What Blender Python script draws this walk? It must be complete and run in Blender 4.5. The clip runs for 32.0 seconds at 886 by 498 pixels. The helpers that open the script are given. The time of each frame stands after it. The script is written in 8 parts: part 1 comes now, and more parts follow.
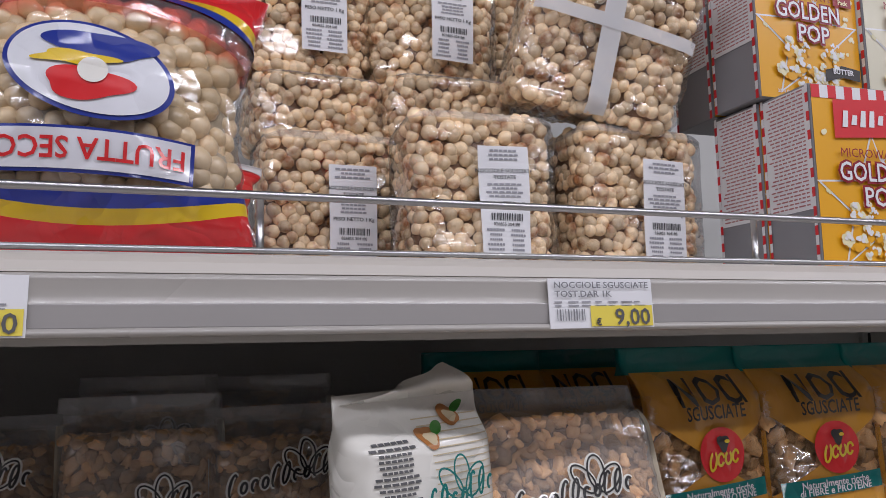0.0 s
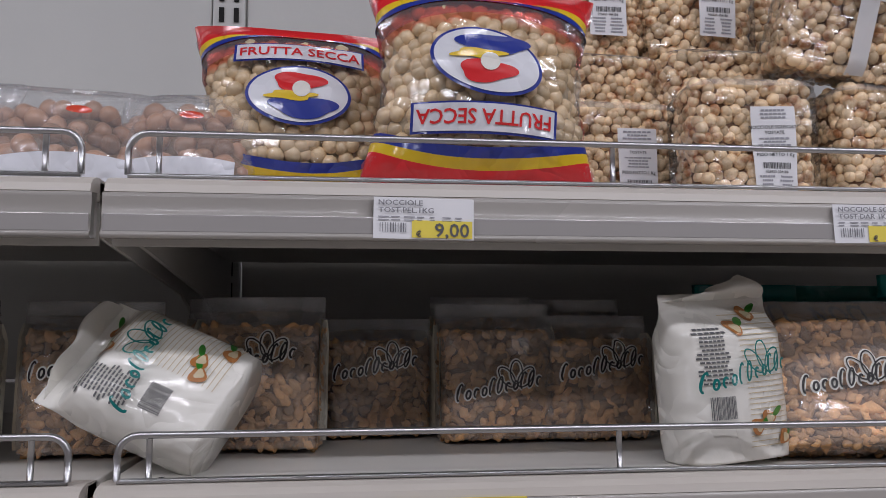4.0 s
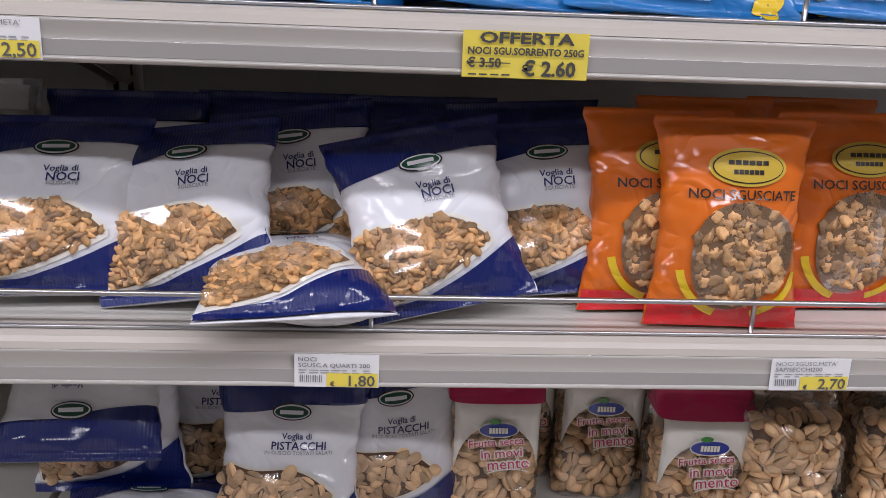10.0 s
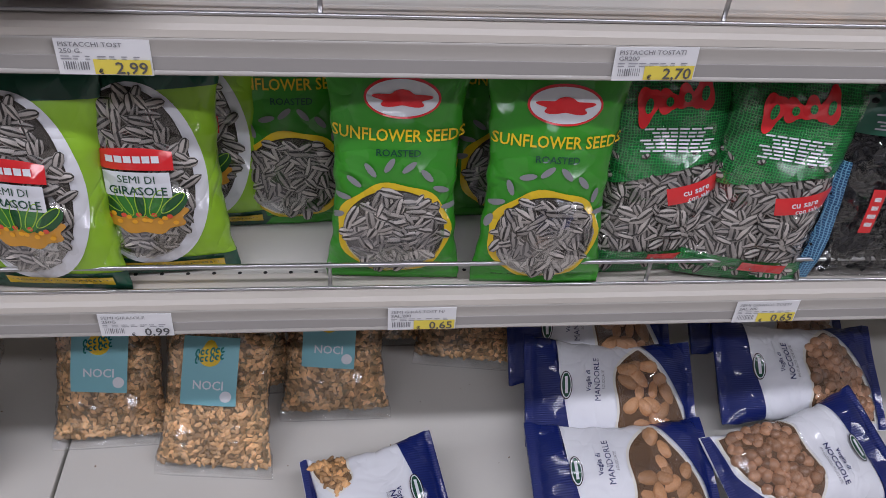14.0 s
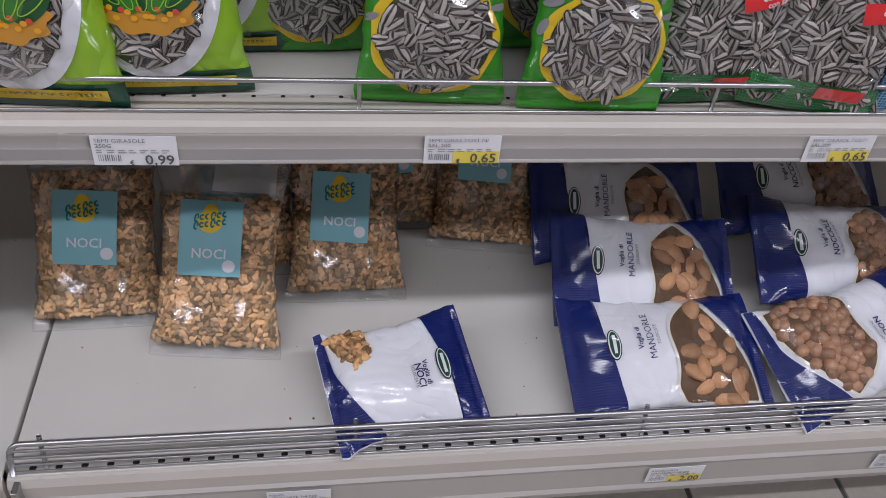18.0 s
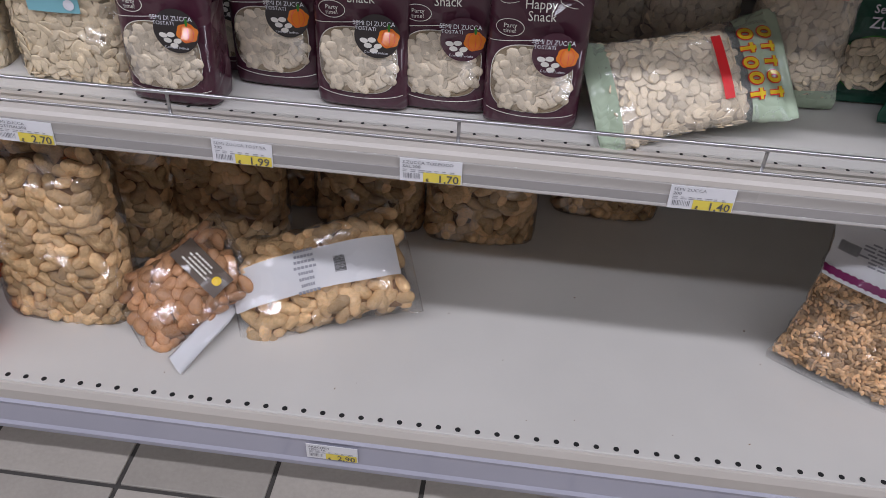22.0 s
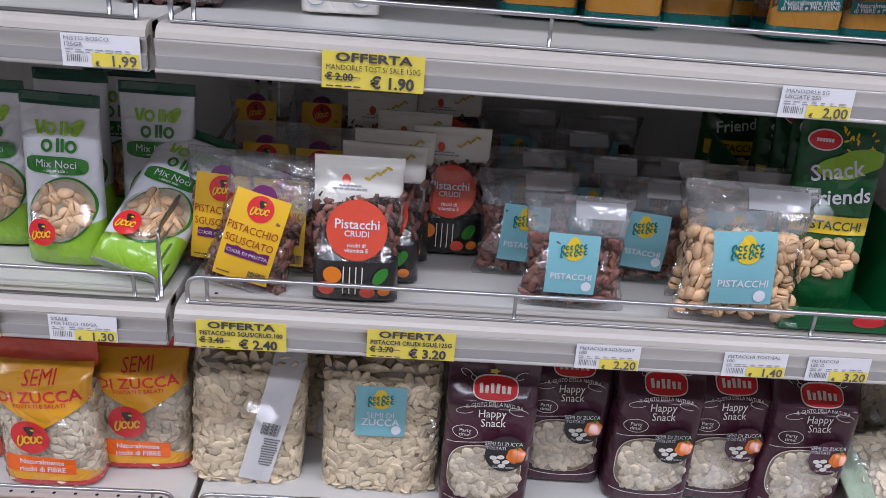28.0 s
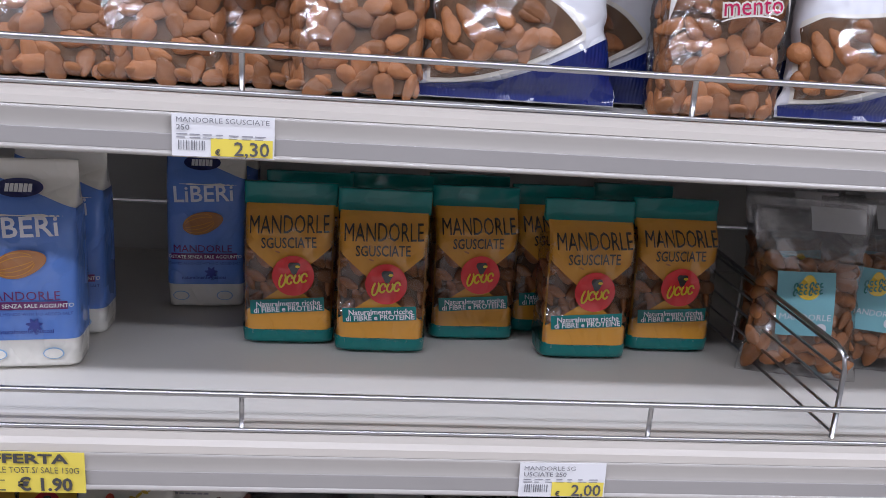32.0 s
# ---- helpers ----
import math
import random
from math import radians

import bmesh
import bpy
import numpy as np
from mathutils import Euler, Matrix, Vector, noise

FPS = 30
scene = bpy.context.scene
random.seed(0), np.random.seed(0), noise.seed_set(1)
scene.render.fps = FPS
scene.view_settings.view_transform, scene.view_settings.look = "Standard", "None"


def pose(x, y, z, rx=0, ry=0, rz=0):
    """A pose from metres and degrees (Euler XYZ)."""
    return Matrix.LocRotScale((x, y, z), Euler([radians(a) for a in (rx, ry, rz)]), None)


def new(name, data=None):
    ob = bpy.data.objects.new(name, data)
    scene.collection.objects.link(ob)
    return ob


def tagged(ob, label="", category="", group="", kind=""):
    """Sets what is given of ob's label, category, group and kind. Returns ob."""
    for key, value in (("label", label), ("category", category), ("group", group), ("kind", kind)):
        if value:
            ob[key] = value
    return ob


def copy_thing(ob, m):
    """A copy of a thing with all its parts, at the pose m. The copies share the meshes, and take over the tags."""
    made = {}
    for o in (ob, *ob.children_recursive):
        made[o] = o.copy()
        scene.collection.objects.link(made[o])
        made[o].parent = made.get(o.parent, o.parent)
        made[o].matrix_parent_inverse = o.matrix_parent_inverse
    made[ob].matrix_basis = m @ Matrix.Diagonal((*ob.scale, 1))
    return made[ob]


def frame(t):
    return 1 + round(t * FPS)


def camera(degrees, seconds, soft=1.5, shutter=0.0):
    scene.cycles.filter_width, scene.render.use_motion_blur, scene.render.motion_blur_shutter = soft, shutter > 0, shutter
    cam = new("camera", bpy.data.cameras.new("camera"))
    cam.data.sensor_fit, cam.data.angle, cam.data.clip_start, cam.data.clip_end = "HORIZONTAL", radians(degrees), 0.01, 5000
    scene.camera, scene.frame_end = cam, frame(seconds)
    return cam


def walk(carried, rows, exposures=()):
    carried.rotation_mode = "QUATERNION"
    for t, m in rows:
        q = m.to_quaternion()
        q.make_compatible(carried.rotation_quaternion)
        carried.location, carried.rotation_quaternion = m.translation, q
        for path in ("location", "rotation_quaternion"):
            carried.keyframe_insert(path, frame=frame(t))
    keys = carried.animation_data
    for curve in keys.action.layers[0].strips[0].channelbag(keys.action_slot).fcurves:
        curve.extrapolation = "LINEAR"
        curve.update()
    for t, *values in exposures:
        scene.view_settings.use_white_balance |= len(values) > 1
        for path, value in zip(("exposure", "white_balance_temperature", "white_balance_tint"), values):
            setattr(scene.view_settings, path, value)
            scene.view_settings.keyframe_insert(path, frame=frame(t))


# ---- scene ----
cam = camera(57.3, 32.0, 0.8)
METRES, TILT, LEAN, TURN = 3.2842, 7.16, 1.28, -20.1
FIRST = pose(0.2747, -0.3846, 1.6131, TILT, LEAN, TURN)
ROWS = [
    (0.0, 0.0, 0.0, 0.0, 0.0, 0.0, -0.0),
    (0.5, 0.02, 0.0063, -0.001, -0.63, 0.22, -0.95),
    (1.0, 0.0253, 0.0081, -0.0025, -0.48, 0.75, -1.88),
    (1.5, 0.0239, 0.0042, -0.0011, 0.41, 1.35, -2.24),
    (2.0, 0.0205, 0.001, 0.0015, 1.1, 1.99, -2.33),
    (2.5, 0.0123, -0.005, 0.0051, 3.82, 2.66, -1.62),
    (3.0, -0.0013, -0.0184, 0.0087, 9.87, 3.22, -0.43),
    (3.5, -0.0217, -0.0381, 0.0039, 13.93, 3.3, 0.22),
    (4.0, -0.0222, -0.0503, -0.009, 13.41, -1.38, 0.56),
    (4.5, -0.0122, -0.0545, -0.0272, 10.09, -6.71, 0.05),
    (6.5, 0.0245, -0.0581, -0.0322, 13.0, -7.45, -2.82),
    (7.0, 0.0204, -0.0658, -0.0329, 16.84, -7.12, -2.4),
    (7.5, 0.0192, -0.0677, -0.0433, 19.4, -7.36, -2.16),
    (8.0, 0.0173, -0.0647, -0.0597, 19.78, -11.94, -2.19),
    (8.5, 0.0206, -0.0613, -0.0682, 19.74, -15.76, -1.71),
    (9.0, 0.0266, -0.0575, -0.0814, 19.48, -18.56, -1.59),
    (9.5, 0.0345, -0.0559, -0.0915, 18.51, -21.83, -1.37),
    (10.0, 0.0396, -0.0562, -0.1013, 17.32, -25.54, -1.29),
    (10.5, 0.041, -0.0533, -0.1147, 16.42, -29.23, -1.23),
    (11.0, 0.0419, -0.0519, -0.1262, 16.09, -32.8, -1.38),
    (11.5, 0.0424, -0.0528, -0.131, 16.01, -34.97, -1.62),
    (12.0, 0.0429, -0.0547, -0.139, 16.09, -36.39, -1.88),
    (12.5, 0.0446, -0.0571, -0.1476, 16.11, -37.38, -2.15),
    (13.0, 0.0448, -0.058, -0.1619, 16.09, -40.2, -2.3),
    (13.5, 0.0429, -0.058, -0.1771, 15.75, -44.52, -2.61),
    (15.5, 0.0401, -0.067, -0.1894, 14.33, -49.28, -3.21),
    (16.0, 0.0427, -0.0692, -0.1969, 13.9, -49.83, -3.04),
    (16.5, 0.0408, -0.0702, -0.2164, 13.41, -49.52, -2.79),
    (17.0, 0.0394, -0.0683, -0.2338, 12.94, -49.19, -3.21),
    (17.5, 0.0401, -0.0659, -0.236, 12.89, -49.05, -3.94),
    (18.0, 0.0274, -0.072, -0.2284, 13.72, -49.53, -4.5),
    (18.5, -0.0096, -0.0916, -0.2221, 14.57, -49.59, -3.94),
    (19.0, -0.0451, -0.1126, -0.2183, 15.18, -49.29, -4.13),
    (19.5, -0.0578, -0.1214, -0.2128, 18.04, -49.03, -3.34),
    (20.0, -0.0714, -0.1284, -0.2039, 23.67, -48.31, -1.59),
    (20.5, -0.1085, -0.1505, -0.1957, 25.31, -47.66, -0.22),
    (21.0, -0.1477, -0.1723, -0.192, 25.4, -47.24, 0.28),
    (21.5, -0.1744, -0.1891, -0.1904, 25.83, -46.93, 0.06),
    (22.0, -0.2069, -0.1986, -0.1932, 27.39, -46.74, 0.08),
    (22.5, -0.2455, -0.2003, -0.2028, 28.44, -47.18, 0.79),
    (23.0, -0.2693, -0.2075, -0.2035, 29.25, -48.25, 1.56),
    (23.5, -0.2936, -0.2137, -0.1997, 28.69, -48.7, 3.03),
    (24.0, -0.3165, -0.223, -0.1913, 26.18, -48.78, 4.65),
    (24.5, -0.3299, -0.2334, -0.1834, 24.73, -47.83, 3.73),
    (25.0, -0.3374, -0.2394, -0.1716, 24.93, -44.73, 1.75),
    (25.5, -0.3381, -0.2418, -0.1612, 24.91, -42.02, 0.6),
    (26.0, -0.3358, -0.2393, -0.1535, 22.93, -39.7, -1.09),
    (26.5, -0.3347, -0.2386, -0.1457, 21.35, -37.09, -2.23),
    (28.5, -0.3419, -0.2391, -0.1223, 19.27, -29.88, -3.39),
    (29.0, -0.3415, -0.2371, -0.1158, 19.26, -28.32, -3.63),
    (29.5, -0.3394, -0.2326, -0.1074, 19.18, -27.36, -3.83),
    (30.0, -0.3277, -0.218, -0.0963, 19.09, -25.32, -3.77),
    (30.5, -0.3117, -0.1979, -0.0904, 18.75, -23.61, -3.33),
    (31.0, -0.2985, -0.1827, -0.0907, 18.03, -22.4, -2.57),
    (31.5, -0.2941, -0.1723, -0.0934, 17.05, -21.91, -2.51),
    (32.0, -0.3008, -0.1688, -0.088, 16.37, -21.72, -2.81),
]
EXPOSURES = [(0.0, -0.48, 6450, 10), (1.0, -0.61, 6400, 10), (2.2, -0.62, 6400, 10), (3.4, -0.74, 6450, 10), (4.0, -0.7, 6450, 10), (5.0, -0.18, 6500, 10), (7.0, -0.02, 6750, 10), (8.5, -0.05, 6450, 10), (9.2, -0.12, 6350, 10), (10.0, -0.13, 6600, 10), (11.5, -0.25, 6500, 10), (13.0, -0.3, 6350, 10), (16.0, -0.36, 6400, 10), (19.0, -0.27, 6400, 10), (22.0, -0.22, 6300, 10), (23.0, -0.36, 6200, 10), (24.5, -0.33, 6100, 10), (26.5, -0.15, 6050, 10), (28.5, 0.02, 6050, 10), (30.2, 0.1, 6050, 10), (32.0, 0.15, 6100, 10)]
walk(cam, [(t, FIRST @ pose(METRES * x, METRES * y, METRES * z, 90 + pitch, roll, yaw)) for t, x, y, z, yaw, pitch, roll in ROWS], EXPOSURES)

# ---- light: rows of fluorescent tubes over the aisles ----
world = bpy.data.worlds.new("world")
scene.world = world
world.use_nodes = True
world.node_tree.nodes["Background"].inputs[0].default_value = (1.0, 0.95, 1.0, 1)
world.node_tree.nodes["Background"].inputs[1].default_value = 0.05
CEILING = 3.4


def tube_lamp(x, y, watts, length=5.6, width=0.16):
    data = bpy.data.lights.new("tube_light", "AREA")
    data.shape, data.size, data.size_y, data.energy, data.color = "RECTANGLE", length, width, watts, (0.91, 0.9, 1.0)
    lamp = new("tube_light", data)
    lamp.matrix_world = pose(x, y, CEILING - 0.16, 0, 0, 0)
    return lamp


AISLE_WATTS = 85
for lx in (-3.2, 2.6):
    tube_lamp(lx, -1.25, AISLE_WATTS * 0.95)
    tube_lamp(lx, -2.35, AISLE_WATTS * 0.78)
    tube_lamp(lx, 1.6, AISLE_WATTS * 0.7)

# ---- materials ----
def shade(name, colour, rough=0.5, metal=0.0, vary=0.12, scale=30.0, bump=0.0, bump_scale=60.0, spec=0.5, coat=0.0, stain=0.0, per=""):
    """A surface with grain at two scales. per: 'island' or 'object' shifts the tone piece by piece."""
    m = bpy.data.materials.new(name)
    m.use_nodes = True
    nt = m.node_tree
    b = nt.nodes["Principled BSDF"]
    b.inputs["Roughness"].default_value = rough
    b.inputs["Metallic"].default_value = metal
    b.inputs["Specular IOR Level"].default_value = spec
    b.inputs["Coat Weight"].default_value = coat
    b.inputs["Coat Roughness"].default_value = 0.12
    co = nt.nodes.new("ShaderNodeTexCoord")

    def noise_at(s, detail=3.0):
        n = nt.nodes.new("ShaderNodeTexNoise")
        n.inputs["Scale"].default_value = s
        n.inputs["Detail"].default_value = detail
        nt.links.new(co.outputs["Object"], n.inputs["Vector"])
        return n

    fine, broad = noise_at(scale), noise_at(scale * 0.13)
    mix = nt.nodes.new("ShaderNodeMath")
    mix.operation = "ADD"
    nt.links.new(fine.outputs["Fac"], mix.inputs[0])
    nt.links.new(broad.outputs["Fac"], mix.inputs[1])
    value = nt.nodes.new("ShaderNodeMapRange")
    value.inputs["From Min"].default_value, value.inputs["From Max"].default_value = 0.6, 1.4
    value.inputs["To Min"].default_value, value.inputs["To Max"].default_value = 1 - vary, 1 + vary
    nt.links.new(mix.outputs[0], value.inputs["Value"])
    last = value.outputs[0]
    if per:
        rnd = nt.nodes.new("ShaderNodeNewGeometry" if per == "island" else "ShaderNodeObjectInfo")
        out = rnd.outputs["Random Per Island" if per == "island" else "Random"]
        r2 = nt.nodes.new("ShaderNodeMapRange")
        r2.inputs["To Min"].default_value, r2.inputs["To Max"].default_value = 1 - 2.2 * vary, 1 + 1.2 * vary
        nt.links.new(out, r2.inputs["Value"])
        mul = nt.nodes.new("ShaderNodeMath")
        mul.operation = "MULTIPLY"
        nt.links.new(last, mul.inputs[0])
        nt.links.new(r2.outputs[0], mul.inputs[1])
        last = mul.outputs[0]
    hsv = nt.nodes.new("ShaderNodeHueSaturation")
    hsv.inputs["Color"].default_value = (*colour, 1)
    nt.links.new(last, hsv.inputs["Value"])
    nt.links.new(hsv.outputs[0], b.inputs["Base Color"])
    rr = nt.nodes.new("ShaderNodeMapRange")
    rr.inputs["To Min"].default_value, rr.inputs["To Max"].default_value = max(0.02, rough - 0.1), min(1, rough + 0.1)
    nt.links.new(broad.outputs["Fac"], rr.inputs["Value"])
    nt.links.new(rr.outputs[0], b.inputs["Roughness"])
    if bump:
        bn = noise_at(bump_scale, 4.0)
        bp = nt.nodes.new("ShaderNodeBump")
        bp.inputs["Strength"].default_value = bump
        bp.inputs["Distance"].default_value = 0.004
        nt.links.new(bn.outputs["Fac"], bp.inputs["Height"])
        nt.links.new(bp.outputs[0], b.inputs["Normal"])
    return m


def crumple(nt, scale, distance, distortion=1.2):
    """A bump of sharp folds, for packing film."""
    co, n1 = nt.nodes.new("ShaderNodeTexCoord"), nt.nodes.new("ShaderNodeTexNoise")
    n1.inputs["Scale"].default_value, n1.inputs["Detail"].default_value = scale, 2
    n1.inputs["Distortion"].default_value = distortion
    nt.links.new(co.outputs["Object"], n1.inputs["Vector"])
    ridge, fold, both = [nt.nodes.new("ShaderNodeMath") for _ in range(3)]
    n2 = nt.nodes.new("ShaderNodeTexNoise")
    n2.inputs["Scale"].default_value, n2.inputs["Detail"].default_value, n2.inputs["Distortion"].default_value = scale * 0.45, 1, 0.6
    nt.links.new(co.outputs["Object"], n2.inputs["Vector"])
    ridge.operation, fold.operation = "SUBTRACT", "ABSOLUTE"
    ridge.inputs[1].default_value = 0.5
    nt.links.new(n1.outputs["Fac"], ridge.inputs[0])
    nt.links.new(ridge.outputs[0], fold.inputs[0])
    both.operation = "ADD"
    nt.links.new(fold.outputs[0], both.inputs[0])
    nt.links.new(n2.outputs["Fac"], both.inputs[1])
    bp = nt.nodes.new("ShaderNodeBump")
    bp.inputs["Strength"].default_value, bp.inputs["Distance"].default_value = 1.0, distance
    nt.links.new(both.outputs[0], bp.inputs["Height"])
    return bp


def facets(nt, scale, tilt):
    """A normal that is flat within each of many uneven cells, as in stiff crinkled film."""
    co, cells, warp, geo = [nt.nodes.new("ShaderNode" + k) for k in ("TexCoord", "TexVoronoi", "TexNoise", "NewGeometry")]
    warp.inputs["Scale"].default_value, warp.inputs["Detail"].default_value = scale * 0.7, 2
    shift, lean, turn, unit = [nt.nodes.new("ShaderNodeVectorMath") for _ in range(4)]
    shift.operation, lean.operation, turn.operation, unit.operation = "MULTIPLY_ADD", "SUBTRACT", "MULTIPLY_ADD", "NORMALIZE"
    shift.inputs[1].default_value = (1.3 / scale,) * 3
    nt.links.new(co.outputs["Object"], warp.inputs["Vector"])
    nt.links.new(warp.outputs["Color"], shift.inputs[0])
    nt.links.new(co.outputs["Object"], shift.inputs[2])
    cells.inputs["Scale"].default_value = scale
    nt.links.new(shift.outputs[0], cells.inputs["Vector"])
    nt.links.new(cells.outputs["Color"], lean.inputs[0])
    lean.inputs[1].default_value = (0.5, 0.5, 0.5)
    nt.links.new(lean.outputs[0], turn.inputs[0])
    turn.inputs[1].default_value = (tilt,) * 3
    nt.links.new(geo.outputs["Normal"], turn.inputs[2])
    nt.links.new(turn.outputs[0], unit.inputs[0])
    return unit


def foil(name, colour, rough=0.34, folds=0.05, vary=0.08):
    """Printed packing film: satin print under a glossy creased skin."""
    m = shade(name, colour, rough, 0, vary, 14, 0, 38, 0.25, 0.75)
    nt = m.node_tree
    b = nt.nodes["Principled BSDF"]
    bp = facets(nt, 40, 0.9)
    nt.links.new(bp.outputs[0], b.inputs["Coat Normal"])
    soft = crumple(nt, 17, folds * 0.16)
    nt.links.new(soft.outputs[0], b.inputs["Normal"])
    b.inputs["Coat Roughness"].default_value = 0.12
    b.inputs["Coat IOR"].default_value = 1.6
    return m


def ribbed(name, colour):
    m = foil(name, colour)
    nt = m.node_tree
    w = nt.nodes.new("ShaderNodeTexWave")
    w.bands_direction = "X"
    w.inputs["Scale"].default_value = 110
    co = nt.nodes.new("ShaderNodeTexCoord")
    nt.links.new(co.outputs["Object"], w.inputs["Vector"])
    bp = nt.nodes.new("ShaderNodeBump")
    bp.inputs["Strength"].default_value, bp.inputs["Distance"].default_value = 0.35, 0.001
    nt.links.new(w.outputs["Fac"], bp.inputs["Height"])
    nt.links.new(bp.outputs[0], nt.nodes["Principled BSDF"].inputs["Normal"])
    return m


def clear_film(name, gloss=0.12, tint=(1, 1, 1), haze=0.003, scale=44):
    """Clear packing film: see-through with creased highlights."""
    m = bpy.data.materials.new(name)
    m.use_nodes = True
    nt = m.node_tree
    for n in list(nt.nodes):
        if n.type != "OUTPUT_MATERIAL":
            nt.nodes.remove(n)
    out = nt.nodes["Material Output"]
    tr, gl, df = nt.nodes.new("ShaderNodeBsdfTransparent"), nt.nodes.new("ShaderNodeBsdfGlossy"), nt.nodes.new("ShaderNodeBsdfDiffuse")
    tr.inputs[0].default_value = (*tint, 1)
    gl.inputs["Roughness"].default_value = 0.14
    df.inputs[0].default_value = (0.85, 0.86, 0.88, 1)
    bp = facets(nt, scale, 1.9)
    nt.links.new(bp.outputs[0], gl.inputs["Normal"])
    fr = nt.nodes.new("ShaderNodeFresnel")
    fr.inputs["IOR"].default_value = 1.5
    fm = nt.nodes.new("ShaderNodeMapRange")
    fm.inputs["To Min"].default_value, fm.inputs["To Max"].default_value = gloss, 0.5
    nt.links.new(fr.outputs[0], fm.inputs["Value"])
    m1, m2 = nt.nodes.new("ShaderNodeMixShader"), nt.nodes.new("ShaderNodeMixShader")
    m1.inputs[0].default_value = haze
    nt.links.new(tr.outputs[0], m1.inputs[1])
    nt.links.new(df.outputs[0], m1.inputs[2])
    nt.links.new(fm.outputs[0], m2.inputs[0])
    nt.links.new(m1.outputs[0], m2.inputs[1])
    nt.links.new(gl.outputs[0], m2.inputs[2])
    nt.links.new(m2.outputs[0], out.inputs[0])
    return m


def striped(name):
    """Sunflower husk: dark with pale stripes along the seed."""
    m = shade(name, (0.5, 0.48, 0.45), 0.45, vary=0.22, scale=90, per="island")
    nt = m.node_tree
    at = nt.nodes.new("ShaderNodeAttribute")
    at.attribute_name = "stripe"
    ramp = nt.nodes.new("ShaderNodeMixRGB")
    ramp.inputs[1].default_value, ramp.inputs[2].default_value = (0.025, 0.022, 0.02, 1), (0.46, 0.42, 0.39, 1)
    crisp = nt.nodes.new("ShaderNodeMapRange")
    crisp.inputs["From Min"].default_value, crisp.inputs["From Max"].default_value = 0.3, 0.5
    nt.links.new(at.outputs["Fac"], crisp.inputs["Value"])
    nt.links.new(crisp.outputs[0], ramp.inputs[0])
    hsv = next(n for n in nt.nodes if n.type == "HUE_SAT")
    nt.links.new(ramp.outputs[0], hsv.inputs["Color"])
    return m


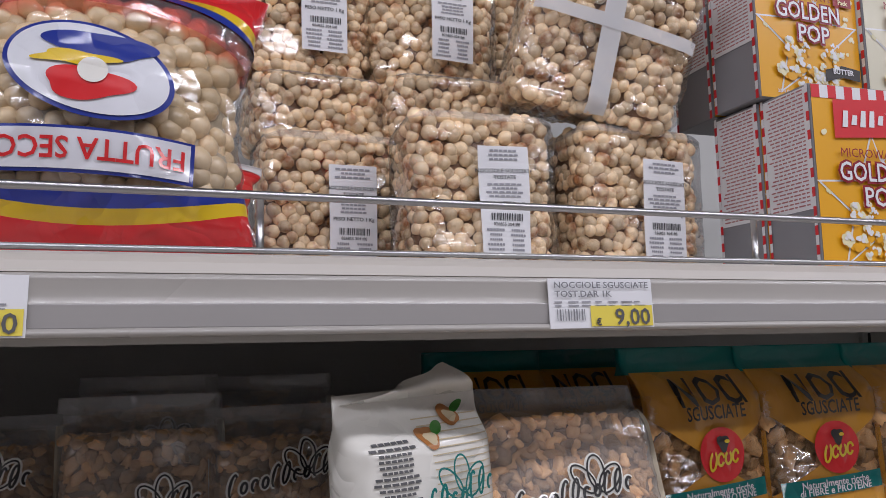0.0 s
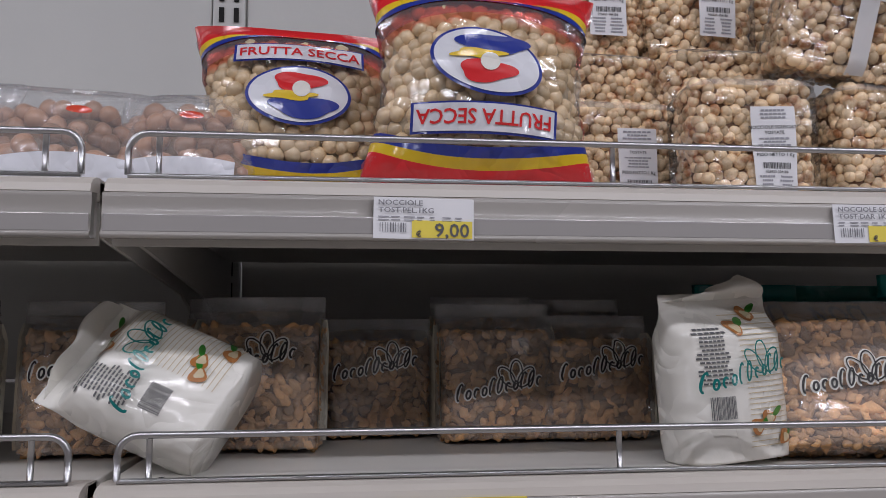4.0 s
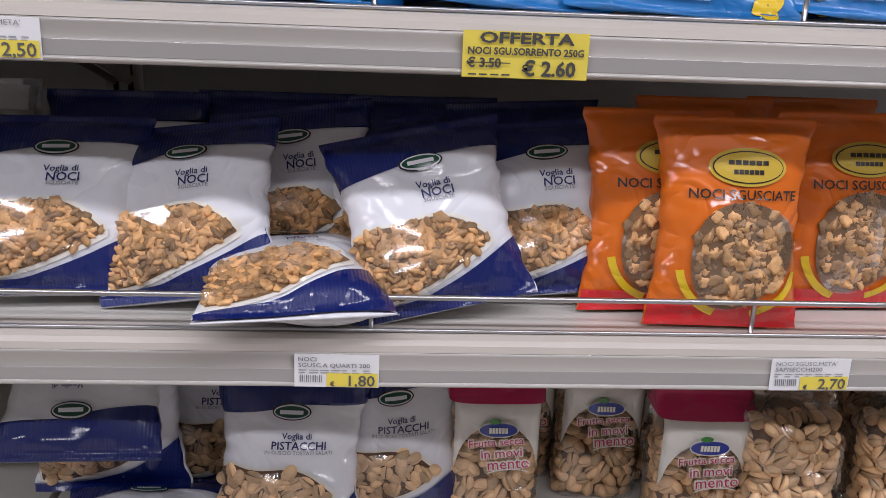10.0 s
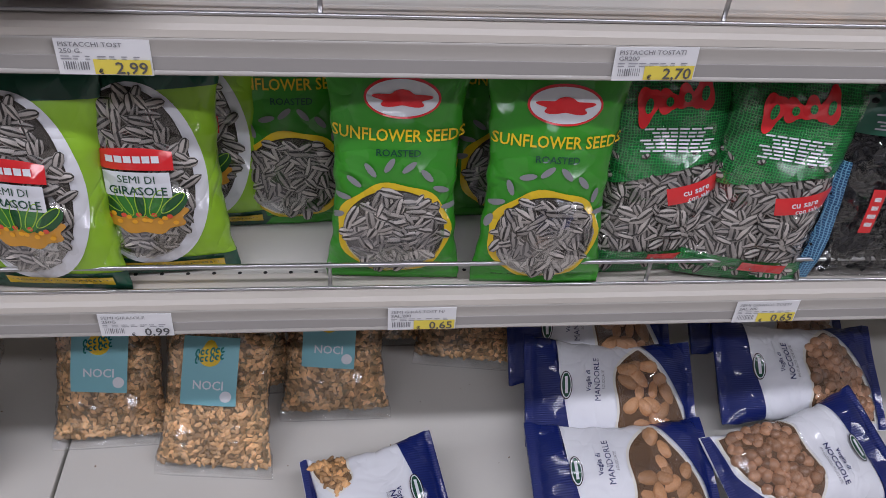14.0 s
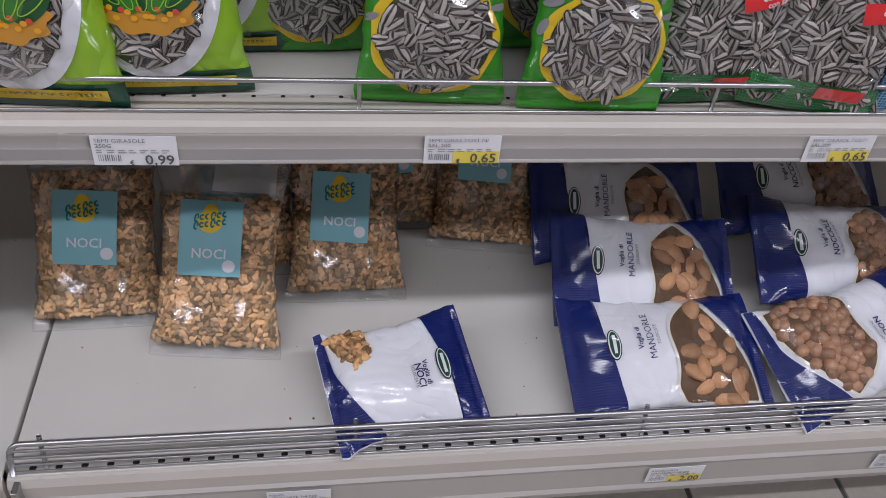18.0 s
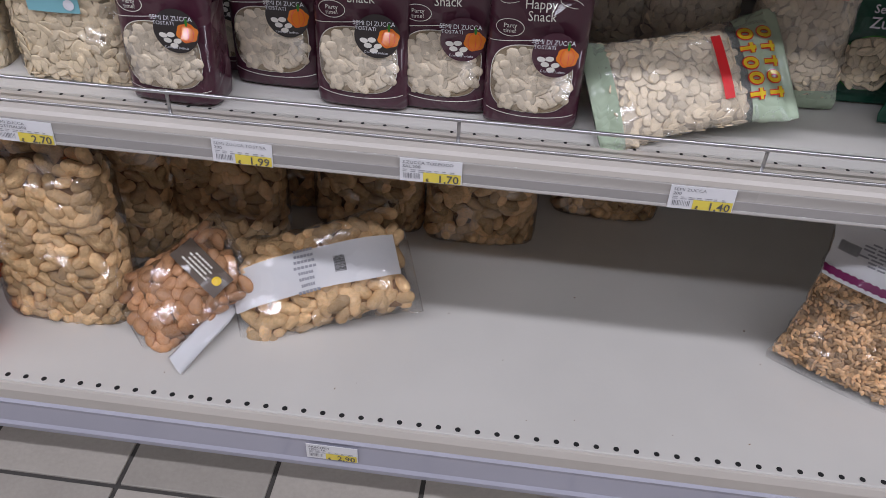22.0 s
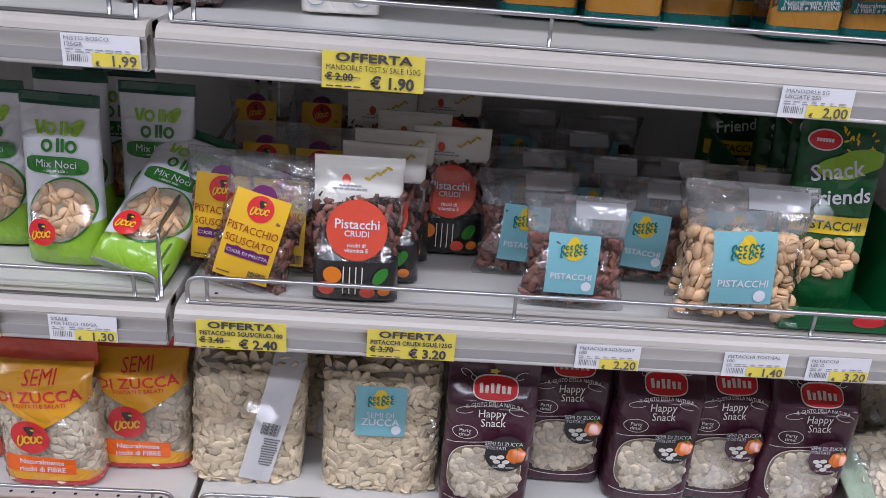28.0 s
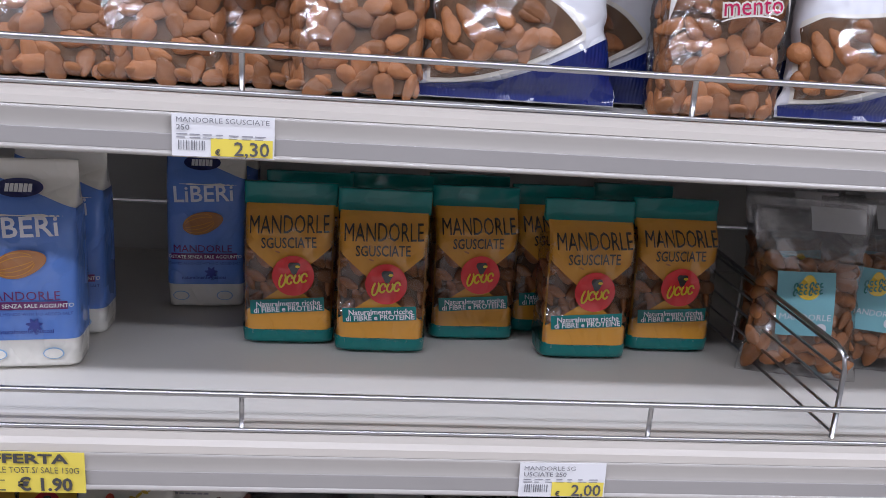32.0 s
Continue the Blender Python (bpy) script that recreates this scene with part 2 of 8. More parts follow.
M = {}
for key, args in dict(
    enamel=("cream_enamel", (0.62, 0.6, 0.56), 0.38, 0, 0.05, 9, 0.03, 200),
    panel=("grey_back_panel", (0.6, 0.6, 0.58), 0.5, 0, 0.04, 8, 0.03, 150),
    lip=("cream_shelf_edge", (0.54, 0.5, 0.45), 0.35, 0, 0.05, 12),
    strip=("price_strip_plastic", (0.45, 0.425, 0.395), 0.28, 0, 0.06, 6, 0, 60, 0.5, 0.35),
    # glossy plastic, darkened to paint the reflection along the lower price strip
    strip_reflection=("dark_strip_reflection", (0.36, 0.345, 0.335), 0.2, 0, 0.08, 6, 0, 60, 0.6, 0.5),
    strip_blue=("clear_price_strip", (0.4, 0.4, 0.47), 0.16, 0, 0.1, 5, 0, 60, 0.7, 0.6),
    chrome=("chromed_wire", (0.52, 0.52, 0.53), 0.33, 1.0, 0.05, 20),
    dark=("dark_steel", (0.05, 0.05, 0.05), 0.5, 0.3, 0.1, 30),
    hole=("hole_shadow", (0.012, 0.012, 0.012), 0.9, 0, 0.1, 30),
    tile=("stoneware_tile", (0.4, 0.365, 0.32), 0.45, 0, 0.09, 160, 0.08, 220, 0.4, 0, 0, "object"),
    grout=("dark_grout", (0.06, 0.055, 0.05), 0.9, 0, 0.2, 90, 0.2, 200),
    # grey of the unseen room shell, set for the bounce light it gives
    plaster=("grey_room_shell", (0.24, 0.225, 0.22), 0.8, 0, 0.05, 5),
    card=("white_label_card", (0.8, 0.8, 0.82), 0.4, 0, 0.03, 30),
    yellow=("yellow_label_card", (0.82, 0.67, 0.1), 0.4, 0, 0.04, 30),
    ink=("black_ink", (0.06, 0.06, 0.065), 0.6, 0, 0.05, 30),
    grey_ink=("grey_ink", (0.3, 0.3, 0.33), 0.6, 0, 0.05, 30),
    soft_ink=("printed_grey_black_ink", (0.1, 0.1, 0.105), 0.6, 0, 0.05, 30),
    faint_ink=("thin_grey_ink", (0.2, 0.2, 0.22), 0.6, 0, 0.05, 30),
    card_grey=("grey_card", (0.25, 0.25, 0.27), 0.55, 0, 0.06, 40),
    # dark underlay colour stands for shade between the packed hazelnuts
    hazel_dark=("hazelnut_gap_shade", (0.2, 0.11, 0.06), 0.7, 0, 0.2, 90),
    pale_hazel=("blanched_hazelnut", (0.78, 0.6, 0.38), 0.28, 0, 0.12, 120, 0.08, 300, 0.5, 0.35, 0, "island"),
    brown_hazel=("brown_hazelnut", (0.44, 0.24, 0.14), 0.32, 0, 0.2, 120, 0.1, 300, 0.5, 0, 0, "island"),
    almond=("almond_skin", (0.37, 0.155, 0.06), 0.5, 0, 0.18, 140, 0.25, 260, 0.4, 0, 0, "island"),
    raw_almond=("almond_in_shell", (0.56, 0.3, 0.15), 0.4, 0, 0.15, 140, 0.3, 260, 0.4, 0, 0, "island"),
    walnut=("walnut_kernel", (0.68, 0.39, 0.17), 0.5, 0, 0.3, 160, 0.3, 300, 0.5, 0, 0, "island"),
    pale_walnut=("pale_walnut_kernel", (0.76, 0.48, 0.25), 0.5, 0, 0.3, 160, 0.3, 300, 0.5, 0, 0, "island"),
    pistachio=("pistachio_shell", (0.82, 0.54, 0.3), 0.36, 0, 0.19, 120, 0.1, 260, 0.5, 0, 0, "island"),
    kernel=("pistachio_kernel", (0.2, 0.12, 0.04), 0.6, 0, 0.2, 150),
    red_nut=("raw_pistachio_kernel", (0.28, 0.115, 0.085), 0.42, 0, 0.4, 150, 0.2, 260, 0.5, 0, 0, "island"),
    peanut=("peanut_shell", (0.84, 0.57, 0.3), 0.45, 0, 0.2, 220, 0.8, 420, 0.3, 0, 0, "island"),
    pumpkin=("pumpkin_seed", (0.8, 0.67, 0.47), 0.4, 0, 0.13, 130, 0.1, 260, 0.5, 0, 0, "island"),
    pumpkin_white=("white_pumpkin_seed", (0.763, 0.66, 0.504), 0.4, 0, 0.14, 130, 0.1, 260, 0.5, 0, 0, "island"),
    black_seed=("black_seed", (0.008, 0.008, 0.01), 0.3, 0, 0.3, 130, 0.1, 260, 0.15, 0.0, 0, "island"),
    berry=("dried_berries", (0.07, 0.02, 0.025), 0.4, 0, 0.5, 120, 0.3, 200, 0.5, 0, 0, "island"),
    # dark core colours paint in the shade between the nuts
    core=("nut_brown_gap_shade", (0.2, 0.11, 0.05), 0.8, 0, 0.3, 120),
    core_deep=("deep_nut_gap_shade", (0.13, 0.07, 0.035), 0.8, 0, 0.3, 120),
    core_pale=("pale_nut_core", (0.42, 0.35, 0.25), 0.8, 0, 0.3, 120),
    # darker than the seeds: shade of their gaps put into the colour
    core_seed=("seed_gap_shade", (0.26, 0.2, 0.12), 0.8, 0, 0.3, 120),
    core_grey=("husk_gap_shade", (0.035, 0.028, 0.022), 0.8, 0, 0.3, 120),
).items():
    M[key] = shade(*args)
for key, colour in dict(white=(0.78, 0.79, 0.84), navy=(0.01, 0.016, 0.11), red=(0.72, 0.022, 0.028), yellow_film=(0.8, 0.55, 0.02),
                        royal=(0.02, 0.04, 0.3), orange=(0.75, 0.16, 0.01), bright_orange=(0.9, 0.14, 0.004), green=(0.04, 0.28, 0.02), lime=(0.3, 0.55, 0.03),
                        dark_green=(0.008, 0.07, 0.04), teal=(0.0, 0.17, 0.16), amber=(0.62, 0.29, 0.03), aubergine=(0.06, 0.013, 0.028), light_blue=(0.12, 0.25, 0.68),
                        magenta=(0.5, 0.01, 0.09), black_film=(0.02, 0.018, 0.018), sage=(0.45, 0.55, 0.4), cream_film=(0.75, 0.72, 0.6), gold=(0.6, 0.42, 0.05),
                        marigold=(0.85, 0.4, 0.015), purple=(0.14, 0.01, 0.12), leaf=(0.03, 0.2, 0.02), pumpkin_skin=(0.75, 0.2, 0.01), aqua=(0.16, 0.43, 0.5), coral=(0.72, 0.08, 0.04),
                        dark_leaf=(0.006, 0.085, 0.02), brown_card=(0.13, 0.1, 0.08), grape=(0.2, 0.01, 0.1), sky_film=(0.3, 0.5, 0.75), warm_white=(0.8, 0.78, 0.72), pale_gold=(0.6, 0.5, 0.33), nut_brown=(0.42, 0.17, 0.05)).items():
    M[key] = foil(key + "_print", colour)
M["navy_rib"] = ribbed("ribbed_navy_film", (0.005, 0.015, 0.13))
for key, colour in dict(red=(0.68, 0.02, 0.03), white=(0.8, 0.8, 0.82), amber=(0.82, 0.4, 0.012), cream=(0.72, 0.68, 0.52), black=(0.025, 0.02, 0.02), orange=(0.78, 0.2, 0.015), maroon=(0.3, 0.008, 0.02), pale=(0.85, 0.78, 0.5), green=(0.2, 0.4, 0.05), forest=(0.006, 0.11, 0.03)).items():
    M["carton_" + key] = shade("carton_" + key, colour, 0.42, 0, 0.04, 30, 0.02, 120, 0.5, 0.15)
M["marigold_card"] = shade("yellow_card", (0.85, 0.5, 0.02), 0.4, 0, 0.05, 30, 0.02, 120, 0.5, 0.2)
M["maroon_ink"] = shade("maroon_ink", (0.32, 0.03, 0.015), 0.5, 0, 0.05, 30)
M["side_ink"] = shade("faded_red_ink", (0.42, 0.16, 0.17), 0.6, 0, 0.05, 30)
M["paper"] = shade("paper_sticker", (0.78, 0.78, 0.8), 0.55, 0, 0.03, 30)
M["aqua_card"] = shade("aqua_card", (0.22, 0.49, 0.55), 0.5, 0, 0.04, 25)
M["film"] = clear_film("clear_film")
M["film_milky"] = clear_film("milky_film", 0.06, (0.95, 0.95, 0.97), 0.78)
M["film_frost"] = clear_film("frosted_film", 0.1, (0.95, 0.96, 0.98), 0.42)
M["film_hazy"] = clear_film("hazy_film", 0.1, (1, 1, 1), 0.16)
M["film_red"] = clear_film("red_tinted_film", 0.05, (0.95, 0.35, 0.3), 0.1)


def netted(name, dark, light):
    """Packing film printed with a fine diagonal net."""
    m = foil(name, dark)
    nt = m.node_tree
    co = nt.nodes.new("ShaderNodeTexCoord")
    waves = []
    for way in ("X", "Z"):
        w = nt.nodes.new("ShaderNodeTexWave")
        w.bands_direction = way
        w.inputs["Scale"].default_value, w.inputs["Distortion"].default_value = 125, 3.0
        nt.links.new(co.outputs["Object"], w.inputs["Vector"])
        waves.append(w)
    top = nt.nodes.new("ShaderNodeMath")
    top.operation = "MAXIMUM"
    nt.links.new(waves[0].outputs["Fac"], top.inputs[0])
    nt.links.new(waves[1].outputs["Fac"], top.inputs[1])
    cut = nt.nodes.new("ShaderNodeMapRange")
    cut.inputs["From Min"].default_value, cut.inputs["From Max"].default_value = 0.7, 0.95
    nt.links.new(top.outputs[0], cut.inputs["Value"])
    mix = nt.nodes.new("ShaderNodeMixRGB")
    mix.inputs[1].default_value, mix.inputs[2].default_value = (*dark, 1), (*light, 1)
    nt.links.new(cut.outputs[0], mix.inputs[0])
    nt.links.new(mix.outputs[0], next(n for n in nt.nodes if n.type == "HUE_SAT").inputs["Color"])
    return m


def mottled(name, pale, brown, share=0.56):
    """Roasted nuts: pale with patches of brown skin left on."""
    m = shade(name, pale, 0.3, 0, 0.16, 120, 0.1, 300, 0.5, 0.35, 0, "island")
    nt = m.node_tree
    co, n = nt.nodes.new("ShaderNodeTexCoord"), nt.nodes.new("ShaderNodeTexNoise")
    n.inputs["Scale"].default_value, n.inputs["Detail"].default_value = 75, 4
    nt.links.new(co.outputs["Object"], n.inputs["Vector"])
    cut = nt.nodes.new("ShaderNodeMapRange")
    cut.inputs["From Min"].default_value, cut.inputs["From Max"].default_value = share, share + 0.16
    nt.links.new(n.outputs["Fac"], cut.inputs["Value"])
    mix = nt.nodes.new("ShaderNodeMixRGB")
    mix.inputs[1].default_value, mix.inputs[2].default_value = (*pale, 1), (*brown, 1)
    nt.links.new(cut.outputs[0], mix.inputs[0])
    nt.links.new(mix.outputs[0], next(q for q in nt.nodes if q.type == "HUE_SAT").inputs["Color"])
    return m


M["hazel"] = mottled("roasted_hazelnut", (0.92, 0.71, 0.46), (0.46, 0.2, 0.08), 0.52)
M["blue"] = foil("blue_print", (0.012, 0.175, 0.5), vary=0.32)
M["net_green"] = netted("green_net_print", (0.008, 0.09, 0.025), (0.03, 0.32, 0.07))
M["net_blue"] = netted("blue_net_print", (0.02, 0.08, 0.2), (0.2, 0.45, 0.65))
M["sunflower"] = striped("sunflower_husk")

# ---- mesh helpers ----
def mesh_from(name, verts, faces, mats, smooth=True, slots=None):
    me = bpy.data.meshes.new(name)
    me.from_pydata([tuple(v) for v in np.asarray(verts).tolist()], [], faces)
    for m in (mats if isinstance(mats, (list, tuple)) else [mats]):
        me.materials.append(M[m])
    if smooth:
        me.polygons.foreach_set("use_smooth", [True] * len(me.polygons))
    if slots is not None:
        me.polygons.foreach_set("material_index", slots)
    me.update()
    return me


def piece(name, me, parent=None, label="", m=None):
    ob = new(name, me)
    if parent is not None:
        ob.parent = parent
    if m is not None:
        ob.matrix_basis = m
    if label:
        tagged(ob, label)
    return ob


def thing(name, label, category, group="", kind=""):
    return tagged(new(name), label, category, group, kind)


def box_data(x0, x1, y0, y1, z0, z1, bevel=0.0):
    bm = bmesh.new()
    bmesh.ops.create_cube(bm, size=1.0)
    for v in bm.verts:
        v.co = Vector(((x0 + x1) / 2 + v.co.x * (x1 - x0), (y0 + y1) / 2 + v.co.y * (y1 - y0), (z0 + z1) / 2 + v.co.z * (z1 - z0)))
    if bevel:
        bmesh.ops.bevel(bm, geom=bm.edges[:], offset=bevel, segments=2, affect="EDGES", profile=0.5)
    return bm


def bm_mesh(name, bm, mat, smooth=False):
    me = bpy.data.meshes.new(name)
    bm.to_mesh(me)
    bm.free()
    me.materials.append(M[mat])
    if smooth:
        me.polygons.foreach_set("use_smooth", [True] * len(me.polygons))
    return me


def box(name, x0, x1, y0, y1, z0, z1, mat, parent=None, bevel=0.0, label=""):
    return piece(name, bm_mesh(name, box_data(x0, x1, y0, y1, z0, z1, bevel), mat), parent, label)


def tube_mesh(name, pts, radius, mat, sides=8):
    """A round wire along a path of points."""
    pts = [Vector(p) for p in pts]
    verts, faces = [], []
    for i, p in enumerate(pts):
        d = (pts[min(i + 1, len(pts) - 1)] - pts[max(i - 1, 0)]).normalized()
        side = d.cross(Vector((0.13, 0.21, 0.97))).normalized()
        if side.length < 0.5:
            side = Vector((1, 0, 0))
        up = side.cross(d)
        for k in range(sides):
            a = 2 * math.pi * k / sides
            verts.append(p + radius * (math.cos(a) * side + math.sin(a) * up))
    for i in range(len(pts) - 1):
        for k in range(sides):
            a, b = i * sides + k, i * sides + (k + 1) % sides
            faces.append((a, b, b + sides, a + sides))
    faces.append(tuple(range(sides)))
    faces.append(tuple((len(pts) - 1) * sides + k for k in reversed(range(sides))))
    return mesh_from(name, verts, faces, mat)


def arc(cx, cz, r, a0, a1, y, n=5):
    return [(cx + r * math.cos(a0 + (a1 - a0) * i / n), y, cz + r * math.sin(a0 + (a1 - a0) * i / n)) for i in range(n + 1)]


TEXTS = {}


def text_shape(body, size=1.0, fat=0.014):
    """Vertices (n, 2) centred on the middle and faces of a line of letters, one unit high."""
    if "M" in body:
        fat = 0.0
    if (body, fat) not in TEXTS:
        cu = bpy.data.curves.new("letters", "FONT")
        cu.body, cu.size, cu.align_x, cu.resolution_u, cu.offset = body, 1.0, "CENTER", 2, fat
        ob = bpy.data.objects.new("letters", cu)
        me = ob.to_mesh()
        v = np.array([x.co[:2] for x in me.vertices]) if len(me.vertices) else np.zeros((0, 2))
        f = [tuple(p.vertices) for p in me.polygons]
        ob.to_mesh_clear()
        bpy.data.objects.remove(ob)
        bpy.data.curves.remove(cu)
        if len(v):
            v[:, 1] -= 0.35
        TEXTS[body, fat] = (v, f)
    v, f = TEXTS[body, fat]
    return v * size, f


# ---- nut shapes: long axis x, width y, thickness z, one unit long ----
def seed_shape(nlon, nlat, fn):
    verts, faces = [fn(-1.0, 0.0)], []
    for i in range(1, nlat):
        s = -math.cos(math.pi * i / nlat)
        for k in range(nlon):
            verts.append(fn(s, 2 * math.pi * k / nlon))
    verts.append(fn(1.0, 0.0))
    for k in range(nlon):
        faces.append((0, 1 + (k + 1) % nlon, 1 + k))
        faces.append((len(verts) - 1, len(verts) - 1 - nlon + k, len(verts) - 1 - nlon + (k + 1) % nlon))
    for i in range(nlat - 2):
        for k in range(nlon):
            a, b = 1 + i * nlon + k, 1 + i * nlon + (k + 1) % nlon
            faces.append((a, b, b + nlon, a + nlon))
    stripe = [0.0] + [float(k % 2) for i in range(1, nlat) for k in range(nlon)] + [0.0]
    return np.array(verts), faces, stripe


def oval(ry, rz, tip=0.0, waist=0.0, rough=0.0, flat=0.0):
    rnd = random.Random(3)
    table = [[1 + rough * rnd.uniform(-1, 1) for _ in range(40)] for _ in range(40)]

    def fn(s, a):
        r = math.sqrt(max(0.0, 1 - s * s)) * (1 - tip * s) * (1 - waist * math.exp(-(s / 0.35) ** 2))
        q = table[int((s + 1) * 9)][int(a * 5) % 40]
        return (0.5 * s * (1 + 0.3 * (q - 1)), r * ry * math.cos(a) * q, r * rz * math.sin(a) * q)
    return fn


def kernel_lump(ry, rz, p=0.0):
    """A broken walnut kernel: lobes and furrows."""
    def fn(s, a):
        r = math.sqrt(max(0.0, 1 - s * s)) ** 0.8
        q = 1 + 0.2 * math.sin(2 * a + 2.6 * s + p) + 0.17 * math.sin(3 * a - 4 * s + 2 * p) + 0.16 * math.sin(4 * a + 8 * s + p)
        return (0.5 * s * (1 + 0.2 * math.sin(a + p)), r * ry * math.cos(a) * q, r * rz * math.sin(a) * q)
    return fn


def two_shells():
    """A half-open pistachio: two husk halves and the kernel between."""
    v, f, s = seed_shape(10, 7, oval(0.35, 0.34, 0.13))
    k, kf, ks = seed_shape(6, 4, oval(0.21, 0.22, 0.1))
    up = v.copy()
    up[:, 1] = np.maximum(v[:, 1], -0.02) + 0.012
    up[:, 1] += 0.075 * (v[:, 0] + 0.5)
    dn = v.copy()
    dn[:, 1] = np.minimum(v[:, 1], 0.02) - 0.012
    dn[:, 1] -= 0.075 * (v[:, 0] + 0.5)
    n = len(v)
    faces = f + [tuple(i + n for i in q) for q in f] + [tuple(i + 2 * n for i in q) for q in kf]
    return np.vstack([up, dn, k]), faces, [0.0] * (2 * n + len(k)), [0] * (2 * len(f)) + [1] * len(kf)


SEEDS = dict(
    hazel=(*seed_shape(9, 6, oval(0.47, 0.46, 0.08)), ["hazel"], 0.0124), pale_hazel=(*seed_shape(9, 6, oval(0.48, 0.47, 0.08)), ["pale_hazel"], 0.0145),
    brown_hazel=(*seed_shape(9, 6, oval(0.46, 0.45, 0.1)), ["brown_hazel"], 0.017), almond=(*seed_shape(9, 6, oval(0.3, 0.15, 0.34)), ["almond"], 0.0235),
    raw_almond=(*seed_shape(9, 6, oval(0.33, 0.2, 0.18)), ["raw_almond"], 0.03),
    walnut=(*seed_shape(10, 8, kernel_lump(0.36, 0.28)), ["walnut"], 0.01), pale_walnut=(*seed_shape(10, 8, kernel_lump(0.38, 0.26, 1.0)), ["pale_walnut"], 0.008),
    big_walnut=(*seed_shape(12, 10, kernel_lump(0.4, 0.28, 2.0)), ["walnut"], 0.0165),
    peanut=(*seed_shape(8, 9, oval(0.3, 0.29, 0.04, 0.15, 0.05)), ["peanut"], 0.029), pumpkin=(*seed_shape(8, 5, oval(0.3, 0.055, 0.26)), ["pumpkin"], 0.0185),
    pumpkin_white=(*seed_shape(8, 5, oval(0.3, 0.055, 0.26)), ["pumpkin_white"], 0.0185), sunflower=(*seed_shape(10, 5, oval(0.22, 0.13, 0.25)), ["sunflower"], 0.0225),
    black_seed=(*seed_shape(7, 5, oval(0.27, 0.17, 0.2)), ["black_seed"], 0.0135), red_nut=(*seed_shape(9, 7, kernel_lump(0.3, 0.26, 0.5)), ["red_nut"], 0.014),
    berry=(*seed_shape(7, 5, oval(0.4, 0.34, 0, 0, 0.3)), ["berry"], 0.011),
)
_v, _f, _s, _slots = two_shells()
SEEDS["pistachio"] = (_v, _f, _s, ["pistachio", "kernel"], 0.0178)


def scatter(name, kind, pos, nor, rnd, size=1.0, flat=0.35):
    """All the nuts that lie against the film at these places, as one mesh."""
    sv, sf, stripe, mats, length = SEEDS[kind][:5]
    length *= size
    n = len(pos)
    if not n:
        return None
    k = np.array((0.0, 0.0, 1.0))
    tan = np.cross(nor, k)
    tan /= np.linalg.norm(tan, axis=1)[:, None] + 1e-9
    up = np.cross(tan, nor)
    a = np.array([rnd.uniform(0, 2 * math.pi) for _ in range(n)])[:, None]
    tilt = np.array([rnd.uniform(-flat, flat) for _ in range(n)])[:, None]
    if kind == "pistachio":
        flat = 1.3
    elif "walnut" in kind:
        flat = 0.8
    lng = np.cos(a) * tan + np.sin(a) * up + tilt * nor
    lng /= np.linalg.norm(lng, axis=1)[:, None]
    roll = np.array([rnd.uniform(-1.3 * flat, 1.3 * flat) for _ in range(n)])[:, None]
    mid = np.cross(nor, lng) + roll * nor
    mid -= lng * (mid * lng).sum(1)[:, None]
    mid /= np.linalg.norm(mid, axis=1)[:, None]
    thk = np.cross(lng, mid)
    sc = length * np.array([rnd.uniform(0.86, 1.12) for _ in range(n)])[:, None, None]
    if "walnut" in kind or kind == "red_nut":
        sv = sv[None] * np.array([[rnd.uniform(0.7, 1.35), rnd.uniform(0.65, 1.25), rnd.uniform(0.7, 1.2)] for _ in range(n)])[:, None, :]
    else:
        sv = np.tile(sv[None], (n, 1, 1))
    v = pos[:, None, :] + sc * (lng[:, None, :] * sv[:, :, 0:1] + mid[:, None, :] * sv[:, :, 1:2] + thk[:, None, :] * sv[:, :, 2:3])
    faces = []
    for i in range(n):
        o = i * sv.shape[1]
        faces += [tuple(j + o for j in q) for q in sf]
    slots = (_slots * n) if kind == "pistachio" else None
    me = mesh_from(name, v.reshape(-1, 3), faces, mats, True, slots)
    if kind == "sunflower":
        at = me.attributes.new("stripe", "FLOAT", "POINT")
        at.data.foreach_set("value", stripe * n)
    return me


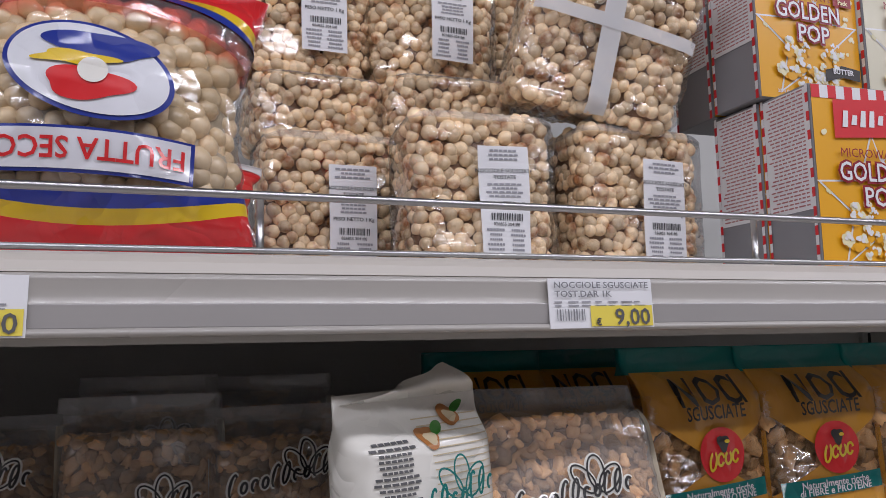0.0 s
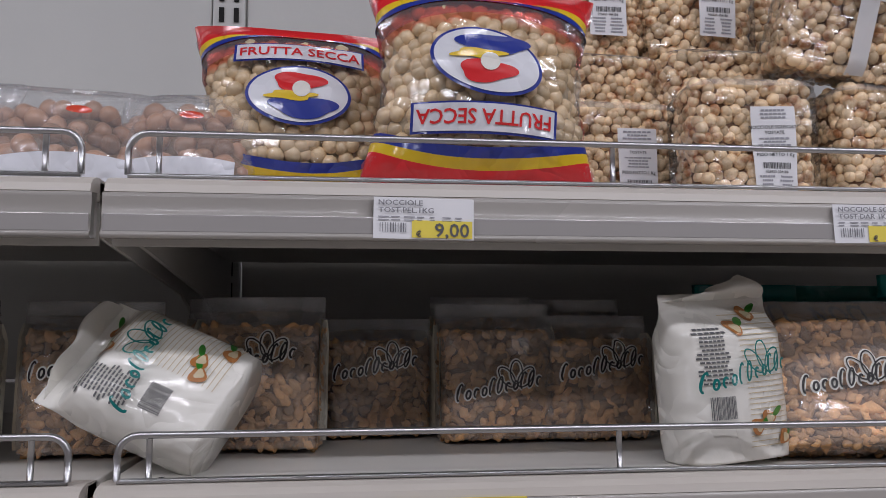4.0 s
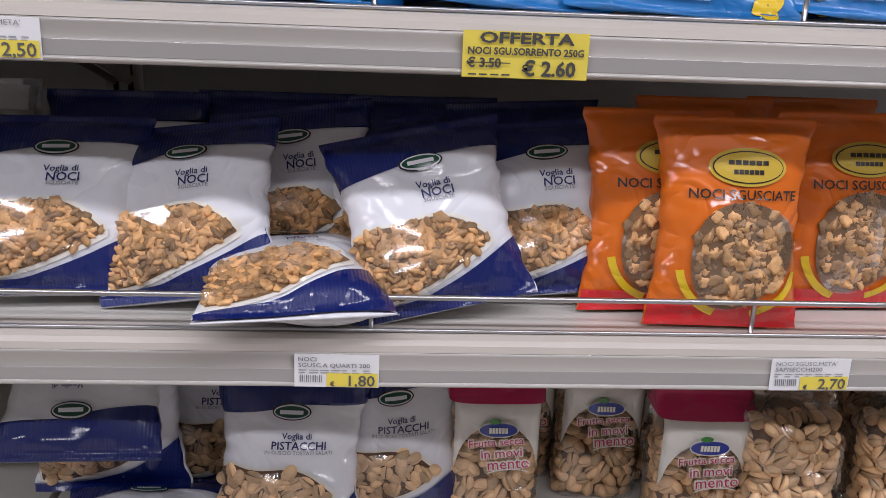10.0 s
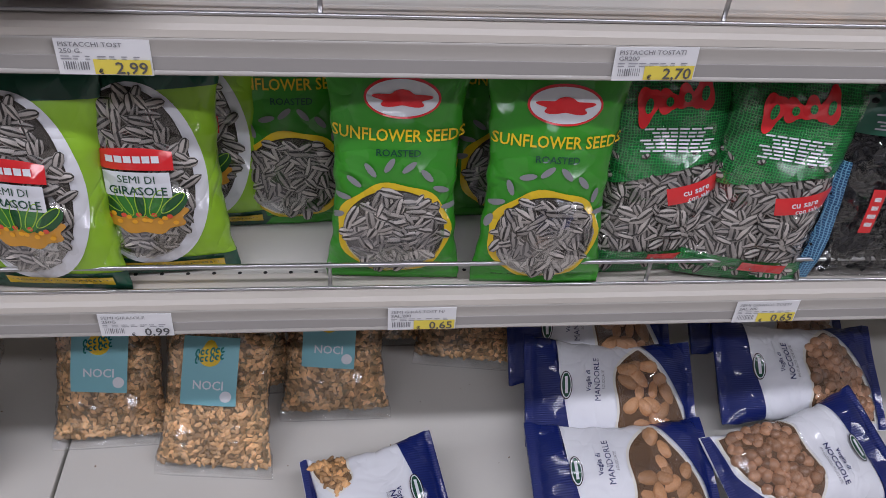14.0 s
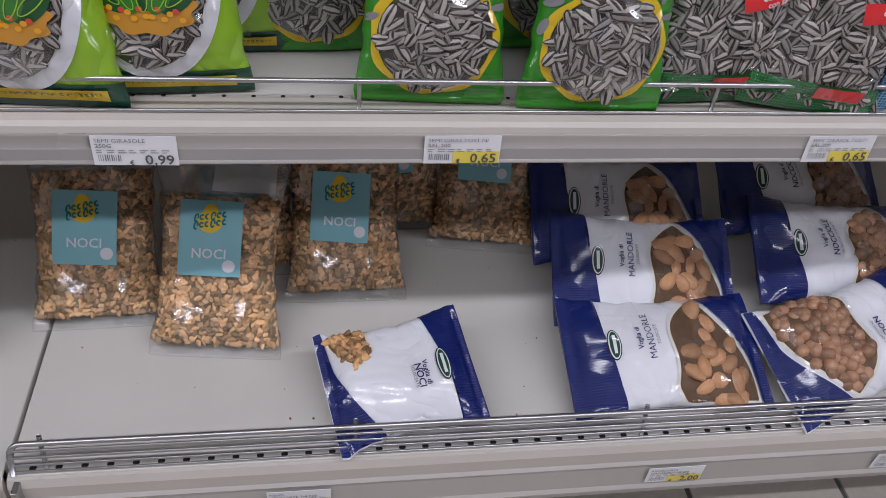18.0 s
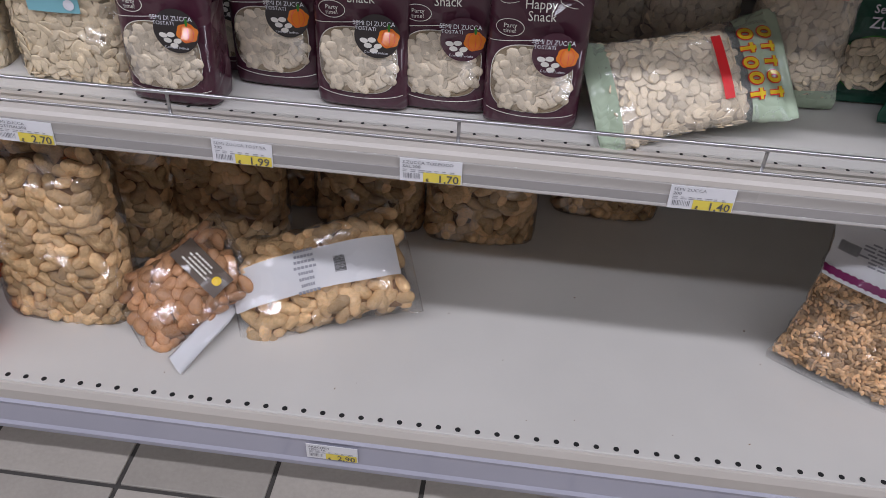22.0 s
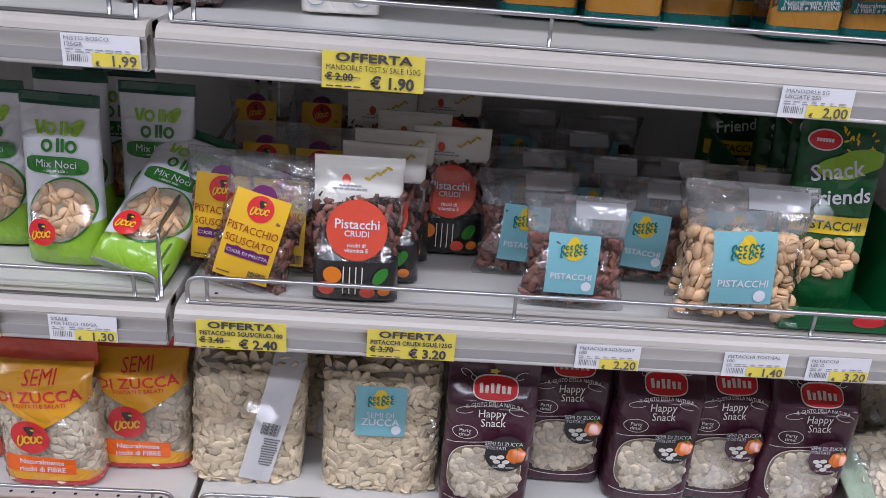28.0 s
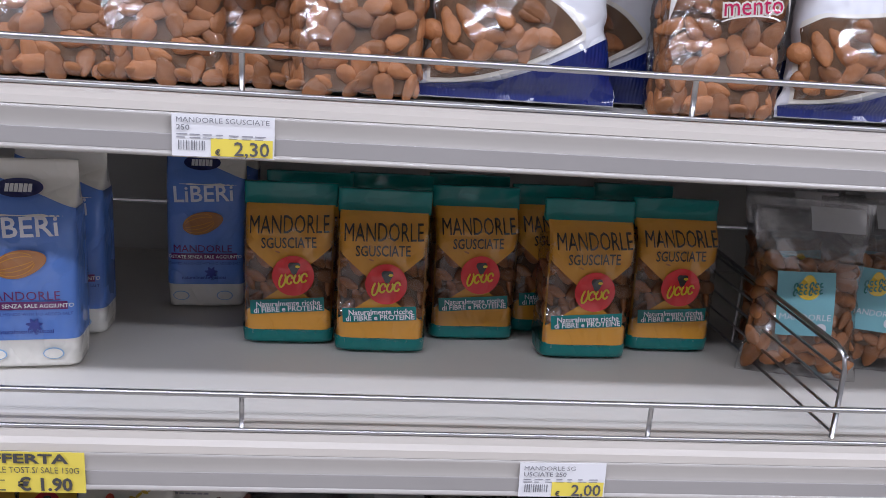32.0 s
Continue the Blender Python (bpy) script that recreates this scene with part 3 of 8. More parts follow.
# ---- bags ----
class Bag:
    """A filled bag of width W, height H and depth D that stands at the origin and shows its front to -y."""

    def __init__(self, ob, W, H, D, style="pillow", seed=1, crease=0.0025, seal=0.06, boxy=None):
        self.ob, self.W, self.H, self.D, self.style, self.seal = ob, W, H, D, style, seal
        self.rnd = random.Random(seed)
        self.boxy = boxy or {"pillow": 2.3, "block": 6.0, "pouch": 2.6, "brick": 7.0, "sack": 2.8}[style]
        self.crease = crease
        self.waves = [(self.rnd.uniform(15, 70), self.rnd.uniform(-60, 60), self.rnd.uniform(0, 6.28), self.rnd.uniform(0.3, 1)) for _ in range(7)]
        self.layer = self.base = 0.0
        self.hosts = {}

    def add(self, name, me, label=""):
        """Hang a piece on the bag, or on the print or window that it belongs to."""
        head = "window" if name == "filling" else name.split("_")[0]
        ob = piece(name, me, self.hosts.get(head, self.ob) if head != name else self.ob, label)
        if name in ("barcode", "fine_print", "lettering", "logo_stroke", "sticker_print"):
            tagged(ob, kind="stuff")
        if me.materials[0] in (M["film"], M["film_hazy"]):
            ob.visible_shadow = False
        if name in ("logo", "window", "sticker", "emblem", "badge", "title", "dot", "card"):
            self.hosts[name] = ob
        return ob

    def half(self, z):
        """Half width and half depth at height z."""
        v = np.clip(np.asarray(z, float) / self.H, 0, 1)
        s, w, d = self.seal, self.W / 2, self.D / 2
        if self.style == "pillow":
            q = np.clip((v - s) / (1 - 2 * s), 0, 1)
            dd = 0.0012 + d * np.sin(math.pi * q) ** 0.55
            ww = w * (1 - 0.15 * np.sin(math.pi * q) ** 0.8 + 0.012 * np.sin(31 * v + self.waves[0][2]) + 0.008 * np.sin(57 * v + self.waves[1][2]))
        elif self.style == "sack":
            q = np.clip((v - 0.66) / 0.34, 0, 1)
            foot = np.clip(v * self.H / 0.02, 0, 1) ** 0.5
            ww = w * (1 - 0.93 * q ** 1.9) * (0.9 + 0.1 * foot)
            dd = d * (1 - 0.88 * q ** 1.8) * (0.75 + 0.25 * foot)
        elif self.style == "pouch":
            q = np.clip(v / (1 - s), 0, 1)
            dd = 0.0012 + d * np.clip(1.25 * (1 - q), 0, 1) ** 0.6 * np.clip(0.6 + 4 * v, 0, 1)
            ww = w * (1 - 0.03 * np.sin(math.pi * q))
        elif self.style == "brick":
            e = np.minimum(v, 1 - v) * self.H
            k = np.clip(e / 0.014, 0, 1)
            k = np.sqrt(1 - (1 - k) ** 2)
            dd, ww = d - 0.012 * (1 - k), w - 0.012 * (1 - k)
        else:
            q = np.clip((v - 0.72) / (0.97 - s - 0.72), 0, 1)
            foot = np.clip(v * self.H / 0.012, 0, 1)
            dd = 0.0015 + (d - 0.0015) * (1 - q * q * (3 - 2 * q)) * (0.93 + 0.07 * foot)
            ww = w * (0.965 + 0.02 * foot + 0.015 * q)
        return ww, dd

    def ripple(self, x, z):
        r = sum(g * np.sin(a * x + b * z + p) if k < 3 else g * (0.64 - np.abs(np.sin(0.6 * (a * x + b * z) + p))) for k, (a, b, p, g) in enumerate(self.waves)) / 2.6
        v = np.clip(np.asarray(z) / self.H, 0, 1)
        soft = np.clip(np.minimum(v, 1 - v) / 0.12, 0.35, 1)
        return self.crease * r * soft

    def folds(self, x, z):
        """Sharp wrinkles that stand out of clear film, 0 to 1."""
        out = 0.0
        for a, b, p, g in self.waves[:5]:
            arg = 3.1 * (b * x + a * z) + p + 1.7 * np.sin(2.1 * (a * x - b * z) + 2 * p)
            out = np.maximum(out, g * (1 - np.abs(np.sin(arg))) ** 2)
        return out

    def front(self, x, z, off=0.0):
        x, z = np.asarray(x, float), np.asarray(z, float)
        w, d = self.half(z)
        u = np.clip(np.abs(x) / w, 0, 0.999)
        y = -d * (1 - u ** self.boxy) ** (1 / self.boxy)
        return np.stack([x, y + self.ripple(x, z) * (1 - u ** 6) - off, z], -1)

    def shell(self, name, mat, off=0.0, z0=0.0, z1=None, around=56, rows=30, label="", edge=None):
        z1 = self.H if z1 is None else z1
        off += self.base if off > 0 else 0
        clear = mat in ("film", "film_hazy")
        if name == "bag":
            around, rows = 112, 56
        elif name == "header":
            around, rows = 112, max(rows, 14)
        if clear:
            around, rows = 112, 60
        verts, faces = [], []
        zs = np.linspace(z0, z1, rows + 1)
        th = np.linspace(0, 2 * math.pi, around, endpoint=False)
        c, s = np.cos(th), np.sin(th)
        ex = 2 / self.boxy
        for i, zz in enumerate(zs):
            zrow = np.full(around, zz)
            ux = np.sign(c) * np.abs(c) ** ex
            uy = -np.sign(s) * np.abs(s) ** ex
            if edge is not None:
                if i == 0:
                    zrow = zrow + edge[0](ux)
                elif i == rows:
                    zrow = zrow + edge[1](ux)
            w, d = self.half(zrow)
            x = (w + off * 0.6) * ux
            y = (d + off) * uy + self.ripple(x, zrow) * (1 - np.abs(ux) ** 6) * np.where(s > -0.2, 1, -1)
            if clear:
                fold = 0.0013 * self.folds(x, zrow) * np.clip(np.minimum(zrow, self.H - zrow) / 0.012, 0, 1)
                y = y - np.where(s > -0.2, fold, -fold)
                x = x + fold * ux
            verts.append(np.stack([x, y, zrow], -1))
        for i in range(rows):
            for k in range(around):
                a, b = i * around + k, i * around + (k + 1) % around
                faces.append((a, a + around, b + around, b))
        if z0 <= 0:
            faces.append(tuple(range(around)))
        if z1 >= self.H:
            faces.append(tuple(rows * around + k for k in reversed(range(around))))
        return self.add(name, mesh_from(name, np.vstack(verts), faces, mat), label)

    def lift(self):
        self.layer += 0.0005
        return self.layer

    def ellipse(self, name, cx, cz, rx, rz, mat, off=None, wob=None, turn=0.0, n=36, rings=5, label="", cut=None):
        """A printed round or star-shaped patch that follows the bag."""
        off = self.lift() if off is None else off
        if rx > 0.02:
            n, rings = 56, max(rings, int(rx / 0.003))
        a = np.linspace(0, 2 * math.pi, n, endpoint=False)
        r = np.ones(n) if wob is None else np.array([wob(t) for t in a])
        px, pz = rx * r * np.cos(a), rz * r * np.sin(a)
        ct, st = math.cos(math.radians(turn)), math.sin(math.radians(turn))
        px, pz = px * ct - pz * st, px * st + pz * ct
        xs, zs = [np.array([0.0])], [np.array([0.0])]
        for j in range(1, rings + 1):
            xs.append(px * j / rings)
            zs.append(pz * j / rings)
        x, z = np.concatenate(xs) + cx, np.concatenate(zs) + cz
        z = np.clip(z, 0.0005, self.H - 0.0005)
        w, _ = self.half(z)
        x = np.clip(x, -0.985 * w, 0.985 * w)
        faces = [(0, 1 + (k + 1) % n, 1 + k) for k in range(n)]
        for j in range(rings - 1):
            for k in range(n):
                p, q = 1 + j * n + k, 1 + j * n + (k + 1) % n
                faces.append((p, q, q + n, p + n))
        return self.add(name, mesh_from(name, self.front(x, z, off + self.base), faces, mat), label)

    def rect(self, name, x0, x1, z0, z1, mat, off=None, nx=16, nz=10, top=None, bottom=None, turn=0.0, label=""):
        off = self.lift() if off is None else off
        gx, gz = np.meshgrid(np.linspace(0, 1, nx + 1), np.linspace(0, 1, nz + 1))
        x = x0 + (x1 - x0) * gx
        lo = z0 + (0 if bottom is None else bottom(2 * gx - 1))
        hi = z1 + (0 if top is None else top(2 * gx - 1))
        z = lo + (hi - lo) * gz
        if turn:
            ct, st, mx, mz = math.cos(math.radians(turn)), math.sin(math.radians(turn)), (x0 + x1) / 2, (z0 + z1) / 2
            x, z = mx + (x - mx) * ct - (z - mz) * st, mz + (x - mx) * st + (z - mz) * ct
        z = np.clip(z, 0.0005, self.H - 0.0005)
        w, _ = self.half(z)
        x = np.clip(x, -0.985 * w, 0.985 * w)
        faces = [(j * (nx + 1) + i, j * (nx + 1) + i + 1, (j + 1) * (nx + 1) + i + 1, (j + 1) * (nx + 1) + i) for j in range(nz) for i in range(nx)]
        return self.add(name, mesh_from(name, self.front(x.ravel(), z.ravel(), off + self.base), faces, mat), label)

    def ring(self, name, cx, cz, rx, rz, t, mat, off, turn=0.0, n=24, a0=0.0, a1=2 * math.pi):
        """A printed loop or arc of line width t."""
        a = np.linspace(a0, a1, n + 1)
        ct, st = math.cos(math.radians(turn)), math.sin(math.radians(turn))
        pts = []
        for k in (-0.5, 0.5):
            px, pz = (rx + k * t) * np.cos(a), (rz + k * t) * np.sin(a)
            pts.append(np.stack([cx + px * ct - pz * st, cz + px * st + pz * ct], -1))
        v = np.vstack(pts)
        z = np.clip(v[:, 1], 0.0005, self.H - 0.0005)
        faces = [(i, i + 1, n + 2 + i, n + 1 + i) for i in range(n)]
        return self.add(name, mesh_from(name, self.front(v[:, 0], z, off + self.base), faces, mat, False))

    def letter(self, body, cx, cz, size, mat, off=None, turn=0.0, squeeze=1.0, arch=0.0, name="lettering", fat=0.014):
        off = self.lift() if off is None else off
        v, f = text_shape(body, size, fat)
        if not len(v):
            return None
        x, z = v[:, 0] * squeeze, v[:, 1] + 0
        z = z - arch * (v[:, 0] / (np.abs(v[:, 0]).max() + 1e-6)) ** 2 * size
        ct, st = math.cos(math.radians(turn)), math.sin(math.radians(turn))
        x, z = x * ct - z * st + cx, x * st + z * ct + cz
        z = np.clip(z, 0.0005, self.H - 0.0005)
        return self.add(name, mesh_from(name, self.front(x, z, off + self.base), f, mat, False))

    def lines(self, cx, cz, w, h, n, mat, off=None, name="fine_print", turn=0.0):
        """Unreadable small print as bars."""
        off = self.lift() if off is None else off
        verts, faces = [], []
        ct, st = math.cos(math.radians(turn)), math.sin(math.radians(turn))
        for i in range(n):
            zz = cz + h / 2 - h * (i + 0.5) / n
            ww = w * self.rnd.uniform(0.6, 1.0) / 2
            t = h / n * 0.24
            for k in range(6):
                a, b = -ww + 2 * ww * k / 6, -ww + 2 * ww * (k + 0.82) / 6
                o = len(verts)
                for px, pz in ((a, zz - t), (b, zz - t), (b, zz + t), (a, zz + t)):
                    verts.append((cx + px * ct - (pz - cz) * st, cz + px * st + (pz - cz) * ct))
                faces.append((o, o + 1, o + 2, o + 3))
        v = np.array(verts)
        return self.add(name, mesh_from(name, self.front(v[:, 0], v[:, 1], off + self.base), faces, mat, False))

    def bars(self, cx, cz, w, h, mat="ink", off=0.005, turn=0.0, name="barcode"):
        """A barcode of upright bars."""
        verts, faces, x = [], [], -w / 2
        ct, st = math.cos(math.radians(turn)), math.sin(math.radians(turn))
        while x < w / 2:
            t = self.rnd.choice((0.5, 0.9, 1.3)) * w / 34
            o = len(verts)
            for px, pz in ((x, -h / 2), (x + t, -h / 2), (x + t, h / 2), (x, h / 2)):
                verts.append((cx + px * ct - pz * st, cz + px * st + pz * ct))
            faces.append((o, o + 1, o + 2, o + 3))
            x += t + self.rnd.choice((0.6, 1.0)) * w / 34
        v = np.array(verts)
        return self.add(name, mesh_from(name, self.front(v[:, 0], v[:, 1], off + self.base), faces, mat, False))

    def fill(self, kind, inside, size=1.0, tight=0.76, sink=0.6, flat=0.35, name="filling", z0=0.0, z1=None):
        """Nuts behind a window on the front."""
        if kind.startswith(("pumpkin", "sunflower")):
            flat, tight = 0.14, tight * (0.74 if kind[0] == "p" else 0.8)
        if "walnut" in kind or kind == "peanut":
            tight *= 0.75
        length = SEEDS[kind][4] * size
        sy = np.ptp(SEEDS[kind][0][:, 1]) * length
        step = tight * math.sqrt(length * sy)
        z1 = self.H if z1 is None else z1
        pts = []
        row, z = 0, z0
        while z < z1:
            x = -self.W / 2 + (step / 2 if row % 2 else 0)
            while x < self.W / 2:
                pts.append((x + self.rnd.uniform(-0.3, 0.3) * step, z + self.rnd.uniform(-0.3, 0.3) * step))
                x += step
            z += step * 0.86
            row += 1
        p = np.array(pts)
        w, _ = self.half(p[:, 1])
        keep = (np.abs(p[:, 0]) < w * 0.97) & (p[:, 1] > 0.002) & (p[:, 1] < self.H - 0.002) & np.array([bool(inside(x, zz)) for x, zz in p])
        p = p[keep]
        thick = np.ptp(SEEDS[kind][0][:, 2]) * length
        pos = self.front(p[:, 0], p[:, 1], self.layer + thick * (0.5 - sink))
        pos[:, 1] += np.array([self.rnd.uniform(-0.12, 0.2) for _ in p]) * thick
        me = scatter(name, kind, pos, np.tile(np.array((0.0, -1.0, 0.0)), (len(p), 1)), self.rnd, size, flat)
        self.layer += thick * (1 - sink) + 0.16 * thick
        if me is None:
            return None
        return tagged(self.add(name, me), kind="stuff")

    def fill_round(self, kind, size=1.0, tight=0.76, flat=0.4, name="filling", z0=0.0, z1=None, core="core"):
        """Nuts against clear film on the front and both sides, over a core of the same, mostly coloured darker as gap
        shade.
        """
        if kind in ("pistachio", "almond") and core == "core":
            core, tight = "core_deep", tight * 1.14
        if kind.startswith(("pumpkin", "sunflower")):
            flat, tight = 0.24, tight * (0.78 if kind[0] == "p" else 0.8)
        length = SEEDS[kind][4] * size
        sy = np.ptp(SEEDS[kind][0][:, 1]) * length
        thick = np.ptp(SEEDS[kind][0][:, 2]) * length
        step = tight * math.sqrt(length * sy)
        z1 = self.H if z1 is None else z1
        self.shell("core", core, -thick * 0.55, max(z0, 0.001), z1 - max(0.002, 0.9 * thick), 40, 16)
        pos, nor = [], []
        th = np.linspace(-0.25 * math.pi, 1.25 * math.pi, 260)
        ex = 2 / self.boxy
        z, row = z0 + step * 0.4, 0
        while z < z1 - step * 0.3:
            w, d = self.half(z)
            w, d = max(w - thick * 0.45, 0.004), max(d - thick * 0.45, 0.002)
            x = w * np.sign(np.cos(th)) * np.abs(np.cos(th)) ** ex
            y = -d * np.sign(np.sin(th)) * np.abs(np.sin(th)) ** ex
            ok = y < d * 0.7
            x, y = x[ok], y[ok]
            seg = np.hypot(np.diff(x), np.diff(y))
            run = np.concatenate([[0], np.cumsum(seg)])
            t = (step / 2 if row % 2 else 0) + self.rnd.uniform(0, step * 0.3)
            while t < run[-1]:
                tt = min(max(t + self.rnd.uniform(-0.25, 0.25) * step, 0), run[-1])
                px, py = np.interp(tt, run, x), np.interp(tt, run, y)
                qx, qy = np.interp(min(tt + 0.004, run[-1]), run, x), np.interp(min(tt + 0.004, run[-1]), run, y)
                rx, ry = np.interp(max(tt - 0.004, 0), run, x), np.interp(max(tt - 0.004, 0), run, y)
                nx, ny = (qy - ry), -(qx - rx)
                ln = math.hypot(nx, ny) + 1e-9
                nx, ny = nx / ln, ny / ln
                if nx * px + ny * py * (w / max(d, 1e-6)) < 0:
                    nx, ny = -nx, -ny
                zz = z + self.rnd.uniform(-0.3, 0.3) * step
                j = self.rnd.uniform(-0.15, 0.1) * thick
                pos.append((px + nx * j, py + ny * j + float(self.ripple(px, zz)) * (1 if py < 0 else 0), max(zz, z0 + thick * 0.3)))
                nor.append((nx, ny, 0))
                t += step
            z += step * 0.86
            row += 1
        for zz, nz in ((z0 + 0.45 * thick, -0.95), (z1 - 0.5 * thick, 0.95)):
            w, d = self.half(zz)
            if d < 1.2 * thick or (nz < 0 and self.style == "pillow"):
                continue
            for px in np.arange(-w + 0.6 * step, w - 0.5 * step, step):
                for py in np.arange(-d + 0.6 * step, d - 0.4 * step, step):
                    if (abs(px) / w) ** self.boxy + (abs(py) / d) ** self.boxy < 0.8:
                        pos.append((px + self.rnd.uniform(-0.3, 0.3) * step, py + self.rnd.uniform(-0.3, 0.3) * step, zz))
                        nor.append((0, -0.31, nz))
        self.base = max(self.base, 0.14 * thick)
        me = scatter(name, kind, np.array(pos), np.array(nor), self.rnd, size, flat)
        return tagged(self.add(name, me), kind="stuff")


# ---- stock: build each kind once, then copy it ----
STOCK = {}


def stock(make, m, *args):
    key = (make, args)
    if key not in STOCK:
        ob = make(*args)
        ob.matrix_basis = m
        STOCK[key] = ob
        return ob
    return copy_thing(STOCK[key], m)

# ---- the room ----
BAYS = (-2.5, -1.25, 0.0, 1.25)
BAY = 1.25
LEVELS = (0.482, 0.742, 1.003, 1.238, 1.476, 1.662)
BACK = 0.5
# unseen walls and ceiling close the room; wall_back stands for the opposite shelves
tagged(box("wall_back", -7, 7, -3.6, -3.5, 0, CEILING, "plaster"), "unseen grey wall across the aisle, toned for bounce light", "wall", kind="structure")
tagged(box("wall_left", -7.1, -7, -3.6, 4, 0, CEILING, "plaster"), "unseen grey end wall closing the room", "wall", kind="structure")
tagged(box("wall_right", 7, 7.1, -3.6, 4, 0, CEILING, "plaster"), "unseen grey end wall closing the room", "wall", kind="structure")
tagged(box("wall_far", -7, 7, 4, 4.1, 0, CEILING, "plaster"), "unseen grey wall closing the room behind the gondola", "wall", kind="structure")
tagged(box("ceiling", -7.1, 7.1, -3.6, 4.1, CEILING, CEILING + 0.1, "plaster"), "unseen plain grey shop ceiling", "ceiling", kind="structure")
floor = tagged(box("floor", -7, 7, -3.5, 4, -0.05, -0.003, "grout"), "pale speckled stoneware floor tiles with dark joints", "floor", kind="structure")
TILE, JOINT, TX, TY = 0.195, 0.0065, -1.228, -0.124


def tile_mesh():
    return bm_mesh("tile", box_data(JOINT / 2, TILE - JOINT / 2, JOINT / 2, TILE - JOINT / 2, -0.006, 0.0, 0.0012), "tile")


# ---- the gondola ----
def back_panel(x0):
    g = thing("back_panel", "pale grey painted steel back panels of a shop gondola", "back panel", "gondola back panels")
    z = 0.16
    for h in (0.45, 0.45, 0.45, 0.605):
        box("panel", x0 + 0.022, x0 + BAY - 0.022, BACK, BACK + 0.012, z + 0.002, z + h - 0.002, "panel", g, 0.0015)
        z += h
    box("cap", x0, x0 + BAY, BACK - 0.004, BACK + 0.03, z, z + 0.03, "panel", g, 0.003)
    return g


def upright(x):
    g = thing("upright", "grey steel gondola upright with rows of dark slots", "upright", "gondola uprights")
    box("post", x - 0.02, x + 0.02, BACK - 0.006, BACK + 0.04, 0.0, 2.115, "panel", g, 0.002)
    slot = bm_mesh("slot", box_data(-0.003, 0.003, -0.002, 0.002, -0.009, 0.009), "hole")
    for i in range(62):
        for dx in (-0.009, 0.009):
            z = 0.45 + i * 0.0265
            piece("slot", slot, g, m=pose(x + dx, BACK - 0.0065, z))
    return g


def shelf(x0, z, strip="strip"):
    """One shelf: folded deck, rolled front edge, price strip, side brackets."""
    g = thing("shelf", "cream enamelled steel shop shelf with a plastic price strip", "shelf", "gondola shelves")
    a, b = x0 + 0.004, x0 + BAY - 0.004
    box("deck", a, b, 0.012, BACK - 0.008, z - 0.012, z - 0.002, "enamel", g, 0.001)
    prof = [(0.03, z - 0.002), (0.012, z - 0.0008), (0.004, z - 0.0016), (-0.0015, z - 0.0035), (-0.005, z - 0.0068), (-0.0066, z - 0.0118), (0.004, z - 0.016), (0.03, z - 0.016)]
    verts = [(xx, y, zz) for xx in (a, b) for y, zz in prof]
    n = len(prof)
    piece("front_edge", mesh_from("front_edge", verts, [(k, k + 1, n + k + 1, n + k) for k in range(n - 1)] + [tuple(range(n)), tuple(range(2 * n - 1, n - 1, -1))], "lip", False), g)
    prof = [(0.0035, 0.0115), (-0.0066, 0.0123), (-0.0064, 0.015), (-0.0062, 0.019), (-0.0063, 0.0224), (-0.0068, 0.0249), (-0.0071, 0.0255), (-0.0071, 0.0271), (-0.0068, 0.0346), (-0.0076, 0.0362), (-0.0096, 0.0374), (-0.0095, 0.039), (-0.006, 0.0402), (0.005, 0.0395), (0.005, 0.0115)]
    verts = [(xx, y, z - d) for xx in (a - 0.001, b + 0.001) for y, d in prof]
    n = len(prof)
    piece("price_strip", mesh_from("price_strip", verts, [(k, k + 1, n + k + 1, n + k) for k in range(n - 1)] + [tuple(range(n)), tuple(range(2 * n - 1, n - 1, -1))], strip, True), g)
    # added thin band; on plain strips its dark tone stands for a reflection
    box("ticket_channel", a, b, -0.0078, -0.0066, z - 0.0362, z - 0.0255, "strip_reflection" if strip == "strip" else strip, g, 0.0004)
    bm = bmesh.new()
    for i in range(52 if z < 0.5 else 1):
        bmesh.ops.create_circle(bm, cap_ends=True, radius=0.002, segments=8, matrix=pose(x0 + 0.035 + i * 0.02313, 0.031, z - 0.0016))
    tagged(piece("hole_row", bm_mesh("hole_row", bm, "hole"), g), kind="stuff")
    box("skirt", a, b, 0.014, 0.017, z - 0.043, z - 0.0125, "enamel", g)
    for bx in (a + 0.004, b - 0.007):
        vv = [(bx + dx, y, zz) for dx in (0, 0.003) for y, zz in ((0.03, z - 0.012), (0.03, z - 0.035), (0.3, z - 0.06), (BACK - 0.01, z - 0.12), (BACK - 0.01, z - 0.012))]
        piece("bracket", mesh_from("bracket", vv, [(0, 1, 2, 3, 4), (9, 8, 7, 6, 5)] + [(k, 5 + k, 5 + (k + 1) % 5, (k + 1) % 5) for k in range(5)], "enamel", False), g)
    return g


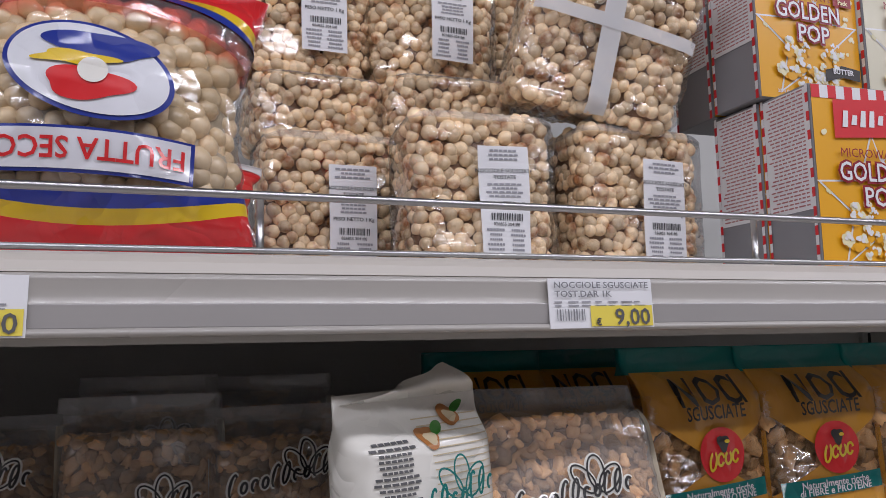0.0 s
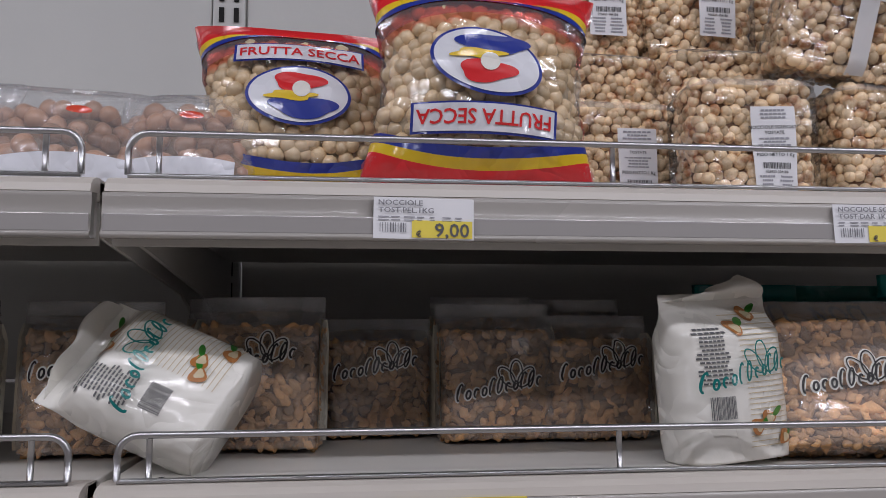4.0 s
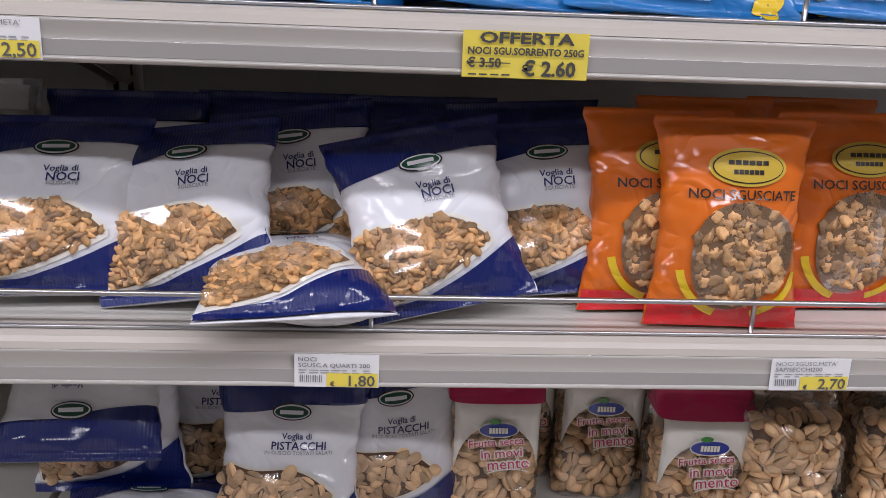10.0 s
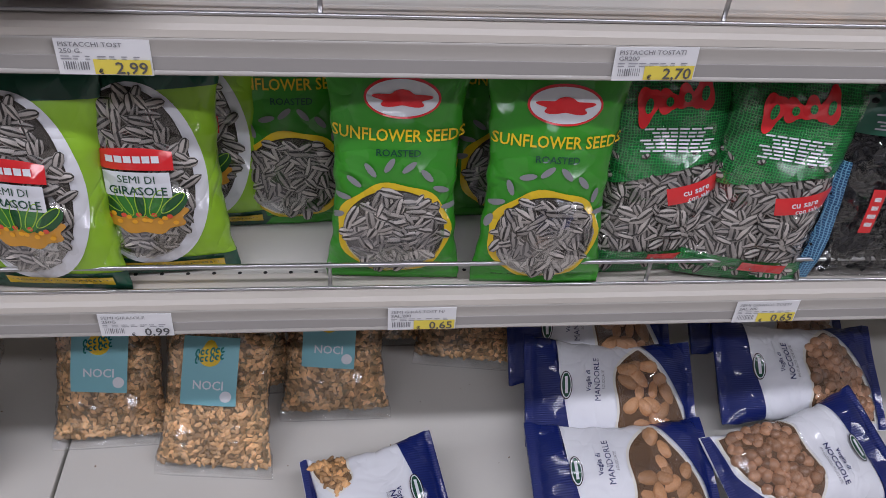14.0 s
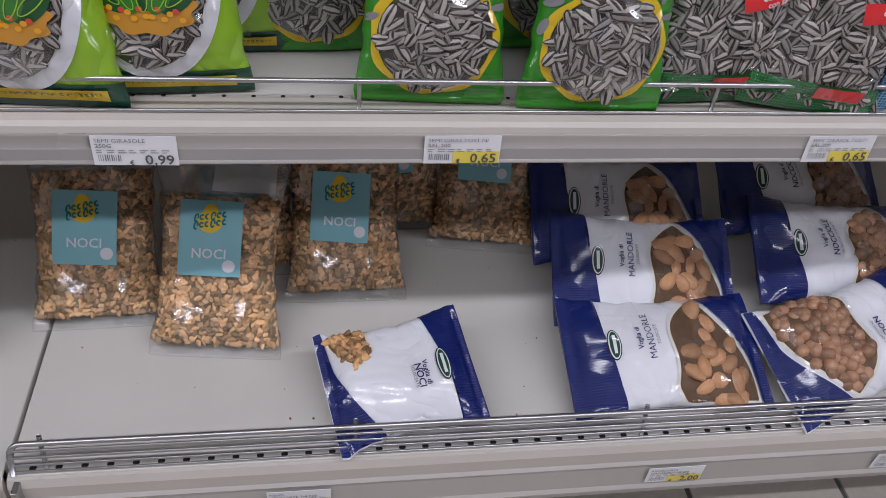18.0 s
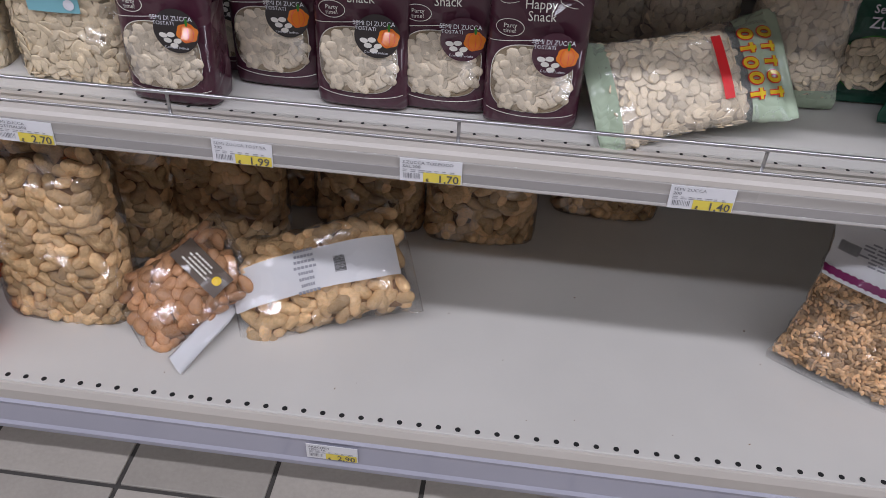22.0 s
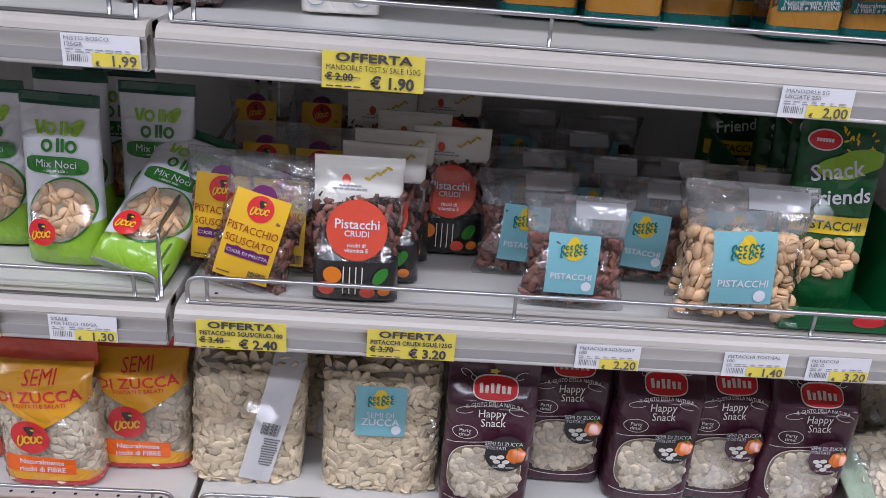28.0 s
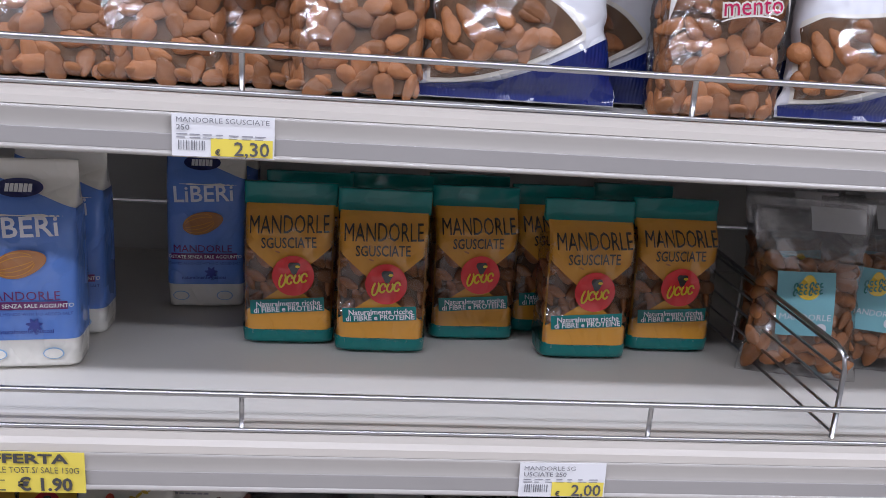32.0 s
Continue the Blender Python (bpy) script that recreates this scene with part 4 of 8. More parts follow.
def guard():
    """A low chromed wire guard, from the bay's left end, at height 0."""
    g = thing("wire_guard", "low chromed wire guard rail along a shelf front", "wire guard", "shelf guard rails")
    y, a, b, h, r = 0.0066, 0.014, BAY - 0.014, 0.0276, 0.012
    top = [(a, y, 0.001)] + arc(a + r, h - r, r, math.pi, math.pi / 2, y) + arc(b - r, h - r, r, math.pi / 2, 0, y) + [(b, y, 0.001)]
    piece("top_wire", tube_mesh("top_wire", top, 0.0022, "chrome"), g)
    piece("bottom_wire", tube_mesh("bottom_wire", [(a, y, 0.0006), (b, y, 0.0006)], 0.0016, "chrome"), g)
    post = tube_mesh("post", [(0, y + 0.002, 0.0), (0, y + 0.002, h + 0.001)], 0.0019, "chrome")
    for px in (0.032, 0.326, 0.622, 0.918, 1.214):
        piece("post", post, g, m=pose(px, 0, 0))
    return g


def base_guard():
    g = thing("wire_guard", "chromed four-wire guard rack along the base shelf front", "wire guard", "base guard racks")
    a, b, y0, r = 0.008, BAY - 0.008, -0.088, 0.012
    h = 0.034
    lean = lambda pts: [(px, y0 + 0.3 * pz, pz) for px, _, pz in pts]
    top = [(a, 0, 0.0)] + arc(a + r, h - r, r, math.pi, math.pi / 2, 0) + arc(b - r, h - r, r, math.pi / 2, 0, 0) + [(b, 0, 0.0)]
    piece("top_wire", tube_mesh("top_wire", lean(top), 0.0028, "chrome"), g)
    for zz in (0.003, 0.011, 0.019, 0.0265):
        piece("wire", tube_mesh("wire", lean([(a, 0, zz), (b, 0, zz)]), 0.0016, "chrome"), g)
    post = tube_mesh("post", [(0, y0 + 0.004, -0.004), (0, y0 + 0.004 + 0.25 * (h + 0.006), h + 0.006)], 0.0024, "chrome")
    for px in (0.036, 0.324, 0.62, 0.916, 1.212):
        piece("post", post, g, m=pose(px, 0, 0))
    return g


DECK = 0.145


def base_shelf(x0, strip):
    g = thing("base_shelf", "cream enamelled gondola base deck with a row of punched holes", "base shelf", "gondola base shelves")
    a, b = x0 + 0.002, x0 + BAY - 0.002
    box("deck", a, b, -0.089, BACK - 0.008, DECK - 0.02, DECK, "enamel", g, 0.0015)
    prof = [(-0.08, DECK - 0.001), (-0.092, DECK - 0.003), (-0.096, DECK - 0.011), (-0.0965, DECK - 0.03), (-0.084, DECK - 0.034)]
    n = len(prof)
    verts = [(xx, y, zz) for xx in (a, b) for y, zz in prof]
    piece("front_edge", mesh_from("front_edge", verts, [(k, k + 1, n + k + 1, n + k) for k in range(n - 1)] + [tuple(range(n)), tuple(range(2 * n - 1, n - 1, -1))], "lip", False), g)
    prof = [(-0.095, DECK - 0.026), (-0.1, DECK - 0.03), (-0.0985, DECK - 0.036), (-0.1, DECK - 0.066), (-0.1035, DECK - 0.07), (-0.1025, DECK - 0.078), (-0.089, DECK - 0.078), (-0.089, DECK - 0.026)]
    n = len(prof)
    verts = [(xx, y, zz) for xx in (a + 0.004, b - 0.004) for y, zz in prof]
    piece("price_strip", mesh_from("price_strip", verts, [(k, k + 1, n + k + 1, n + k) for k in range(n - 1)] + [tuple(range(n)), tuple(range(2 * n - 1, n - 1, -1))], strip, False), g)
    box("kick_plate", a, b, -0.05, -0.045, 0.0, DECK - 0.02, "enamel", g)
    bm = bmesh.new()
    bmesh.ops.create_circle(bm, cap_ends=True, radius=0.0034, segments=10)
    hole = bm_mesh("hole", bm, "hole")
    for i in range(53):
        piece("hole", hole, g, m=pose(x0 + 0.0235 + i * 0.02313, -0.0815, DECK + 0.0004))
    for cx in (a + 0.006, b - 0.012):
        box("clip", cx, cx + 0.006, -0.106, -0.078, DECK - 0.09, DECK - 0.004, "chrome", g, 0.001)
    return g


for x0 in BAYS[:3] + (1.25,):
    back_panel(x0)
for x in (-2.5, -1.25, 0.0, 1.25, 2.5):
    upright(x)
for x0 in BAYS:
    for z in LEVELS:
        shelf(x0, z, "strip_blue" if (x0 == -2.5 and z < 0.6) else "strip")
for x0, s in zip(BAYS, ("strip_blue", "strip_blue", "strip", "strip")):
    base_shelf(x0, s)
first = guard()
first.matrix_basis = pose(0, 0, LEVELS[0])
for x0 in BAYS:
    for z in LEVELS:
        if (x0, z) != (0.0, LEVELS[0]):
            copy_thing(first, pose(x0, 0, z))
rack = base_guard()
rack.matrix_basis = pose(0, 0, DECK)
copy_thing(rack, pose(-2.5, 0, DECK))
copy_thing(rack, pose(1.25, 0, DECK))


def divider(x, z):
    """A bent wire divider that stands on the shelf from front to back."""
    g = thing("wire_divider", "dark chromed wire shelf divider between products", "wire divider", "shelf dividers")
    y0, y1, h = 0.0125, 0.42, 0.072
    yz = [(y0, 0.002), (y0, h - 0.015), (y0 + 0.004, h - 0.004), (y0 + 0.015, h), (y1 - 0.01, h + 0.02), (y1, h + 0.015), (y1, 0.002)]
    piece("frame_wire", tube_mesh("frame_wire", [(x, y, z + q) for y, q in yz], 0.002, "chrome"), g)
    for q in (0.006, 0.022, 0.038, 0.054, 0.068):
        piece("wire", tube_mesh("wire", [(x, y0, z + q), (x, y1, z + q + 0.018 * q / h)], 0.0013, "chrome"), g)
    for y in (0.2,):
        piece("wire", tube_mesh("wire", [(x + 0.002, y, z + 0.003), (x + 0.002, y, z + h + 0.01)], 0.0013, "chrome"), g)
    return g


divider(-0.483, LEVELS[2])
divider(-1.262, LEVELS[1])
divider(0.004, LEVELS[2])
divider(-0.012, LEVELS[3])

# ---- price cards ----
def card_face(name, quads, mat, parent):
    verts, faces = [], []
    for x0, x1, z0, z1, y in quads:
        o = len(verts)
        verts += [(x0, y, z0), (x1, y, z0), (x1, y, z1), (x0, y, z1)]
        faces.append((o, o + 1, o + 2, o + 3))
    return tagged(piece(name, mesh_from(name, verts, faces, mat, False), parent), kind="stuff" if name in ("barcode", "fine_print") else "")


def card_text(body, x, z, size, mat, parent, y=-0.0012, name="lettering", left=False, squeeze=1.0, fat=0.03):
    v, f = text_shape(body, size, fat)
    if not len(v):
        return
    dx = -v[:, 0].min() * squeeze if left else 0
    pts = np.stack([v[:, 0] * squeeze + x + dx, np.full(len(v), y), v[:, 1] + z], -1)
    piece(name, mesh_from(name, pts, f, mat, False), parent)


def price_card(x, z, words, price, yellow=True, y=0.0, w=0.063, tilt=0.0, lean=0.0):
    """A white shelf-edge card: x and z are its top left corner."""
    g = thing("price_label", "white paper price label with a yellow price field" if yellow else "white paper price label with a barcode", "price label", "shelf price labels")
    g.matrix_basis = pose(x, y - 0.001, z, lean, tilt, 0)
    h = 0.0262
    box("card", 0, w, 0, 0.0006, -h, 0, "card", g)
    if yellow:
        card_face("price_field", [(w * 0.38, w - 0.001, -h + 0.0008, -h * 0.55, -0.0006)], "yellow", g)
    for i, line in enumerate(words):
        wide = np.ptp(text_shape(line, 0.0046, 0.0)[0][:, 0])
        card_text(line, 0.003, -0.0035 - 0.0047 * i, 0.0046, "faint_ink", g, left=True, squeeze=min(1.2, 0.057 / wide), fat=0.012)
    rnd = random.Random(int(abs(x * 1000) + z * 100))
    card_face("fine_print", [(0.003 + k * 0.008, 0.003 + k * 0.008 + rnd.uniform(0.003, 0.007), -0.0128 - 0.002 * r, -0.0121 - 0.002 * r, -0.0006) for r in range(2) for k in range(7)], "grey_ink", g)
    card_face("barcode", [(0.004 + i * 0.0016, 0.004 + i * 0.0016 + rnd.choice((0.0004, 0.0008)), -h + 0.004, -h * 0.62, -0.0008) for i in range(11)], "faint_ink", g)
    card_text(price, w * 0.78, -h * 0.775, 0.0122, "soft_ink", g, squeeze=1.06, fat=0.012)
    card_text("€", w * 0.45, -h * 0.88, 0.005, "ink", g)
    return g


def offer_card(x, z, words, old, price):
    g = thing("offer_label", "yellow offer price label with black lettering", "price label", "yellow offer labels")
    g.matrix_basis = pose(x, -0.0102, z)
    w, h = 0.0845, 0.0305
    box("card", 0, w, 0, 0.0006, -h, 0, "yellow", g)
    card_text("OFFERTA", w / 2, -0.0042, 0.0098, "ink", g, squeeze=1.55)
    card_text(words, w / 2, -0.0128, 0.0066, "ink", g, squeeze=(w - 0.007) / (np.ptp(text_shape(words, 0.0066)[0][:, 0]) + 1e-6))
    card_text("€ " + old, 0.003, -0.0205, 0.0085, "ink", g, left=True)
    card_face("strike", [(0.0025, 0.032, -0.0209, -0.0202, -0.0016)], "ink", g)
    card_text("€ " + price, w * 0.69, -0.0235, 0.0135, "ink", g)
    card_face("fine_print", [(0.004 + k * 0.0075, 0.0095 + k * 0.0075, -0.0288, -0.0278, -0.0012) for k in range(4)], "ink", g)
    return g


# ---- boxes and bags ----
def wobble(*terms):
    return lambda a: 1 + sum(g * math.sin(k * a + p) for k, g, p in terms)


def bird_logo(b, cx, cz, r, off):
    """A round red logo with a small bird and a yellow scrawl."""
    b.ellipse("logo", cx, cz, r, r, "red", off)
    b.ellipse("logo_bird", cx + 0.04 * r, cz + 0.42 * r, 0.26 * r, 0.3 * r, "black_film", off + 0.0007, wobble((3, 0.2, 0)), n=18, rings=2)
    b.ellipse("logo_beak", cx + 0.2 * r, cz + 0.48 * r, 0.12 * r, 0.07 * r, "yellow_film", off + 0.0012, n=12, rings=2)
    for k in range(4):
        b.ring("logo_scrawl", cx - 0.5 * r + 0.34 * k * r, cz - 0.22 * r + 0.05 * k * r, 0.13 * r, (0.34 if k == 0 else 0.22) * r, 0.1 * r, "yellow_film", off + 0.0012, -14, 14, 0.4 if k % 2 else 2.2, 6.0 if k % 2 else 7.6)


def bag_thing(name, label, group):
    return thing(name, label, "snack bag", group)


def voglia_bag(nut, word, seed, W=0.146, H=0.172, share=1.0):
    """White and navy pillow bag with a window in the lower part."""
    g = bag_thing("nut_bag", "white and navy bag with a window of " + {"walnut": "walnut pieces", "pistachio": "pistachios", "almond": "almonds", "raw_almond": "almonds in skins", "brown_hazel": "brown hazelnuts"}[nut], "white and navy nut bags")
    D = 0.05
    b = Bag(g, W, H, D, "pillow", seed, 0.007, 0.05)
    b.shell("bag", "white", 0.0, 0.0, H * 0.9)
    b.shell("header", "navy_rib", 0.0012, H * 0.8, H, 56, 8, edge=(lambda u: 0.012 * u, lambda u: 0 * u))
    b.layer = 0.0008
    b.rect("foot_band", -W / 2, W / 2, 0.0, H * 0.085, "navy_rib", 0.0022, 28, 8, top=lambda u: H * (0.27 * np.clip((u + 0.3) / 1.3, 0, 1) ** 1.5 - 0.03 * np.clip(-u, 0, 1)))
    x0, x1 = -W * 0.43, W * (-0.43 + 0.72 * share)
    high = H * (0.24 + 0.23 * share)

    def top(u):
        return -0.3 * high * np.clip((u + 0.2) / 1.2, 0, 1) ** 3 + 0.025 * high * np.sin(4 * u) - 0.12 * high * np.clip(-u - 0.75, 0, 1) / 0.25

    def low(u):
        return H * 0.085 + (0.66 * high - H * 0.085) * np.clip((u + 0.85) / 1.85, 0, 1) ** 1.9
    b.rect("window_edge", x0 - 0.0025, x1 + 0.003, -0.003, high + 0.003, "warm_white", None, 28, 16, top=top, bottom=low)
    # dark backing, coloured as the shade in the gaps between nuts
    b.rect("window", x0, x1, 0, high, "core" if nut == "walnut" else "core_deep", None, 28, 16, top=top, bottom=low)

    def inside(x, z):
        u = 2 * (x - x0) / (x1 - x0) - 1
        rim = (0.16 if SEEDS[nut][4] < 0.02 else 0.36) * SEEDS[nut][4]
        return -1 < u < 1 and low(u) + rim < z < high + top(u) - rim
    keep = b.layer
    b.fill(nut, inside, 1.0, {"walnut": 0.74, "raw_almond": 0.78, "almond": 0.72}.get(nut, 0.66), 0.6 if nut == "walnut" else 0.68)
    b.rect("window_film", x0, x1, 0, high, "film", None, 28, 16, top=top, bottom=low)
    b.layer = keep
    lz = H * 0.78
    b.ellipse("logo", 0.002, lz, 0.0175, 0.0075, "black_film", 0.0026)
    b.ellipse("logo_rim", 0.002, lz, 0.0162, 0.0063, "white", 0.0031)
    b.ellipse("logo_field", 0.002, lz, 0.0149, 0.0051, "dark_green", 0.0036)
    b.rect("logo_bar", -0.0085, 0.0125, lz - 0.0017, lz + 0.0017, "white", 0.0042, 6, 2)
    b.letter("Voglia di", 0.008, H * 0.655, 0.0078, "navy", 0.0014)
    b.letter(word, 0.01, H * 0.605, 0.0102, "navy", 0.0014)
    b.letter({"NOCI": "SGUSCIATE", "MANDORLE": "SGUSCIATE", "PISTACCHI": "IN GUSCIO TOSTATI SALATI", "NOCCIOLE": "IN GUSCIO TOSTATE"}[word], 0.01, H * 0.568, 0.0048, "grey_ink", 0.0014)
    return g


def window_block(nut, seed):
    """Clear block bag with a white printed face and a magenta header."""
    g = bag_thing("nut_bag", "clear block bag of %s with white face and magenta header" % nut, "magenta topped nut bags")
    W, H, D = 0.085, 0.17, 0.05
    b = Bag(g, W, H, D, "block", seed, 0.0018, 0.04)
    b.fill_round("pistachio" if nut == "pistachio" else "almond", 1.0, z1=H * 0.72)
    b.layer = 0.001
    b.rect("face", -W / 2, W / 2, H * 0.36, H * 0.8, "warm_white", 0.006, 28, 12, bottom=lambda u: H * 0.3 * np.clip(1 - (np.abs(u) / 0.94) ** 2.4, 0, 1) ** 0.5)
    b.shell("header", "magenta", 0.007, H * 0.785, H, 48, 6)
    b.shell("film", "film", 0.0015, 0.0, H * 0.86)
    b.ellipse("logo_edge", 0, H * 0.648, 0.0192, 0.0087, "warm_white", 0.0102)
    b.ellipse("logo", 0, H * 0.648, 0.018, 0.0075, "royal", 0.0105)
    b.ellipse("logo_leaf", -0.004, H * 0.703, 0.006, 0.003, "leaf", 0.0105)
    b.lines(0, H * 0.648, 0.027, 0.013, 1, "warm_white", 0.0116, "logo_stroke")
    for body, dx, dz, size in (("Frutta secca", -0.002, 0.575, 0.0118), ("in movi", 0.004, 0.505, 0.0148), ("mento", 0.011, 0.437, 0.017)):
        b.letter(body, dx, H * dz, size, "warm_white", 0.0108, 6, 0.92, name="lettering_edge", fat=0.075)
        b.letter(body, dx, H * dz, size, "magenta", 0.0115, 6, 0.92, fat=0.004)
    b.ring("logo_sweep", 0.01, H * 0.36, 0.022, 0.006, 0.0012, "warm_white", 0.0112, 6, 12, 0.3, 2.6)
    return g


def clear_block(nut, W, H, D, seed, label, sticker=""):
    g = bag_thing("nut_bag", label, "clear bags of " + nut)
    b = Bag(g, W, H, D, "block", seed, 0.003, 0.03, 4.0)
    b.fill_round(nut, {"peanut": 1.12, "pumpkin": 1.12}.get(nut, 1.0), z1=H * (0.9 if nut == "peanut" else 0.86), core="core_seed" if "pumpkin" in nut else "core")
    b.shell("film", "film", 0.0015)
    if sticker == "aqua":
        aqua_sticker(b, 0.0, H * 0.58, 0.055, 0.062, "SEMI DI", "ZUCCA", off=0.003)
    if sticker == "milky":
        b.rect("milky_back_panel", W * 0.08, W * 0.36, H * 0.02, H * 0.98, "film_milky", 0.005, 10, 24, turn=-12, top=lambda u: 0.012 * u)
        b.bars(W * 0.2, H * 0.4, W * 0.16, H * 0.085, "ink", 0.0062, -12)
        b.lines(W * 0.19, H * 0.24, W * 0.16, H * 0.2, 11, "soft_ink", 0.0062, turn=-12)
    return g


def aqua_sticker(b, cx, cz, w, h, one, two, off=0.002, turn=0.0):
    b.rect("sticker", cx - w / 2, cx + w / 2, cz - h / 2, cz + h / 2, "aqua_card", off, 6, 8, turn=turn)
    b.ellipse("sticker_drop", cx, cz + h * 0.22, w * 0.2, h * 0.15, "yellow_film", off + 0.0008, lambda a: 1 + 0.6 * max(0, math.sin(a)) ** 10)
    for row in range(2):
        for i in range(6):
            x, z = cx + w * (-0.22 + 0.088 * i), cz + h * (0.26 - 0.1 * row + 0.012 * i)
            b.ring("logo_stroke", x, z, w * 0.028, h * (0.05 if i in (0, 3) else 0.03), w * 0.03, "teal", off + 0.0014, -12, 8, 0.7 * (i % 3), 5.5 + 0.4 * (i % 2))
    ct, st = math.cos(math.radians(turn)), math.sin(math.radians(turn))
    if one:
        b.letter(one, cx + st * h * 0.06, cz - h * 0.06, w * 0.17, "white", off + 0.0008, turn)
    b.letter(two, cx + st * h * 0.2, cz - h * 0.2, w * (0.22 if len(two) < 7 else 0.17), "white", off + 0.0008, turn)
    b.ellipse("seal_dot", cx + w * 0.32, cz - h * 0.36, w * 0.1, w * 0.1, "white", off + 0.0008)


def aqua_pouch(nut, two, W, H, D, seed, label, sticker_z=0.425, full=0.66):
    """Clear zip pouch with an aqua card sticker and an empty header."""
    g = bag_thing("nut_pouch", label, "pouches with aqua stickers")
    b = Bag(g, W, H, D, "pillow", seed, 0.004, 0.05)
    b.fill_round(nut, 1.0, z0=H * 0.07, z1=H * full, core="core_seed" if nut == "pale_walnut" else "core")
    b.shell("film", "film", 0.0015)
    b.shell("clear_top", "film_hazy", 0.001, H * (full + 0.02), H, 56, 10)
    b.rect("header_tag", -W * 0.05, W * 0.42, H * 0.83, H * 0.965, "film_frost", 0.003, 6, 4)
    aqua_sticker(b, -W * 0.04, H * sticker_z, W * 0.47, W * 0.57, "", two, 0.0035, seed % 3 * 4 - 4)
    return g


def jolly_bag(seed, flipped):
    """Red, blue and yellow bag of blanched hazelnuts with an oval emblem."""
    g = bag_thing("hazelnut_bag", "red, blue and yellow clear bag of pale blanched hazelnuts" + (", upside down" if flipped else ""), "red and blue hazelnut bags")
    W, H, D = 0.17, 0.165, 0.075
    b = Bag(g, W, H, D, "pillow", seed, 0.004, 0.06)
    b.fill_round("pale_hazel", 1.0, z0=H * 0.08, z1=H * 0.86, core="core_pale")
    b.shell("film", "film", 0.0015)
    sag = lambda u: 0.014 * u * u
    b.shell("foot_band", "red", 0.004, 0, H * 0.085, 56, 1, edge=(lambda u: 0 * u, sag))
    b.shell("yellow_band", "yellow_film", 0.004, H * 0.085, H * 0.125, 56, 1, edge=(sag, sag))
    b.shell("blue_band", "royal", 0.004, H * 0.125, H * 0.165, 56, 1, edge=(sag, sag))
    rise = lambda u: 0.02 * (1 - u * u)
    b.shell("tinted_top", "film_red", 0.003, H * 0.68, H * 0.775, 56, 1, edge=(rise, rise))
    b.shell("blue_arc", "royal", 0.0042, H * 0.775, H * 0.805, 56, 1, edge=(rise, rise))
    b.shell("yellow_arc", "yellow_film", 0.0042, H * 0.805, H * 0.84, 56, 1, edge=(rise, rise))
    b.shell("red_top", "red", 0.0042, H * 0.84, H, 56, 1, edge=(rise, lambda u: 0 * u))
    cz, tz = (H * 0.53, H * 0.275) if flipped else (H * 0.48, H * 0.735)
    turn = 180 if flipped else 0
    b.ellipse("emblem_rim", 0, cz, 0.041, 0.026, "royal", 0.0045, turn=-14 if flipped else 0)
    b.ellipse("emblem", 0, cz, 0.0385, 0.0238, "white", 0.0052, turn=-14 if flipped else 0)
    k = -1 if flipped else 1
    b.ellipse("emblem_red", 0.0, cz + k * 0.01, 0.02, 0.0085, "red", 0.006, wobble((3, 0.15, 1)))
    b.ellipse("emblem_blue", 0.004, cz - k * 0.012, 0.026, 0.0085, "royal", 0.006, wobble((3, 0.15, 0)))
    b.ellipse("emblem_yellow", -0.006, cz - k * 0.003, 0.019, 0.004, "yellow_film", 0.0064, wobble((4, 0.2, 0)))
    b.ellipse("emblem_white", 0.002, cz + k * 0.003, 0.007, 0.007, "warm_white", 0.0068)
    b.rect("title_rim", -0.052, 0.052, tz - 0.0105, tz + 0.0105, "royal", 0.0048, 12, 4)
    b.rect("title", -0.05, 0.05, tz - 0.009, tz + 0.009, "white", 0.0054, 12, 4)
    b.letter("FRUTTA SECCA", 0, tz, 0.0138, "red", 0.006, turn)
    return g


def red_bag(seed):
    g = bag_thing("hazelnut_bag", "red plastic back of a hazelnut bag with a clear edge", "red and blue hazelnut bags")
    b = Bag(g, 0.16, 0.13, 0.05, "pillow", seed, 0.004, 0.06)
    b.shell("bag", "red")
    b.shell("clear_edge", "film_milky", 0.001, 0.118, 0.13, 48, 2)
    return g


